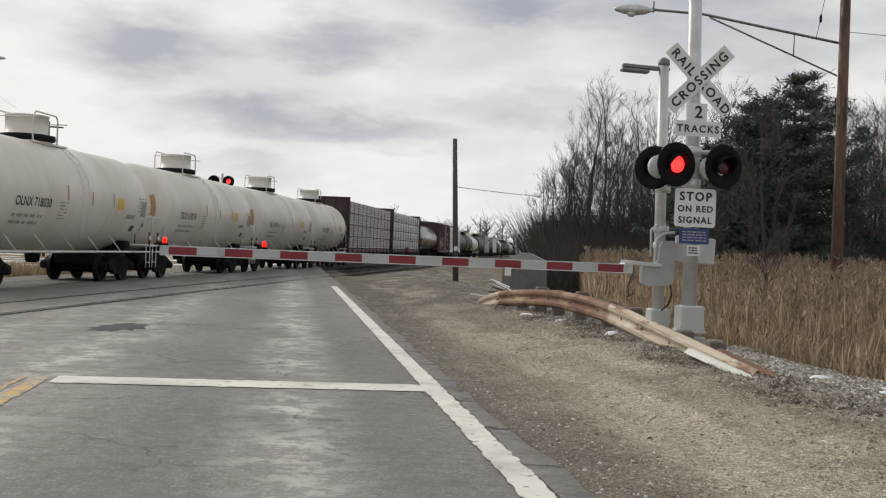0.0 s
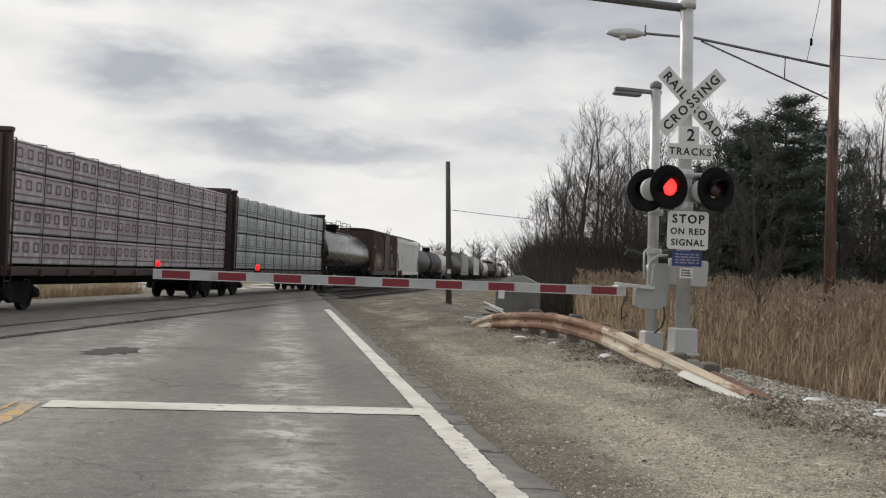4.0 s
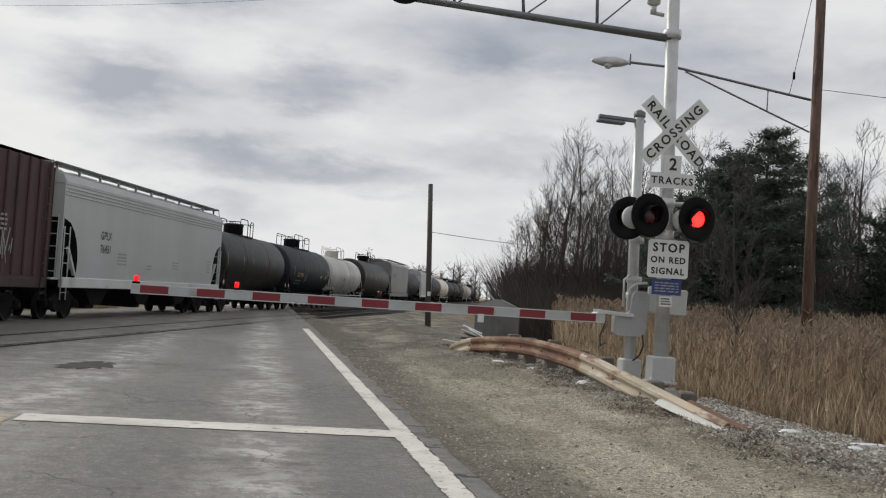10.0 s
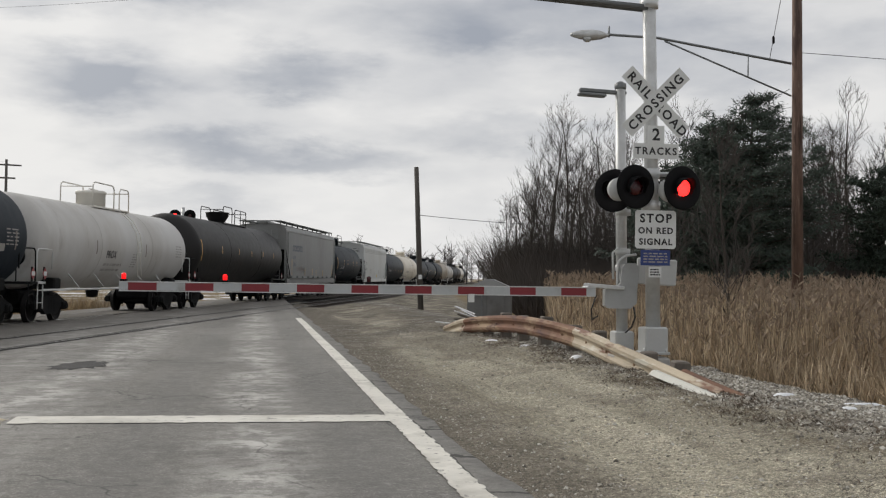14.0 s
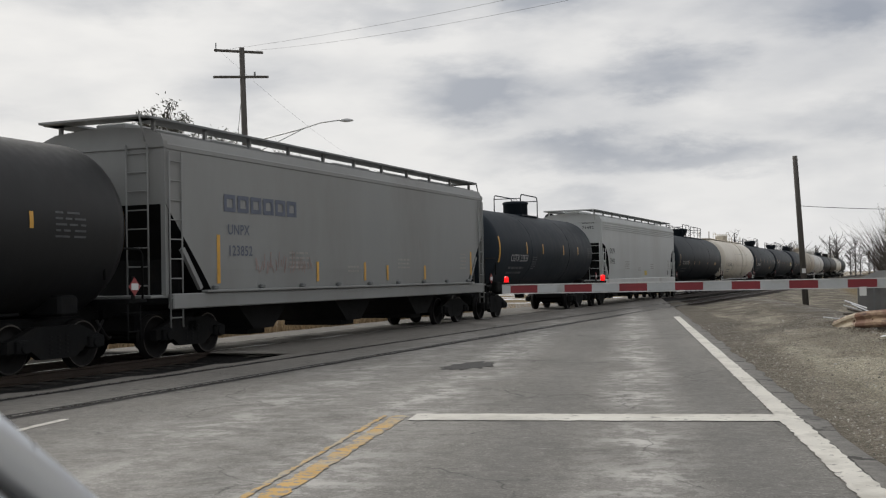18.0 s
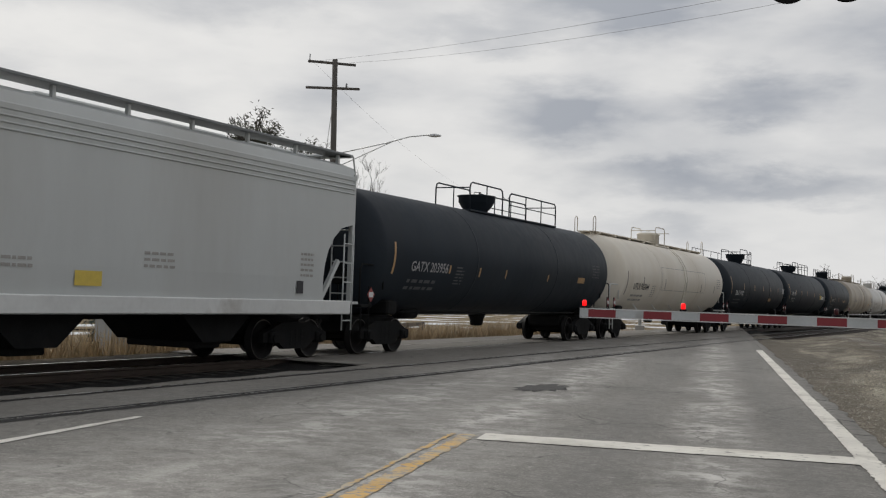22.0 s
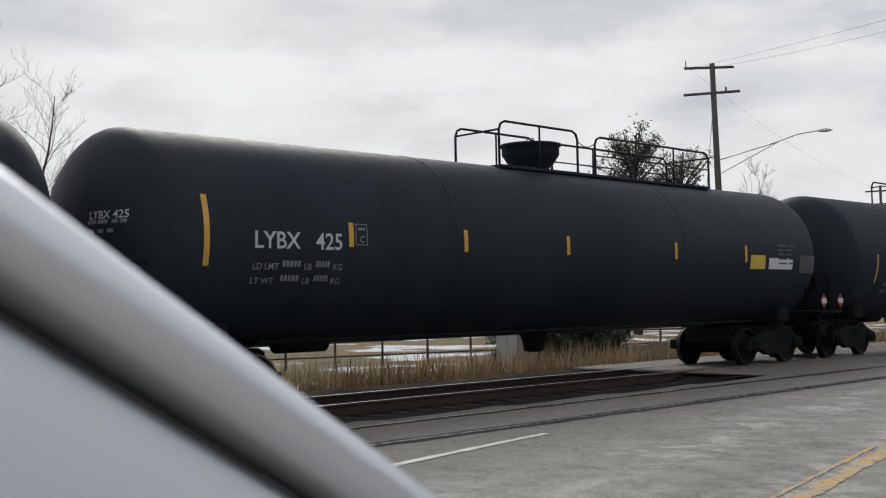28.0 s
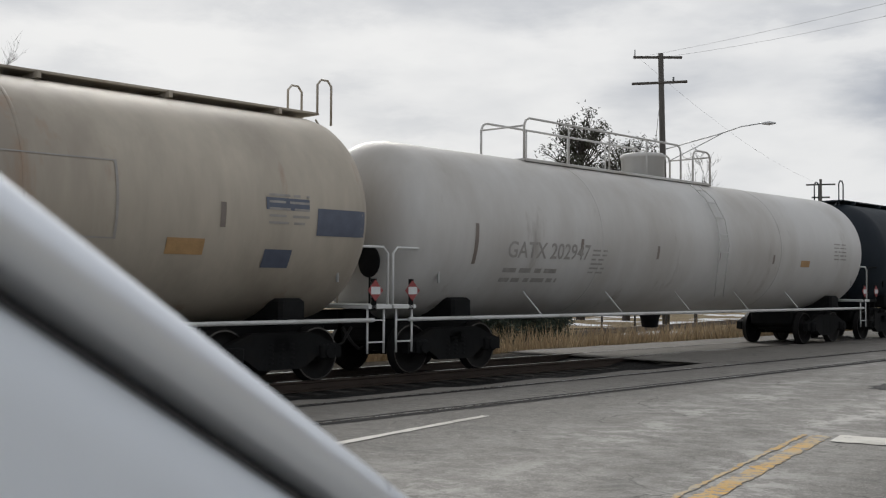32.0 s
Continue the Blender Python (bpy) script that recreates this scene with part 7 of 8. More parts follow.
def build_guardrail():
    rail = thing("guardrail", pose(0, 0, 0), "bent rusty guardrail with peeling cream paint on short timber posts", "guardrail")
    pts = [Vector(p) for p in ((0.95, 27.2, 0.10), (1.35, 25.9, 0.33), (1.90, 23.9, 0.47), (2.35, 21.6, 0.53), (2.87, 18.76, 0.46), (3.12, 16.6, 0.33), (3.36, 14.6, 0.19), (3.58, 13.0, 0.06), (3.80, 11.4, -0.06))]

    def at(k):
        k = max(0.0, min(len(pts) - 1.0, k))
        i = min(int(k), len(pts) - 2)
        f = k - i
        a, b = pts[max(i - 1, 0)], pts[min(i + 2, len(pts) - 1)]
        p, q = pts[i], pts[i + 1]
        return 0.5 * (2 * p + (q - a) * f + (2 * a - 5 * p + 4 * q - b) * f * f + (3 * p - a - 3 * q + b) * f ** 3)

    # W profile: depth towards the road, height
    prof = [(0.0, -0.155), (0.03, -0.15), (0.075, -0.11), (0.078, -0.065), (0.05, -0.03), (0.038, 0.0), (0.05, 0.03), (0.078, 0.065), (0.075, 0.11), (0.03, 0.15), (0.0, 0.155)]
    prof = [(d, h * 1.14) for d, h in prof]
    prof2 = [(d - 0.012, h) for d, h in reversed(prof)]
    loop = prof + prof2

    def beam(k0, k1, mat, label, drop=0.0, push=0.0, tilt=0.0, n=24):
        g = Geo()
        p, fs = [], []
        m = len(loop)
        for i in range(n + 1):
            k = k0 + (k1 - k0) * i / n
            c = at(k)
            t = (at(k + 0.05) - at(k - 0.05)).normalized()
            side = Vector((-t.y, t.x, 0)).normalized()
            if side.x > 0:
                side = -side
            for d, h in loop:
                lean = tilt
                p.append(c + side * (d + push + h * lean) + Vector((0, 0, h + drop)))
        for i in range(n):
            for j in range(m):
                q = (j + 1) % m
                fs.append((i * m + j, i * m + q, (i + 1) * m + q, (i + 1) * m + j))
        fs += [tuple(range(m)), tuple(range(n * m, n * m + m))]
        g.add(p, fs)
        return part("beam", g, mat, rail, label)

    beam(0.0, 1.1, M_CREAM_BEAM, "cream painted flared beam end")
    beam(1.05, 4.05, M_RUST_BEAM, "rust brown guardrail beam", push=0.004)
    beam(4.0, 7.2, M_CREAM_BEAM, "peeling cream guardrail beam", push=0.012)
    beam(6.3, 8.0, M_RUST_BEAM, "rusted beam end sinking into the gravel", push=-0.06, tilt=-0.25)
    # loose white piece lying at its foot
    g = Geo()
    g.prism([(-0.09, 0.0), (-0.06, 0.07), (0.0, 0.09), (0.06, 0.07), (0.09, 0.0), (0.0, 0.03)], "y", -1.5, 1.5)
    piece = part("beam_end", g, M_WHITE_BEAM, rail, "chalky white beam piece")
    piece.matrix_basis = pose(3.36, 12.75, 0.13, 3.5, 20, 8)
    for k in (1.0, 1.55, 2.1, 2.65, 3.2, 3.75, 4.3, 4.85, 5.5, 6.1):
        c = at(k)
        t = (at(k + 0.05) - at(k - 0.05)).normalized()
        side = Vector((-t.y, t.x, 0)).normalized()
        side = side if side.x > 0 else -side
        z0 = ground_z(c.x, c.y) - 0.3
        top = c.z + 0.17 + random.uniform(-0.04, 0.08)
        b = c + side * 0.16
        yaw = math.degrees(math.atan2(t.y, t.x))
        part("post", Geo().box((b.x, b.y, (z0 + top) / 2), (0.20, 0.22, top - z0), (random.uniform(-5, 5), random.uniform(-4, 4), yaw), 0.02), M_POST, rail)
        part("bolt", Geo().tube(c - side * 0.04 + Vector((0, 0, 0.0)), c - side * 0.07 + Vector((0, 0, 0.0)), 0.022, n=8), M_RUST_BEAM, rail)


def build_poles():
    # roadside pole with a bracketed street lamp
    p = thing("street_lamp_pole", pose(8.55, 24.5, -0.35), "tall weathered wooden pole with a long street lamp bracket", "utility pole")
    part("pole", Geo().tube((0.08, 0, 0), (0.0, 0, 10.9), 0.13, 0.10, n=16), M_POLE, p)
    part("crossarm", Geo().box((0.05, 0, 10.15), (1.9, 0.10, 0.12), (0, 1, 8), 0.015), M_POLE_DARK, p)
    for x in (-0.8, -0.45, 0.5, 0.85):
        part("insulator", Geo().lathe([(0.03, 10.2), (0.06, 10.25), (0.04, 10.3), (0.055, 10.34), (0.02, 10.38)], pose(x, 0, 0), 10), M_GREY_PAINT, p)
    part("lamp_arm", Geo().pipe([(-0.1, 0, 6.65), (-1.5, -0.22, 6.83), (-3.2, -0.5, 7.05), (-4.5, -0.72, 7.06)], 0.028), M_DARK_TRUSS, p)
    part("lamp_arm_brace", Geo().tube((-0.1, 0, 5.93), (-3.05, -0.48, 6.99), 0.02, n=6), M_DARK_TRUSS, p)
    part("lamp_arm_post", Geo().tube((-1.12, -0.17, 6.28), (-1.12, -0.17, 6.77), 0.014, n=6), M_DARK_TRUSS, p)
    g = Geo()
    g.lathe([(0.03, -0.42), (0.05, -0.38), (0.10, -0.20), (0.12, 0.05), (0.09, 0.24), (0.05, 0.34), (0.03, 0.40)], Matrix.Translation((-4.72, -0.75, 7.03)) @ Euler((0, radians(90), 0)).to_matrix().to_4x4(), 16)
    part("lamp_head", g, M_GALV, p, "grey cobra lamp head")
    part("lamp_glass", Geo().lathe([(0.10, 6.96), (0.09, 6.91), (0.05, 6.88), (0.02, 6.875)], pose(-4.78, -0.76, 0), 14), M_GREY_PAINT, p)
    part("photocell", Geo().tube((-4.3, -0.69, 7.0), (-4.3, -0.69, 7.24), 0.02, n=6), M_DARK_TRUSS, p)
    part("guy_wire", Geo().tube((0, 0, 10.0), (-0.62, -0.1, 6.72), 0.007, n=5), M_WIRE, p)
    part("guy_wire", Geo().tube((-0.1, 0.1, 6.1), (-4.5, 5.0, 3.4), 0.006, n=5), M_WIRE, p)
    part("guy_insulator", Geo().lathe([(0.012, -0.09), (0.03, -0.06), (0.03, 0.06), (0.012, 0.09)], pose(-0.53, -0.08, 7.15), 10), M_SIGNAL_BLACK, p)
    # cut-off pole by the tracks
    p = thing("signal_line_pole", pose(0.5, 46.0, -0.25), "bare cut-off grey wooden pole beside the tracks", "utility pole")
    part("pole", Geo().tube((0.06, 0, 0), (-0.22, 0, 6.22), 0.125, 0.095, n=14), M_POLE_DARK, p)
    part("tag", Geo().box((0.0, -0.13, 1.7), (0.14, 0.02, 0.18)), M_SIGN_WHITE, p)
    # large pole beyond the train with two crossarms and a street lamp
    p = thing("utility_pole", pose(-25.1, 48.9, -0.9), "dark wooden utility pole with two crossarms and a street lamp", "utility pole")
    part("pole", Geo().tube((0.15, 0, 0), (-0.15, 0, 13.75), 0.19, 0.13, n=14), M_POLE_DARK, p)
    for z, w, dx in ((13.55, 2.35, -0.1), (12.30, 2.65, 0.0)):
        arm = part("crossarm", Geo().box((dx - 0.15, -0.12, z), (w, 0.10, 0.12), (0, 2 if z > 13 else -1, 28), 0.015), M_POLE_DARK, p)
        for k in (() if z > 13 else (0.25,)):
            x = dx - 0.15 + k * w * 0.88
            y = -0.12 + k * w * 0.47
            part("insulator", Geo().lathe([(0.03, z + 0.06), (0.06, z + 0.12), (0.04, z + 0.18), (0.055, z + 0.24), (0.02, z + 0.28)], pose(x, y, 0), 8), M_DARK_TRUSS, arm)
    part("arm_spike", Geo().tube((-1.2, -0.65, 13.5), (-1.2, -0.65, 13.95), 0.03, n=6), M_DARK_TRUSS, p)
    part("lamp_arm", Geo().pipe([(0, 0, 9.05), (2.3, 1.1, 9.72), (3.3, 1.58, 10.08), (4.1, 1.95, 10.2)], 0.028), M_GALV, p)
    part("lamp_arm_brace", Geo().tube((0, 0, 8.35), (2.55, 1.22, 9.80), 0.024, n=6), M_GALV, p)
    part("lamp_head", Geo().lathe([(0.03, -0.36), (0.07, -0.2), (0.10, 0.05), (0.05, 0.3), (0.03, 0.36)], Matrix.Translation((4.4, 2.1, 10.2)) @ Euler((0, radians(90), radians(25))).to_matrix().to_4x4(), 12), M_GALV, p)
    part("guy_wire", Geo().tube((-0.1, 0, 12.2), (-0.75, -0.4, 5.0), 0.012, n=5), M_WIRE, p)
    p = thing("distant_utility_pole", pose(-37.0, 103.6, -0.9), "distant utility pole with one crossarm", "utility pole")
    part("pole", Geo().tube((0, 0, 0), (0, 0, 12.6), 0.16, 0.12, n=10), M_POLE_DARK, p)
    part("crossarm", Geo().box((0, 0, 12.1), (2.6, 0.1, 0.14), (0, 0, 20)), M_POLE_DARK, p)
    part("crossarm", Geo().box((0, 0, 10.9), (1.6, 0.1, 0.14), (0, 0, 20)), M_POLE_DARK, p)
    def cable(name, a, b, sag, r=0.02):
        a, b = Vector(a), Vector(b)
        pts = [a.lerp(b, i / 14) - Vector((0, 0, sag * 4 * (i / 14) * (1 - i / 14))) for i in range(15)]
        tagged(new(name, Geo().pipe(pts, r, 4).mesh(name, M_WIRE)), "thin black overhead cable", "overhead cable", "overhead cables")

    cable("overhead_cable", (-26.2, 48.4, 12.7), (9.2, 24.5, 9.95), 0.5, 0.005)
    cable("overhead_cable", (-26.2, 48.4, 12.7), (-37.0, 103.6, 11.3), 0.8, 0.004)
    cable("overhead_cable", (-24.6, 49.1, 12.7), (9.9, 24.5, 9.9), 0.7, 0.005)
    cable("overhead_cable", (8.6, 24.5, 6.55), (40.0, 30.0, 7.2), 0.3, 0.008)
    cable("overhead_cable", (9.3, 24.5, 9.9), (24.0, 12.0, 9.2), 0.3, 0.008)
    cable("overhead_cable", (0.35, 46.0, 4.0), (13.0, 52.0, 4.1), 0.25, 0.014)


def build_cabinets():
    p = thing("signal_bungalow", pose(3.3, 44.8, -0.55, 0, 0, -6), "grey metal railroad signal bungalow with a shallow roof", "equipment hut")
    part("body", Geo().box((0, 0, 0.75), (1.75, 1.6, 1.5), bevel=0.02), M_HUT, p)
    part("roof", Geo().prism([(-1.0, 1.5), (1.0, 1.5), (0.95, 1.6), (0.15, 1.95), (-0.15, 1.95), (-0.95, 1.6)], "y", -0.95, 0.95), M_CABINET, p)
    part("door", Geo().box((0.25, -0.82, 0.72), (0.7, 0.04, 1.3), bevel=0.01), M_HUT, p)
    part("seam", Geo().box((-0.3, -0.81, 0.72), (0.05, 0.03, 1.4)), M_DARK_TRUSS, p)
    p = thing("equipment_cabinet", pose(-18.3, 23.9, -0.75, 0, 0, -14), "pale grey metal equipment cabinet beyond the tracks", "cabinet")
    part("body", Geo().box((0, 0, 0.95), (0.92, 0.7, 1.7), bevel=0.02), M_CABINET, p)
    part("top", Geo().box((0, 0, 1.82), (1.0, 0.78, 0.06), bevel=0.01), M_GREY_PAINT, p)
    part("plinth", Geo().box((0, 0, 0.05), (1.0, 0.8, 0.14), bevel=0.01), M_CONCRETE, p)
    part("door", Geo().box((-0.21, -0.36, 0.95), (0.44, 0.02, 1.55), bevel=0.005), M_CABINET, p)
    part("door", Geo().box((0.24, -0.36, 0.95), (0.44, 0.02, 1.55), bevel=0.005), M_CABINET, p)
    for z in (0.35, 0.28):
        part("latch", Geo().box((0.25, -0.385, z), (0.06, 0.03, 0.05), bevel=0.008), M_SIGN_WHITE, p)
    # fallen white panels
    for k, (x, y, z, a, b, c, l) in enumerate(((1.62, 33.0, 0.22, 8, 18, 15, 0.5), (1.66, 32.2, 0.34, 12, 20, -14, 0.62), (1.78, 32.0, 0.24, 5, 24, -20, 0.55), (1.05, 30.5, 0.04, 4, 6, 10, 0.55), (1.72, 32.5, 0.12, 15, 16, -18, 0.5))):
        ob = thing("discarded_panel", pose(x, y, ground_z(x, y) + 0.02 + z, a, b, c), "white discarded sheet metal panel lying by the shoulder", "debris", "discarded panels", Geo().box((0, 0, 0), (l, 0.10, 0.022), bevel=0.006), M_DEBRIS)
    for k in range(3):
        x, y = 1.66 + 0.06 * k, 32.6 - 0.2 * k
        thing("debris_plank", pose(x, y, ground_z(x, y) + 0.05, 4, 14 * k, -18), "dark plank under the white panels", "debris", "discarded panels", Geo().box((0, 0, 0.04 + 0.08 * k), (0.6, 0.14, 0.05), bevel=0.01), M_POST)


def build_fence():
    f = thing("pipe_fence", pose(0, 0, 0), "dark steel pipe fence beyond the railway", "fence")
    a, b = Vector((-36, 14, 0)), Vector((-24.5, 48, 0))
    n = 18
    tops = []
    for i in range(n + 1):
        p = a.lerp(b, i / n)
        z = ground_z(p.x, p.y)
        tops.append((p.x, p.y, z))
        part("post", Geo().tube((p.x, p.y, z - 0.1), (p.x, p.y, z + 1.15), 0.045, n=8), M_FENCE, f)
    for i in range(n):
        for h in (0.45, 1.05):
            p, q = tops[i], tops[i + 1]
            part("rail", Geo().tube((p[0], p[1], p[2] + h), (q[0], q[1], q[2] + h), 0.035, n=6), M_FENCE, f)
    f = thing("low_guard_fence", pose(0, 0, 0), "low brown post and rail barrier beyond the tracks", "fence")
    a, b = Vector((-20.5, 33, 0)), Vector((-23.0, 56, 0))
    last = None
    for i in range(9):
        p = a.lerp(b, i / 8)
        z = ground_z(p.x, p.y)
        part("post", Geo().box((p.x, p.y, z + 0.35), (0.18, 0.18, 0.9), (0, 0, i * 7), 0.02), M_POST, f)
        if last:
            d = Vector((p.x, p.y, z + 0.68)) - last
            part("rail", Geo().box(last + d / 2, (0.06, d.length, 0.22), (0, 0, math.degrees(math.atan2(-d.x, d.y))), 0.02), M_POST, f)
        last = Vector((p.x, p.y, z + 0.68))
    for k in range(2):
        ob = thing("marker_stake", pose(-20.0 + 0.4 * k, 29.5 + 0.5 * k, -0.9), "thin yellow marker stake in the grass", "marker stake", "marker stakes", Geo().tube((0, 0, 0), (0.12, 0, 1.1), 0.02, n=6), M_YELLOW_LINE)


def build_houses():
    for x, y, w, d, h, yaw, lab in ((-95, 60, 14, 9, 3.0, 20, "pale sided house beyond the snowy field"), (-120, 95, 16, 9, 3.2, 10, "pale ranch house in the distance"), (-70, 95, 10, 8, 2.8, 35, "distant pale garage with a grey roof")):
        z = ground_z(x, y) - 0.1
        hs = thing("house", pose(x, y, z, 0, 0, yaw), lab, "house")
        part("wall", Geo().box((0, 0, h / 2), (w, d, h)), M_HOUSE, hs)
        part("roof", Geo().prism([(-d / 2 - 0.5, h), (d / 2 + 0.5, h), (0, h + 2.4)], "x", -w / 2 - 0.4, w / 2 + 0.4), M_ROOF, hs)
        for k in (-0.3, 0.1, 0.35):
            win = part("window", Geo().box((k * w, -d / 2 - 0.03, h * 0.55), (1.3, 0.08, 1.1)), M_SIGNAL_BLACK, hs)
        part("door", Geo().box((-0.1 * w, -d / 2 - 0.03, 1.05), (1.0, 0.08, 2.1)), M_DARK_FRAME, hs)


# ---- vegetation ----


def branch(g, a, d, length, r, depth, rng, gravity=0.02, spread=0.6, kids=3):
    """A bent, tapering limb and its twigs."""
    p, n = Vector(a), 3 if depth > 1 else 2
    d = Vector(d).normalized()
    for i in range(n):
        q = p + d * (length / n)
        r2 = r * (0.82 if depth else 0.6)
        g.tube(p, q, r, r2, n=5 if depth > 2 else 3, caps=False)
        if depth:
            for _ in range(kids if i else max(1, kids - 2)):
                side = Vector((rng.gauss(0, 1), rng.gauss(0, 1), rng.gauss(0.25, 0.6))).normalized()
                nd = (d * (1 - spread) + side * spread + Vector((0, 0, 0.25))).normalized()
                branch(g, p.lerp(q, rng.uniform(0.2, 1)), nd, length * rng.uniform(0.45, 0.68), max(r2 * 0.5, 0.008), depth - 1, rng, gravity, spread, kids)
        p, r = q, r2
        d = (d + Vector((rng.gauss(0, 0.13), rng.gauss(0, 0.13), rng.gauss(0.04, 0.06)))).normalized()
    return p


def bare_tree(h, seed, upright=0.75, fork=False):
    rng = random.Random(seed)
    t = new("bare_tree")
    trunk, crown = Geo(), Geo()
    p, r = Vector((0, 0, -0.3)), h * 0.013
    d = Vector((rng.gauss(0, 0.03), rng.gauss(0, 0.03), 1)).normalized()
    n = 9
    for i in range(n):
        q = p + d * ((h + 0.3) / n)
        r2 = r * (0.86 if i < n - 2 else 0.6)
        trunk.tube(p, q, r, r2, n=8, caps=False)
        if i > 1:
            for _ in range(3):
                a = rng.uniform(0, 2 * math.pi)
                nd = Vector((math.cos(a) * (1 - upright * 0.55), math.sin(a) * (1 - upright * 0.55), upright * rng.uniform(0.6, 1.1)))
                branch(crown, p.lerp(q, rng.random()), nd, h * rng.uniform(0.16, 0.27) * (1.15 - i / n * 0.65), r2 * 0.45, 2, rng, spread=0.5, kids=3)
        p, r = q, r2
        d = (d + Vector((rng.gauss(0, 0.05), rng.gauss(0, 0.05), 0.05))).normalized()
    part("trunk", trunk, M_BARK, t)
    part("crown", crown, M_TWIG, t)
    return t


def needle_spray(p, f, q, rng, n, reach, size):
    """A tuft of needles about q."""
    for _ in range(n):
        c = q + Vector((rng.gauss(0, reach), rng.gauss(0, reach), rng.gauss(0, reach * 0.55)))
        u = Vector((rng.gauss(0, 1), rng.gauss(0, 1), rng.gauss(0.5, 0.7))).normalized()
        w = u.orthogonal().normalized() * rng.uniform(0.016, 0.034) * size
        b = len(p)
        p += [c - w, c + w, c + u * rng.uniform(0.14, 0.28) * size]
        f.append((b, b + 1, b + 2))


def pine_tree(h, seed, width=0.26, start=0.1):
    """Whorls of long upswept limbs with flat sprays of needles towards their ends."""
    rng = random.Random(seed)
    t = new("pine_tree")
    trunk, limbs, p, f = Geo(), Geo(), [], []
    trunk.tube((0, 0, -0.3), (0.1, 0, h * 0.97), h * 0.02, 0.03, n=8)
    levels = max(6, int(h * 2.2))
    for i in range(levels):
        k = start + (1 - start) * (i + rng.uniform(-0.2, 0.2)) / levels
        z = h * k
        reach = h * width * min(1.0, (1.02 - k) * 2.3) ** 0.75 * (1.0 if k > 0.3 else 0.8 + 0.6 * k)
        turn = rng.uniform(0, 6.28)
        for m in range(6 if k < 0.85 else 4):
            a = turn + m * 6.28 / 6 + rng.uniform(-0.4, 0.4)
            rr = max(0.25, reach * rng.uniform(0.55, 1.12))
            lift = rr * rng.uniform(0.12, 0.32) * (0.7 + k * 0.9)
            root = Vector((0.05, 0, z))
            bend_at = root + Vector((math.cos(a) * rr * 0.6, math.sin(a) * rr * 0.6, lift * 0.35))
            e = root + Vector((math.cos(a) * rr, math.sin(a) * rr, lift))
            limbs.tube(root, bend_at, 0.028 * h / 9, 0.018 * h / 9, n=3, caps=False)
            limbs.tube(bend_at, e, 0.018 * h / 9, 0.006, n=3, caps=False)
            for _ in range(int(4 + rr * 5)):
                d = rng.uniform(0.3, 1.05)
                q = root.lerp(bend_at, d / 0.6) if d < 0.6 else bend_at.lerp(e, (d - 0.6) / 0.4)
                side = Vector((-math.sin(a), math.cos(a), 0)) * rng.gauss(0, 0.16 + 0.16 * rr * (1.1 - abs(d - 0.75)))
                tip = q + side + Vector((0, 0, rng.uniform(0.0, 0.12)))
                limbs.tube(q, tip, 0.010, 0.005, n=3, caps=False)
                needle_spray(p, f, tip, rng, 26, 0.14, 1.1)
    for _ in range(14):
        needle_spray(p, f, Vector((0.1, 0, h * rng.uniform(0.94, 1.02))), rng, 12, 0.10, 1.0)
    part("trunk", trunk, M_BARK, t)
    part("branchwork", limbs, M_BARK, t)
    me = bpy.data.meshes.new("crown")
    me.from_pydata([tuple(c) for c in p], [], f)
    me.materials.append(M_NEEDLE)
    part("crown", me, None, t, "dark green needle clumps")
    return t


def leafy_tree(h, seed):
    rng = random.Random(seed)
    t = new("sparse_tree")
    trunk, limbs = Geo(), Geo()
    trunk.tube((0, 0, -0.3), (0, 0, h * 0.7), h * 0.022, h * 0.01, n=8)
    p, f = [], []
    trunk.tube((0, 0, h * 0.7), (h * 0.02, 0, h * 0.93), h * 0.01, h * 0.003, n=6)
    for i in range(46):
        a = rng.uniform(0, 2 * math.pi)
        root = Vector((0, 0, h * rng.uniform(0.55, 0.80)))
        steep = rng.uniform(0.7, 1.6)
        span = h * rng.uniform(0.08, 0.19) / math.hypot(1, steep * 0.6)
        tip = root + Vector((math.cos(a), math.sin(a), steep)) * span
        tip.z = min(tip.z, h)
        limbs.tube(root, tip, h * 0.004, h * 0.0015, n=4, caps=False)
        for _ in range(5):
            q = root.lerp(tip, rng.uniform(0.5, 1.05)) + Vector((rng.gauss(0, 0.28), rng.gauss(0, 0.28), rng.gauss(0.05, 0.22)))
            limbs.tube(root.lerp(tip, 0.5), q, 0.03, 0.012, n=3, caps=False)
            for _ in range(15):
                c = q + Vector((rng.gauss(0, 0.22), rng.gauss(0, 0.22), rng.gauss(0, 0.22)))
                u = Vector((rng.gauss(0, 1), rng.gauss(0, 1), rng.gauss(0.3, 0.8))).normalized()
                w = u.orthogonal().normalized() * rng.uniform(0.03, 0.06)
                b = len(p)
                p += [c - w, c + w, c + u * rng.uniform(0.18, 0.34)]
                f.append((b, b + 1, b + 2))
    part("trunk", trunk, M_BARK, t)
    part("branchwork", limbs, M_TWIG, t)
    me = bpy.data.meshes.new("crown")
    me.from_pydata([tuple(c) for c in p], [], f)
    me.materials.append(M_LEAF)
    part("crown", me, None, t)
    return t


def plant(tree, x, y, yaw, label, category, group, first):
    m = pose(x, y, ground_z(x, y), 0, 0, yaw)
    if first:
        tree.matrix_world = m
        return tagged(tree, label, category, group)
    return tagged(copy_thing(tree, m), label, category, group)


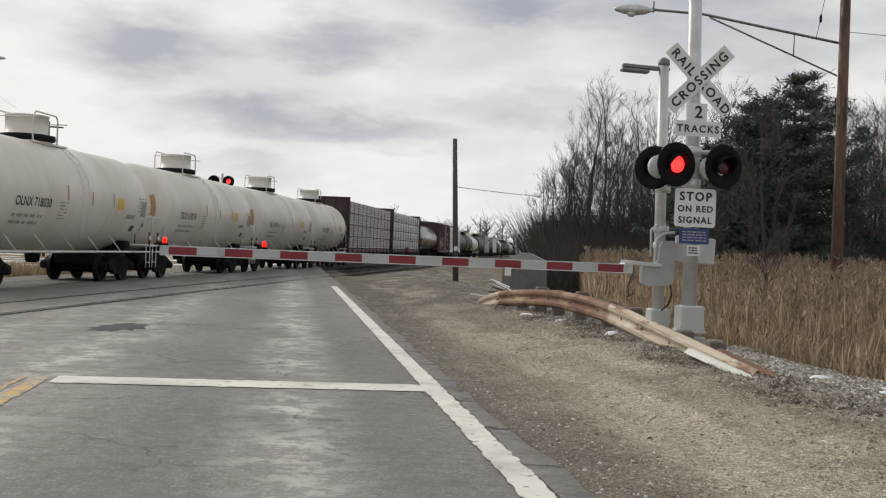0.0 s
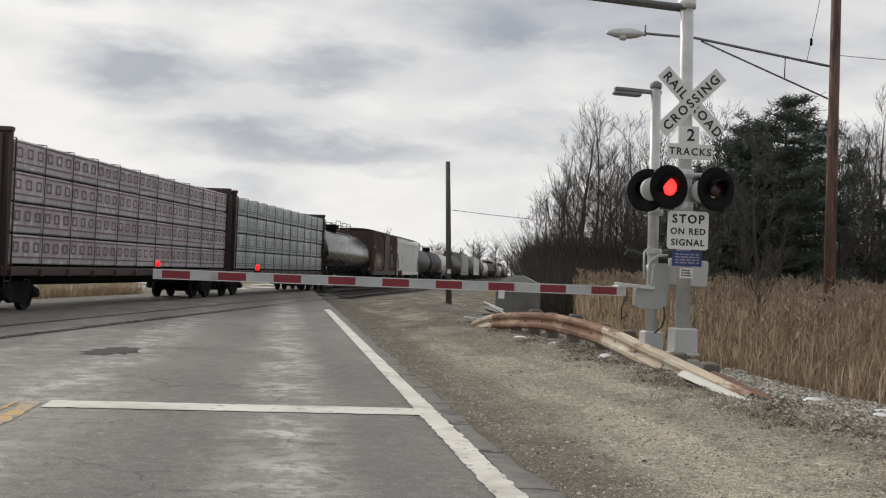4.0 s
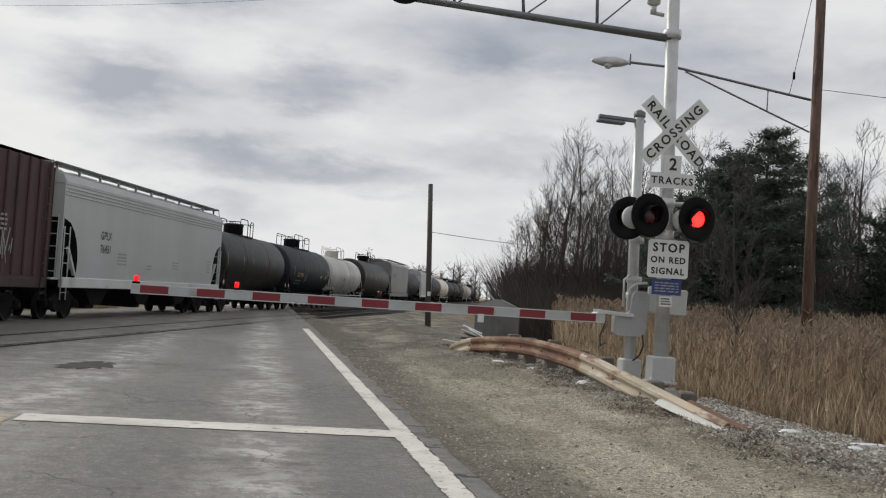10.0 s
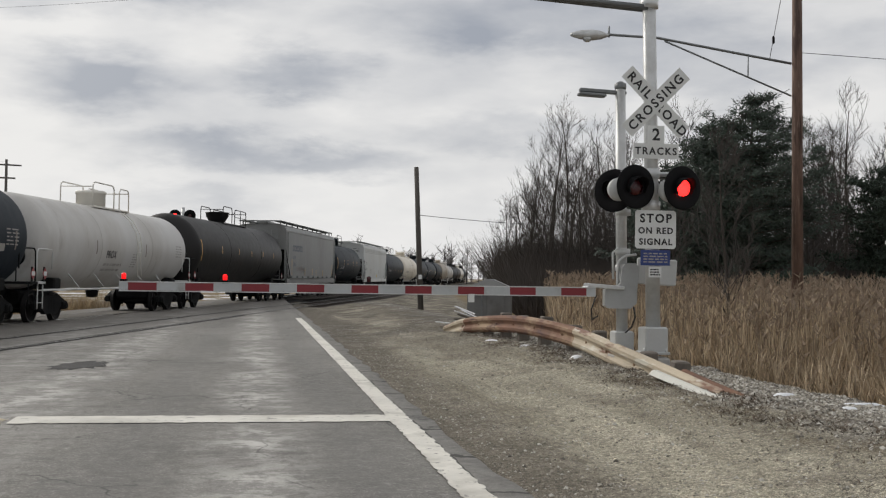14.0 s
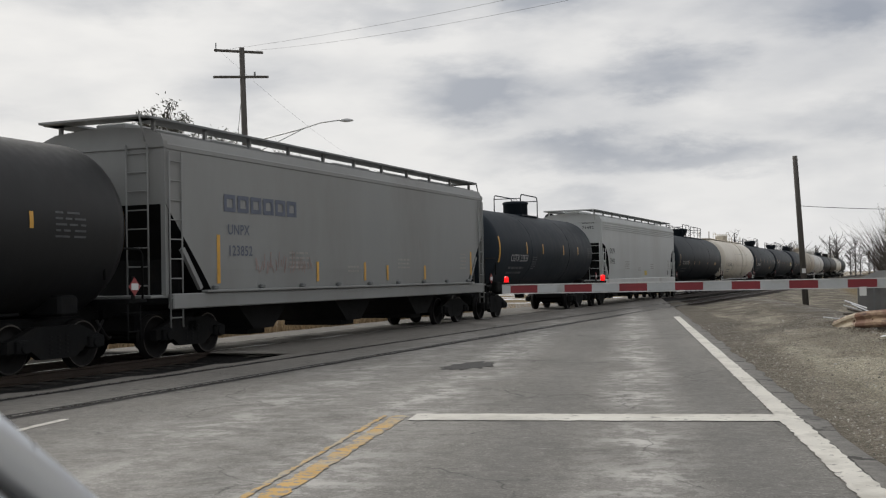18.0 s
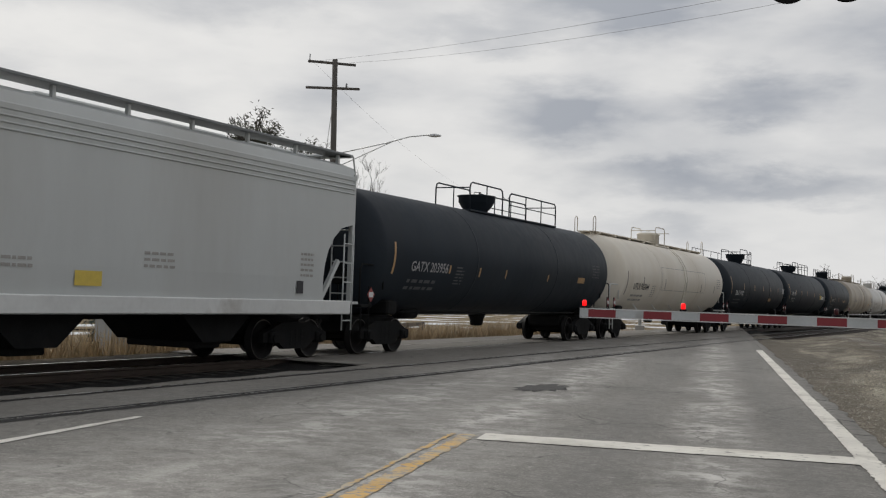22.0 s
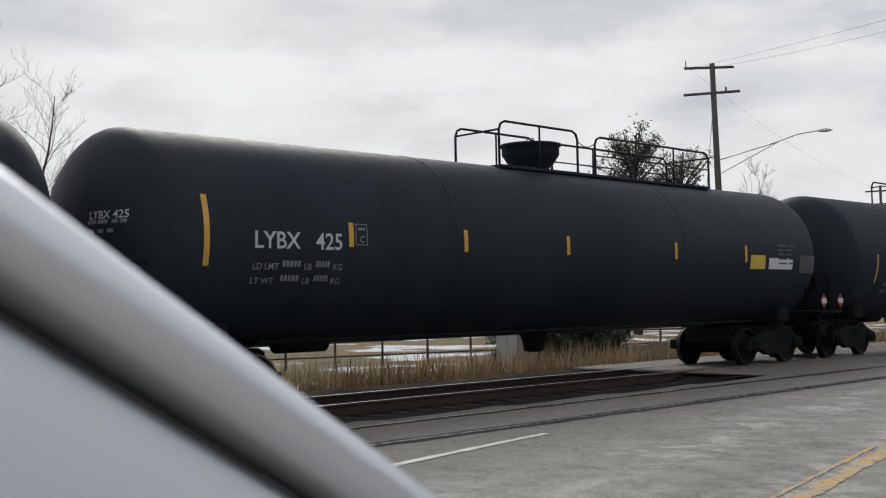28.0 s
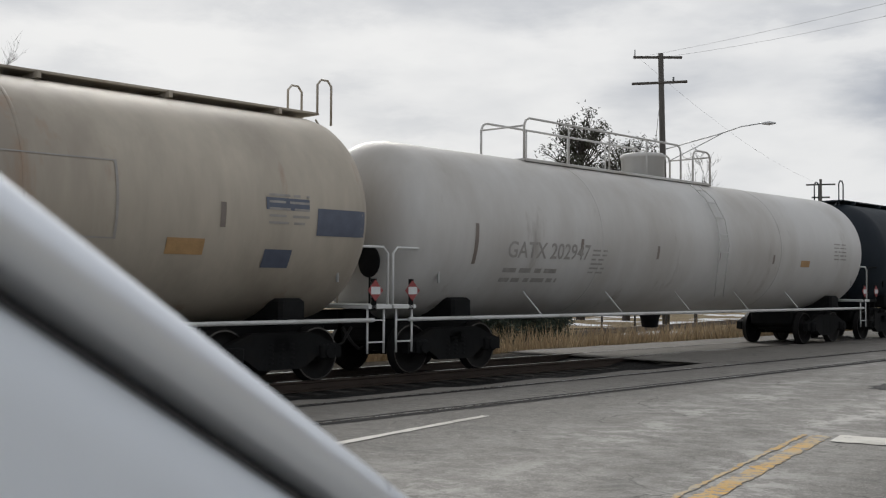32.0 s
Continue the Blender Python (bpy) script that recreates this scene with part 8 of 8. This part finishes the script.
def build_trees():
    rng = random.Random(12)
    kinds = [bare_tree(h, 40 + k, u) for k, (h, u) in enumerate(((9.9, 0.8), (8.3, 0.7), (7.6, 0.75), (6.8, 0.65), (8.8, 0.9)))]
    used = set()
    spots = [(9.0, 70, 0), (7.6, 66, 3), (10.5, 62, 1), (8.2, 74, 2), (11.5, 76, 4), (12.6, 66, 1), (14.0, 70, 2), (6.9, 76, 3), (9.8, 82, 1), (15.5, 62, 4), (17.0, 70, 0), (19.0, 62, 2), (21, 66, 4), (23, 60, 1), (25, 64, 0), (27, 58, 2), (24, 48, 3), (26.5, 50, 4), (29, 54, 1), (31, 60, 0), (21.0, 50, 3), (12.0, 58, 3), (13.5, 84, 1), (8.6, 90, 2), (20, 76, 4), (16, 90, 0), (34, 52, 1), (33, 66, 2), (10.9, 68.5, 2), (7.4, 84, 3), (18.3, 57, 1), (28.5, 70, 4)]
    spots += [(11.0, 63, 0), (12.4, 64, 0), (13.6, 66, 4), (12.0, 60, 4), (18.8, 52, 4), (20.4, 53, 0), (17.6, 50, 1), (22.0, 52, 4), (23.4, 50, 1)]
    spots += [(rng.uniform(6.9 + (y - 60) * 0.04, 36), y, rng.randrange(5)) for y in [54 + 0.62 * k for k in range(75)]]
    for x, y, k in spots:
        plant(kinds[k], x + rng.uniform(-0.5, 0.5), y + rng.uniform(-1, 1), rng.uniform(0, 360), "leafless grey-brown tree at the edge of the woods", "tree", "bare trees of the wood", k not in used)
        used.add(k)
    lone = bare_tree(11.4, 91, 0.86)
    plant(lone, 9.3, 67.5, 40, "tall leafless tree with upswept branches at the wood's edge", "tree", "bare trees of the wood", True)
    small = bare_tree(4.6, 77, 0.85)
    plant(small, 6.9, 23.8, 20, "slender leafless sapling among the reeds", "tree", "saplings", True)
    plant(small, 8.4, 35.0, 140, "slender leafless sapling among the reeds", "tree", "saplings", False)
    # pines
    a, b = pine_tree(9.0, 5, 0.34, 0.04), pine_tree(6.6, 6, 0.36, 0.04)
    plant(a, 13.2, 43.0, 0, "tall dark green pine behind the reeds", "pine tree", "pines", True)
    first = True
    for x, y, k in ((12.0, 50, 1), (19.8, 45, 1), (10.9, 47.5, 1), (22.6, 44.5, 1), (14.2, 52, 0)):
        plant(b if k else a, x, y, rng.uniform(0, 360), "dark green pine in the thicket", "pine tree", "pines", bool(k and first))
        first = first and not k
    # beyond the train
    l1, l2 = leafy_tree(15.3, 31), leafy_tree(13.6, 32)
    plant(l1, -41.5, 68.2, 0, "dark sparse-leaved tree beyond the train", "tree", "trees beyond the tracks", True)
    plant(l2, -38.3, 69.0, 60, "smaller dark sparse-leaved tree beyond the train", "tree", "trees beyond the tracks", True)
    plant(kinds[0], -31.6, 66.0, 100, "leafless tree beyond the train", "tree", "trees beyond the tracks", False)
    big = bare_tree(17.5, 55, 0.7)
    plant(big, -72.0, 38.5, 0, "large leafless tree beyond the tracks", "tree", "trees beyond the tracks", True)
    plant(big, -66.0, 33.5, 130, "large leafless tree beyond the tracks", "tree", "trees beyond the tracks", False)
    # evergreen hedge beyond the cabinet
    hedge = pine_tree(2.6, 9, 0.5, 0.02)
    for k, (x, y) in enumerate(((-19.6, 29.0), (-20.6, 30.6), (-21.5, 28.6))):
        plant(hedge, x, y, 40 * k, "dark evergreen bush beyond the tracks", "bush", "evergreen bushes", k == 0)
    # far woods along the horizon
    rngw = random.Random(4)
    g = Geo()
    for i in range(520):
        az = rngw.uniform(-75, 40)
        d = rngw.uniform(190, 330)
        if 4.5 < az < 6.8 or -3 < az < 5.0:
            d = rngw.uniform(230, 420)
        x, y = d * math.sin(radians(az)), d * math.cos(radians(az))
        h = rngw.uniform(5.5, 9) * (1.0 if az < -3 or az > 5 else 1.25)
        trunk = Vector((x, y, -1.5))
        g.tube(trunk, trunk + Vector((0, 0, h)), 0.25, 0.08, n=3, caps=False)
        for _ in range(36):
            a = rngw.uniform(0, 2 * math.pi)
            z = h * rngw.uniform(0.15, 0.85)
            s = trunk + Vector((0, 0, z))
            e = s + Vector((math.cos(a), math.sin(a), rngw.uniform(0.5, 1.6))) * h * rngw.uniform(0.12, 0.24)
            g.tube(s, e, 0.075, 0.02, n=3, caps=False)
            for _ in range(2):
                w = s.lerp(e, rngw.uniform(0.3, 1))
                g.tube(w, w + Vector((rngw.gauss(0, 1), rngw.gauss(0, 1), rngw.uniform(0.2, 1.2))) * h * 0.09, 0.045, 0.02, n=3, caps=False)
    me = bpy.data.meshes.new("far_woods")
    me.from_pydata(g.v, [], g.f)
    me.materials.append(M_WOODS)
    tagged(new("far_woods", me), "distant leafless woods on the horizon", "woods", kind="stuff")
    # undergrowth below the trees
    p, f = [], []
    for i in range(26000):
        x, y = rngw.uniform(4.6, 36), rngw.uniform(45, 92)
        if x < 4.6 + (y - 45) * 0.06:
            continue
        z = ground_z(x, y)
        q = Vector((x, y, z))
        for _ in range(4):
            d = Vector((rngw.gauss(0, 0.35), rngw.gauss(0, 0.35), 1)) * rngw.uniform(0.8, 2.6 + min(2.6, max(0.0, y - 50) * 0.12))
            w = Vector((rngw.uniform(0.015, 0.04), 0, 0))
            b = len(p)
            p += [tuple(q - w), tuple(q + w), tuple(q + d)]
            f.append((b, b + 1, b + 2))
    me = bpy.data.meshes.new("undergrowth")
    me.from_pydata(p, [], f)
    me.materials.append(M_BRUSH)
    tagged(new("undergrowth", me), "tangled bare brush below the trees", "brush", kind="stuff")


def build_reeds():
    rng = random.Random(17)
    p, f, pp, pf = [], [], [], []
    n = 0
    while n < 19000:
        y = 11.5 + (rng.random() ** 1.5) * 38
        r = 5.2 + (rng.random() ** 1.4) * 22
        x, _ = road_xy(r, y)
        if y > 26 and r < 5.2 + (y - 26) * 0.25:
            continue
        n += 1
        edge = min(1.0, (r - 5.0) / 1.4)
        z = ground_z(x, y) - 0.03
        h = (0.55 + 0.45 * edge) * rng.uniform(1.05, 1.75) + (0.25 if y > 24 else 0)
        if r < 5.9:
            h *= rng.uniform(0.35, 0.8)
        lean = Vector((rng.gauss(0, 0.10), rng.gauss(0, 0.10), 1)).normalized()
        w = 0.006 + y * 0.00022
        a = rng.uniform(0, math.pi)
        wv = Vector((math.cos(a), math.sin(a), 0)) * w
        q = Vector((x, y, z))
        m, t = q + lean * h * 0.6, q + lean * h + Vector((rng.gauss(0, 0.05), rng.gauss(0, 0.05), 0))
        b = len(p)
        p += [tuple(q - wv), tuple(q + wv), tuple(m + wv * 0.8), tuple(m - wv * 0.8), tuple(t)]
        f += [(b, b + 1, b + 2, b + 3), (b + 3, b + 2, b + 4)]
        for _ in range(3):
            s = q.lerp(m, rng.uniform(0.2, 1.0))
            d = Vector((rng.gauss(0, 1), rng.gauss(0, 1), rng.uniform(1.2, 3.0))).normalized() * rng.uniform(0.18, 0.42)
            b = len(p)
            p += [tuple(s - wv), tuple(s + wv), tuple(s + d)]
            f.append((b, b + 1, b + 2))
        if rng.random() < 0.5 and r > 5.6:
            for _ in range(4):
                u = Vector((rng.gauss(0, 0.5), rng.gauss(0, 0.5), 0.8)).normalized() * rng.uniform(0.10, 0.2)
                ww = u.orthogonal().normalized() * 0.022
                s = t - Vector((0, 0, rng.uniform(0.0, 0.14)))
                b = len(pp)
                pp += [tuple(s - ww), tuple(s + ww), tuple(s + u)]
                pf.append((b, b + 1, b + 2))
    me = bpy.data.meshes.new("reeds")
    me.from_pydata(p + pp, [], f + [tuple(i + len(p) for i in q) for q in pf])
    me.materials.append(M_REED)
    me.materials.append(M_PLUME)
    me.polygons.foreach_set("material_index", [0] * len(f) + [1] * len(pf))
    tagged(new("reeds", me), "dense dry brown reeds with feathery plumes", "reeds", kind="stuff")
    # dry grass beyond the railway
    p, f = [], []
    for i in range(34000):
        o, s = (-18.6 - rng.random() ** 2 * 14, rng.uniform(-4, 85)) if i < 14000 else (-16.9 - rng.random() ** 1.3 * 3.6, rng.uniform(2, 48))
        x, y = track_xy(o, s)
        z = ground_z(x, y)
        q = Vector((x, y, z))
        h = rng.uniform(0.15, 0.55) if i < 14000 else rng.uniform(0.3, 0.85)
        d = Vector((rng.gauss(0, 0.3), rng.gauss(0, 0.3), 1)).normalized() * h
        w = Vector((rng.uniform(-1, 1), rng.uniform(-1, 1), 0)).normalized() * 0.014
        b = len(p)
        p += [tuple(q - w), tuple(q + w), tuple(q + d)]
        f.append((b, b + 1, b + 2))
    me = bpy.data.meshes.new("dry_grass")
    me.from_pydata(p, [], f)
    me.materials.append(M_GRASS)
    tagged(new("dry_grass", me), "dry tan grass beyond the railway", "grass", kind="stuff")


def build_gravel():
    """Loose stones on the shoulder."""
    rng = random.Random(23)
    gen = np.random.default_rng(23)
    base = np.array([(1, 0, -0.2), (-0.5, 0.8, -0.2), (-0.5, -0.8, -0.2), (0, 0, 0.8), (0.2, 0.6, 0.4), (0.3, -0.6, 0.4)])
    tri = np.array([(0, 4, 3), (4, 1, 3), (1, 2, 3), (2, 5, 3), (5, 0, 3), (0, 1, 4), (2, 0, 5)])
    n, big = 46000, 15000
    v = np.concatenate([3.5 + gen.random(n) ** 1.6 * 30, 6.0 + gen.random(big) ** 1.25 * 22])
    r = np.concatenate([np.where(gen.random(n) < 0.55, gen.uniform(0.08, 5.4, n), gen.normal(4.0, 0.6, n)), gen.normal(4.2, 0.5, big)])
    size = np.concatenate([gen.uniform(0.006, 0.017, n) * np.where(gen.random(n) < 0.06, 1.9, 1.0), gen.uniform(0.016, 0.042, big)])
    keep = r > 0.06
    v, r, size = v[keep], r[keep], size[keep]
    x, y = EDGE.x + r * RX - v * RY, EDGE.y + r * RY + v * RX
    z, turn = on_ground(x, y), gen.uniform(0, 6.28, len(x))
    c, sn, flat = np.cos(turn), np.sin(turn), gen.uniform(0.55, 1.0, len(x))
    pts = np.stack([x[:, None] + (base[:, 0] * c[:, None] - base[:, 1] * sn[:, None]) * size[:, None], y[:, None] + (base[:, 0] * sn[:, None] + base[:, 1] * c[:, None]) * size[:, None], z[:, None] + base[:, 2] * (size * flat)[:, None]], -1)
    p = pts.reshape(-1, 3).tolist()
    f = (tri[None] + 6 * np.arange(len(x))[:, None, None]).reshape(-1, 3).tolist()
    me = bpy.data.meshes.new("loose_gravel")
    me.from_pydata(p, [], f)
    me.materials.append(M_STONE)
    tagged(new("loose_gravel", me), "loose pale gravel stones on the shoulder", "gravel", kind="stuff")
    # broken reed stems and dead grass on the shoulder
    p, f = [], []
    for i in range(9500):
        v = 5.0 + rng.random() ** 1.3 * 24
        r = rng.choice((rng.gauss(3.3, 0.45), rng.gauss(5.0, 0.4), rng.uniform(2.0, 5.4)))
        if rng.random() < 0.5:
            r, v = 3.2 + 0.35 * math.sin(v * 1.7) + rng.gauss(0, 0.15), v
        x, y = road_xy(r, v)
        z = float(on_ground(x, y)) + 0.006
        a = rng.uniform(0, 6.28)
        l = rng.uniform(0.04, 0.16)
        d = Vector((math.cos(a) * l, math.sin(a) * l, rng.uniform(0.0, 0.03)))
        q, w = Vector((x, y, z)), Vector((-math.sin(a), math.cos(a), 0)) * rng.uniform(0.004, 0.009)
        b = len(p)
        p += [tuple(q - w), tuple(q + w), tuple(q + d + Vector((0, 0, 0.012)))]
        f.append((b, b + 1, b + 2))
    me = bpy.data.meshes.new("dead_grass_litter")
    me.from_pydata(p, [], f)
    me.materials.append(M_LITTER)
    tagged(new("dead_grass_litter", me), "broken brown stems and dead grass on the shoulder", "litter", kind="stuff")
    # old snow by the reeds
    for x, y, a, b in ((4.75, 11.6, 0.28, 0.07), (5.1, 10.3, 0.32, 0.08), (4.2, 12.3, 0.12, 0.06), (4.4, 11.0, 0.1, 0.05), (5.3, 12.4, 0.25, 0.08), (1.75, 22.7, 0.12, 0.3), (2.2, 20.8, 0.1, 0.3), (2.75, 18.0, 0.1, 0.25)):
        g = Geo()
        n = 14
        ring = []
        for i in range(n):
            t = 2 * math.pi * i / n
            k = rng.uniform(0.7, 1.25)
            ring.append((a * math.cos(t) * k, b * math.sin(t) * k, 0.0))
        top = [(q[0] * 0.6, q[1] * 0.6, 0.035) for q in ring]
        g.add(ring + top, [(i, (i + 1) % n, n + (i + 1) % n, n + i) for i in range(n)] + [tuple(range(n, 2 * n))], 0, True)
        thing("snow_patch", pose(x, y, float(on_ground(x, y)) - 0.004, 0, 0, rng.uniform(-30, 10)), "thin leftover patch of old snow", "snow patch", "snow patches", g, M_SNOW)


def build_car():
    """The windscreen pillar of the car that carries the camera."""
    car = thing("car_pillar", pose(0, 0, 0), "silver windscreen pillar of the waiting car with grey trim", "car pillar")
    a, b = Vector((-0.312, 0.30, 1.414)), Vector((-0.418, 0.75, 1.172))
    d = (b - a).normalized()
    eye = Vector((-0.04, 0.063, 1.448))
    view = ((a + b) / 2 - eye).normalized()
    w = d.cross(view).normalized()
    if w.z > 0:
        w = -w
    dep = d.cross(w).normalized()
    if dep.dot(view) < 0:
        dep = -dep
    start, end = a - d * 0.5, b + d * 0.35

    def sweep(outline, sag=0.003, n=14):
        g = Geo()
        m = len(outline)
        p, fs = [], []
        for i in range(n + 1):
            k = i / n
            c = start.lerp(end, k) - w * sag * 4 * k * (1 - k)
            for u, t in outline:
                p.append(c + w * u + dep * t)
        for i in range(n):
            for j in range(m):
                q = (j + 1) % m
                fs.append((i * m + j, i * m + q, (i + 1) * m + q, (i + 1) * m + j))
        fs += [tuple(range(m)), tuple(range(n * m, n * m + m))]
        return g.add(p, fs, 0, True)

    band = []
    for i in range(32):
        t = 2 * math.pi * i / 32
        band.append((0.0142 - 0.0142 * math.cos(t), 0.0142 - 0.0142 * math.sin(t)))
    part("pillar", sweep(band), M_CAR_SILVER, car, "rounded silver pillar")
    # added dark lip: blocks light so the pillar darkens towards the trim
    part("seal", sweep([(0.0276, -0.009), (0.0286, -0.0105), (0.0286, 0.026), (0.0276, 0.026)]), M_CAR_DARK, car, "thin dark lip added to shade the lower pillar")
    part("trim", sweep([(0.0287, -0.0095), (0.050, -0.015), (0.34, -0.11), (0.34, -0.08), (0.0287, 0.0)]), M_CAR_TRIM, car, "pale grey inner trim")


build_guardrail()
build_poles()
build_cabinets()
build_fence()
build_houses()
build_trees()
build_reeds()
build_gravel()
build_car()


def motions():
    """The train rolls by, its wheels turn, and the flashers blink in turn."""
    for car, mid in CARS:
        walk(car, [(t, car_pose(mid + SPEED * t)) for t in np.arange(0, 32.01, 1.0).tolist()])
    leads = {}
    turn = math.degrees(SPEED / 0.42)
    for w, k in WHEELSETS:
        if k not in leads:
            y = w.location.y
            walk(w, [(i / FPS, pose(0, y, 0.42, turn * i / FPS)) for i in range(32 * FPS + 1)])
            leads[k] = w.animation_data
        else:
            w.rotation_mode = "QUATERNION"
            data = w.animation_data_create()
            data.action = leads[k].action
            data.action_slot = leads[k].action_slot
    for glow, at, yaw, phase, s in FLASHERS:
        aim = pose(0, 0, 0, 0, 0, yaw) @ Vector((0, -1, 0))
        lit = Vector(at) + aim * 0.034 * s
        dark = Vector(at) - aim * 0.06 * s
        if phase > 1:
            glow.matrix_basis = pose(*dark, 0, 0, yaw)
            continue

        def on(t):
            return (((t - PHASE) % FLASH) < FLASH / 2) == (phase == 0)

        rows, last = [], None
        for i in range(32 * FPS + 1):
            now = on(i / FPS)
            if now != last or i == 32 * FPS:
                if last is not None and i and (i - 1) / FPS > rows[-1][0]:
                    rows.append(((i - 1) / FPS, pose(*(lit if last else dark), 0, 0, yaw)))
                rows.append((i / FPS, pose(*(lit if now else dark), 0, 0, yaw)))
            last = now
        walk(glow, rows)


motions()
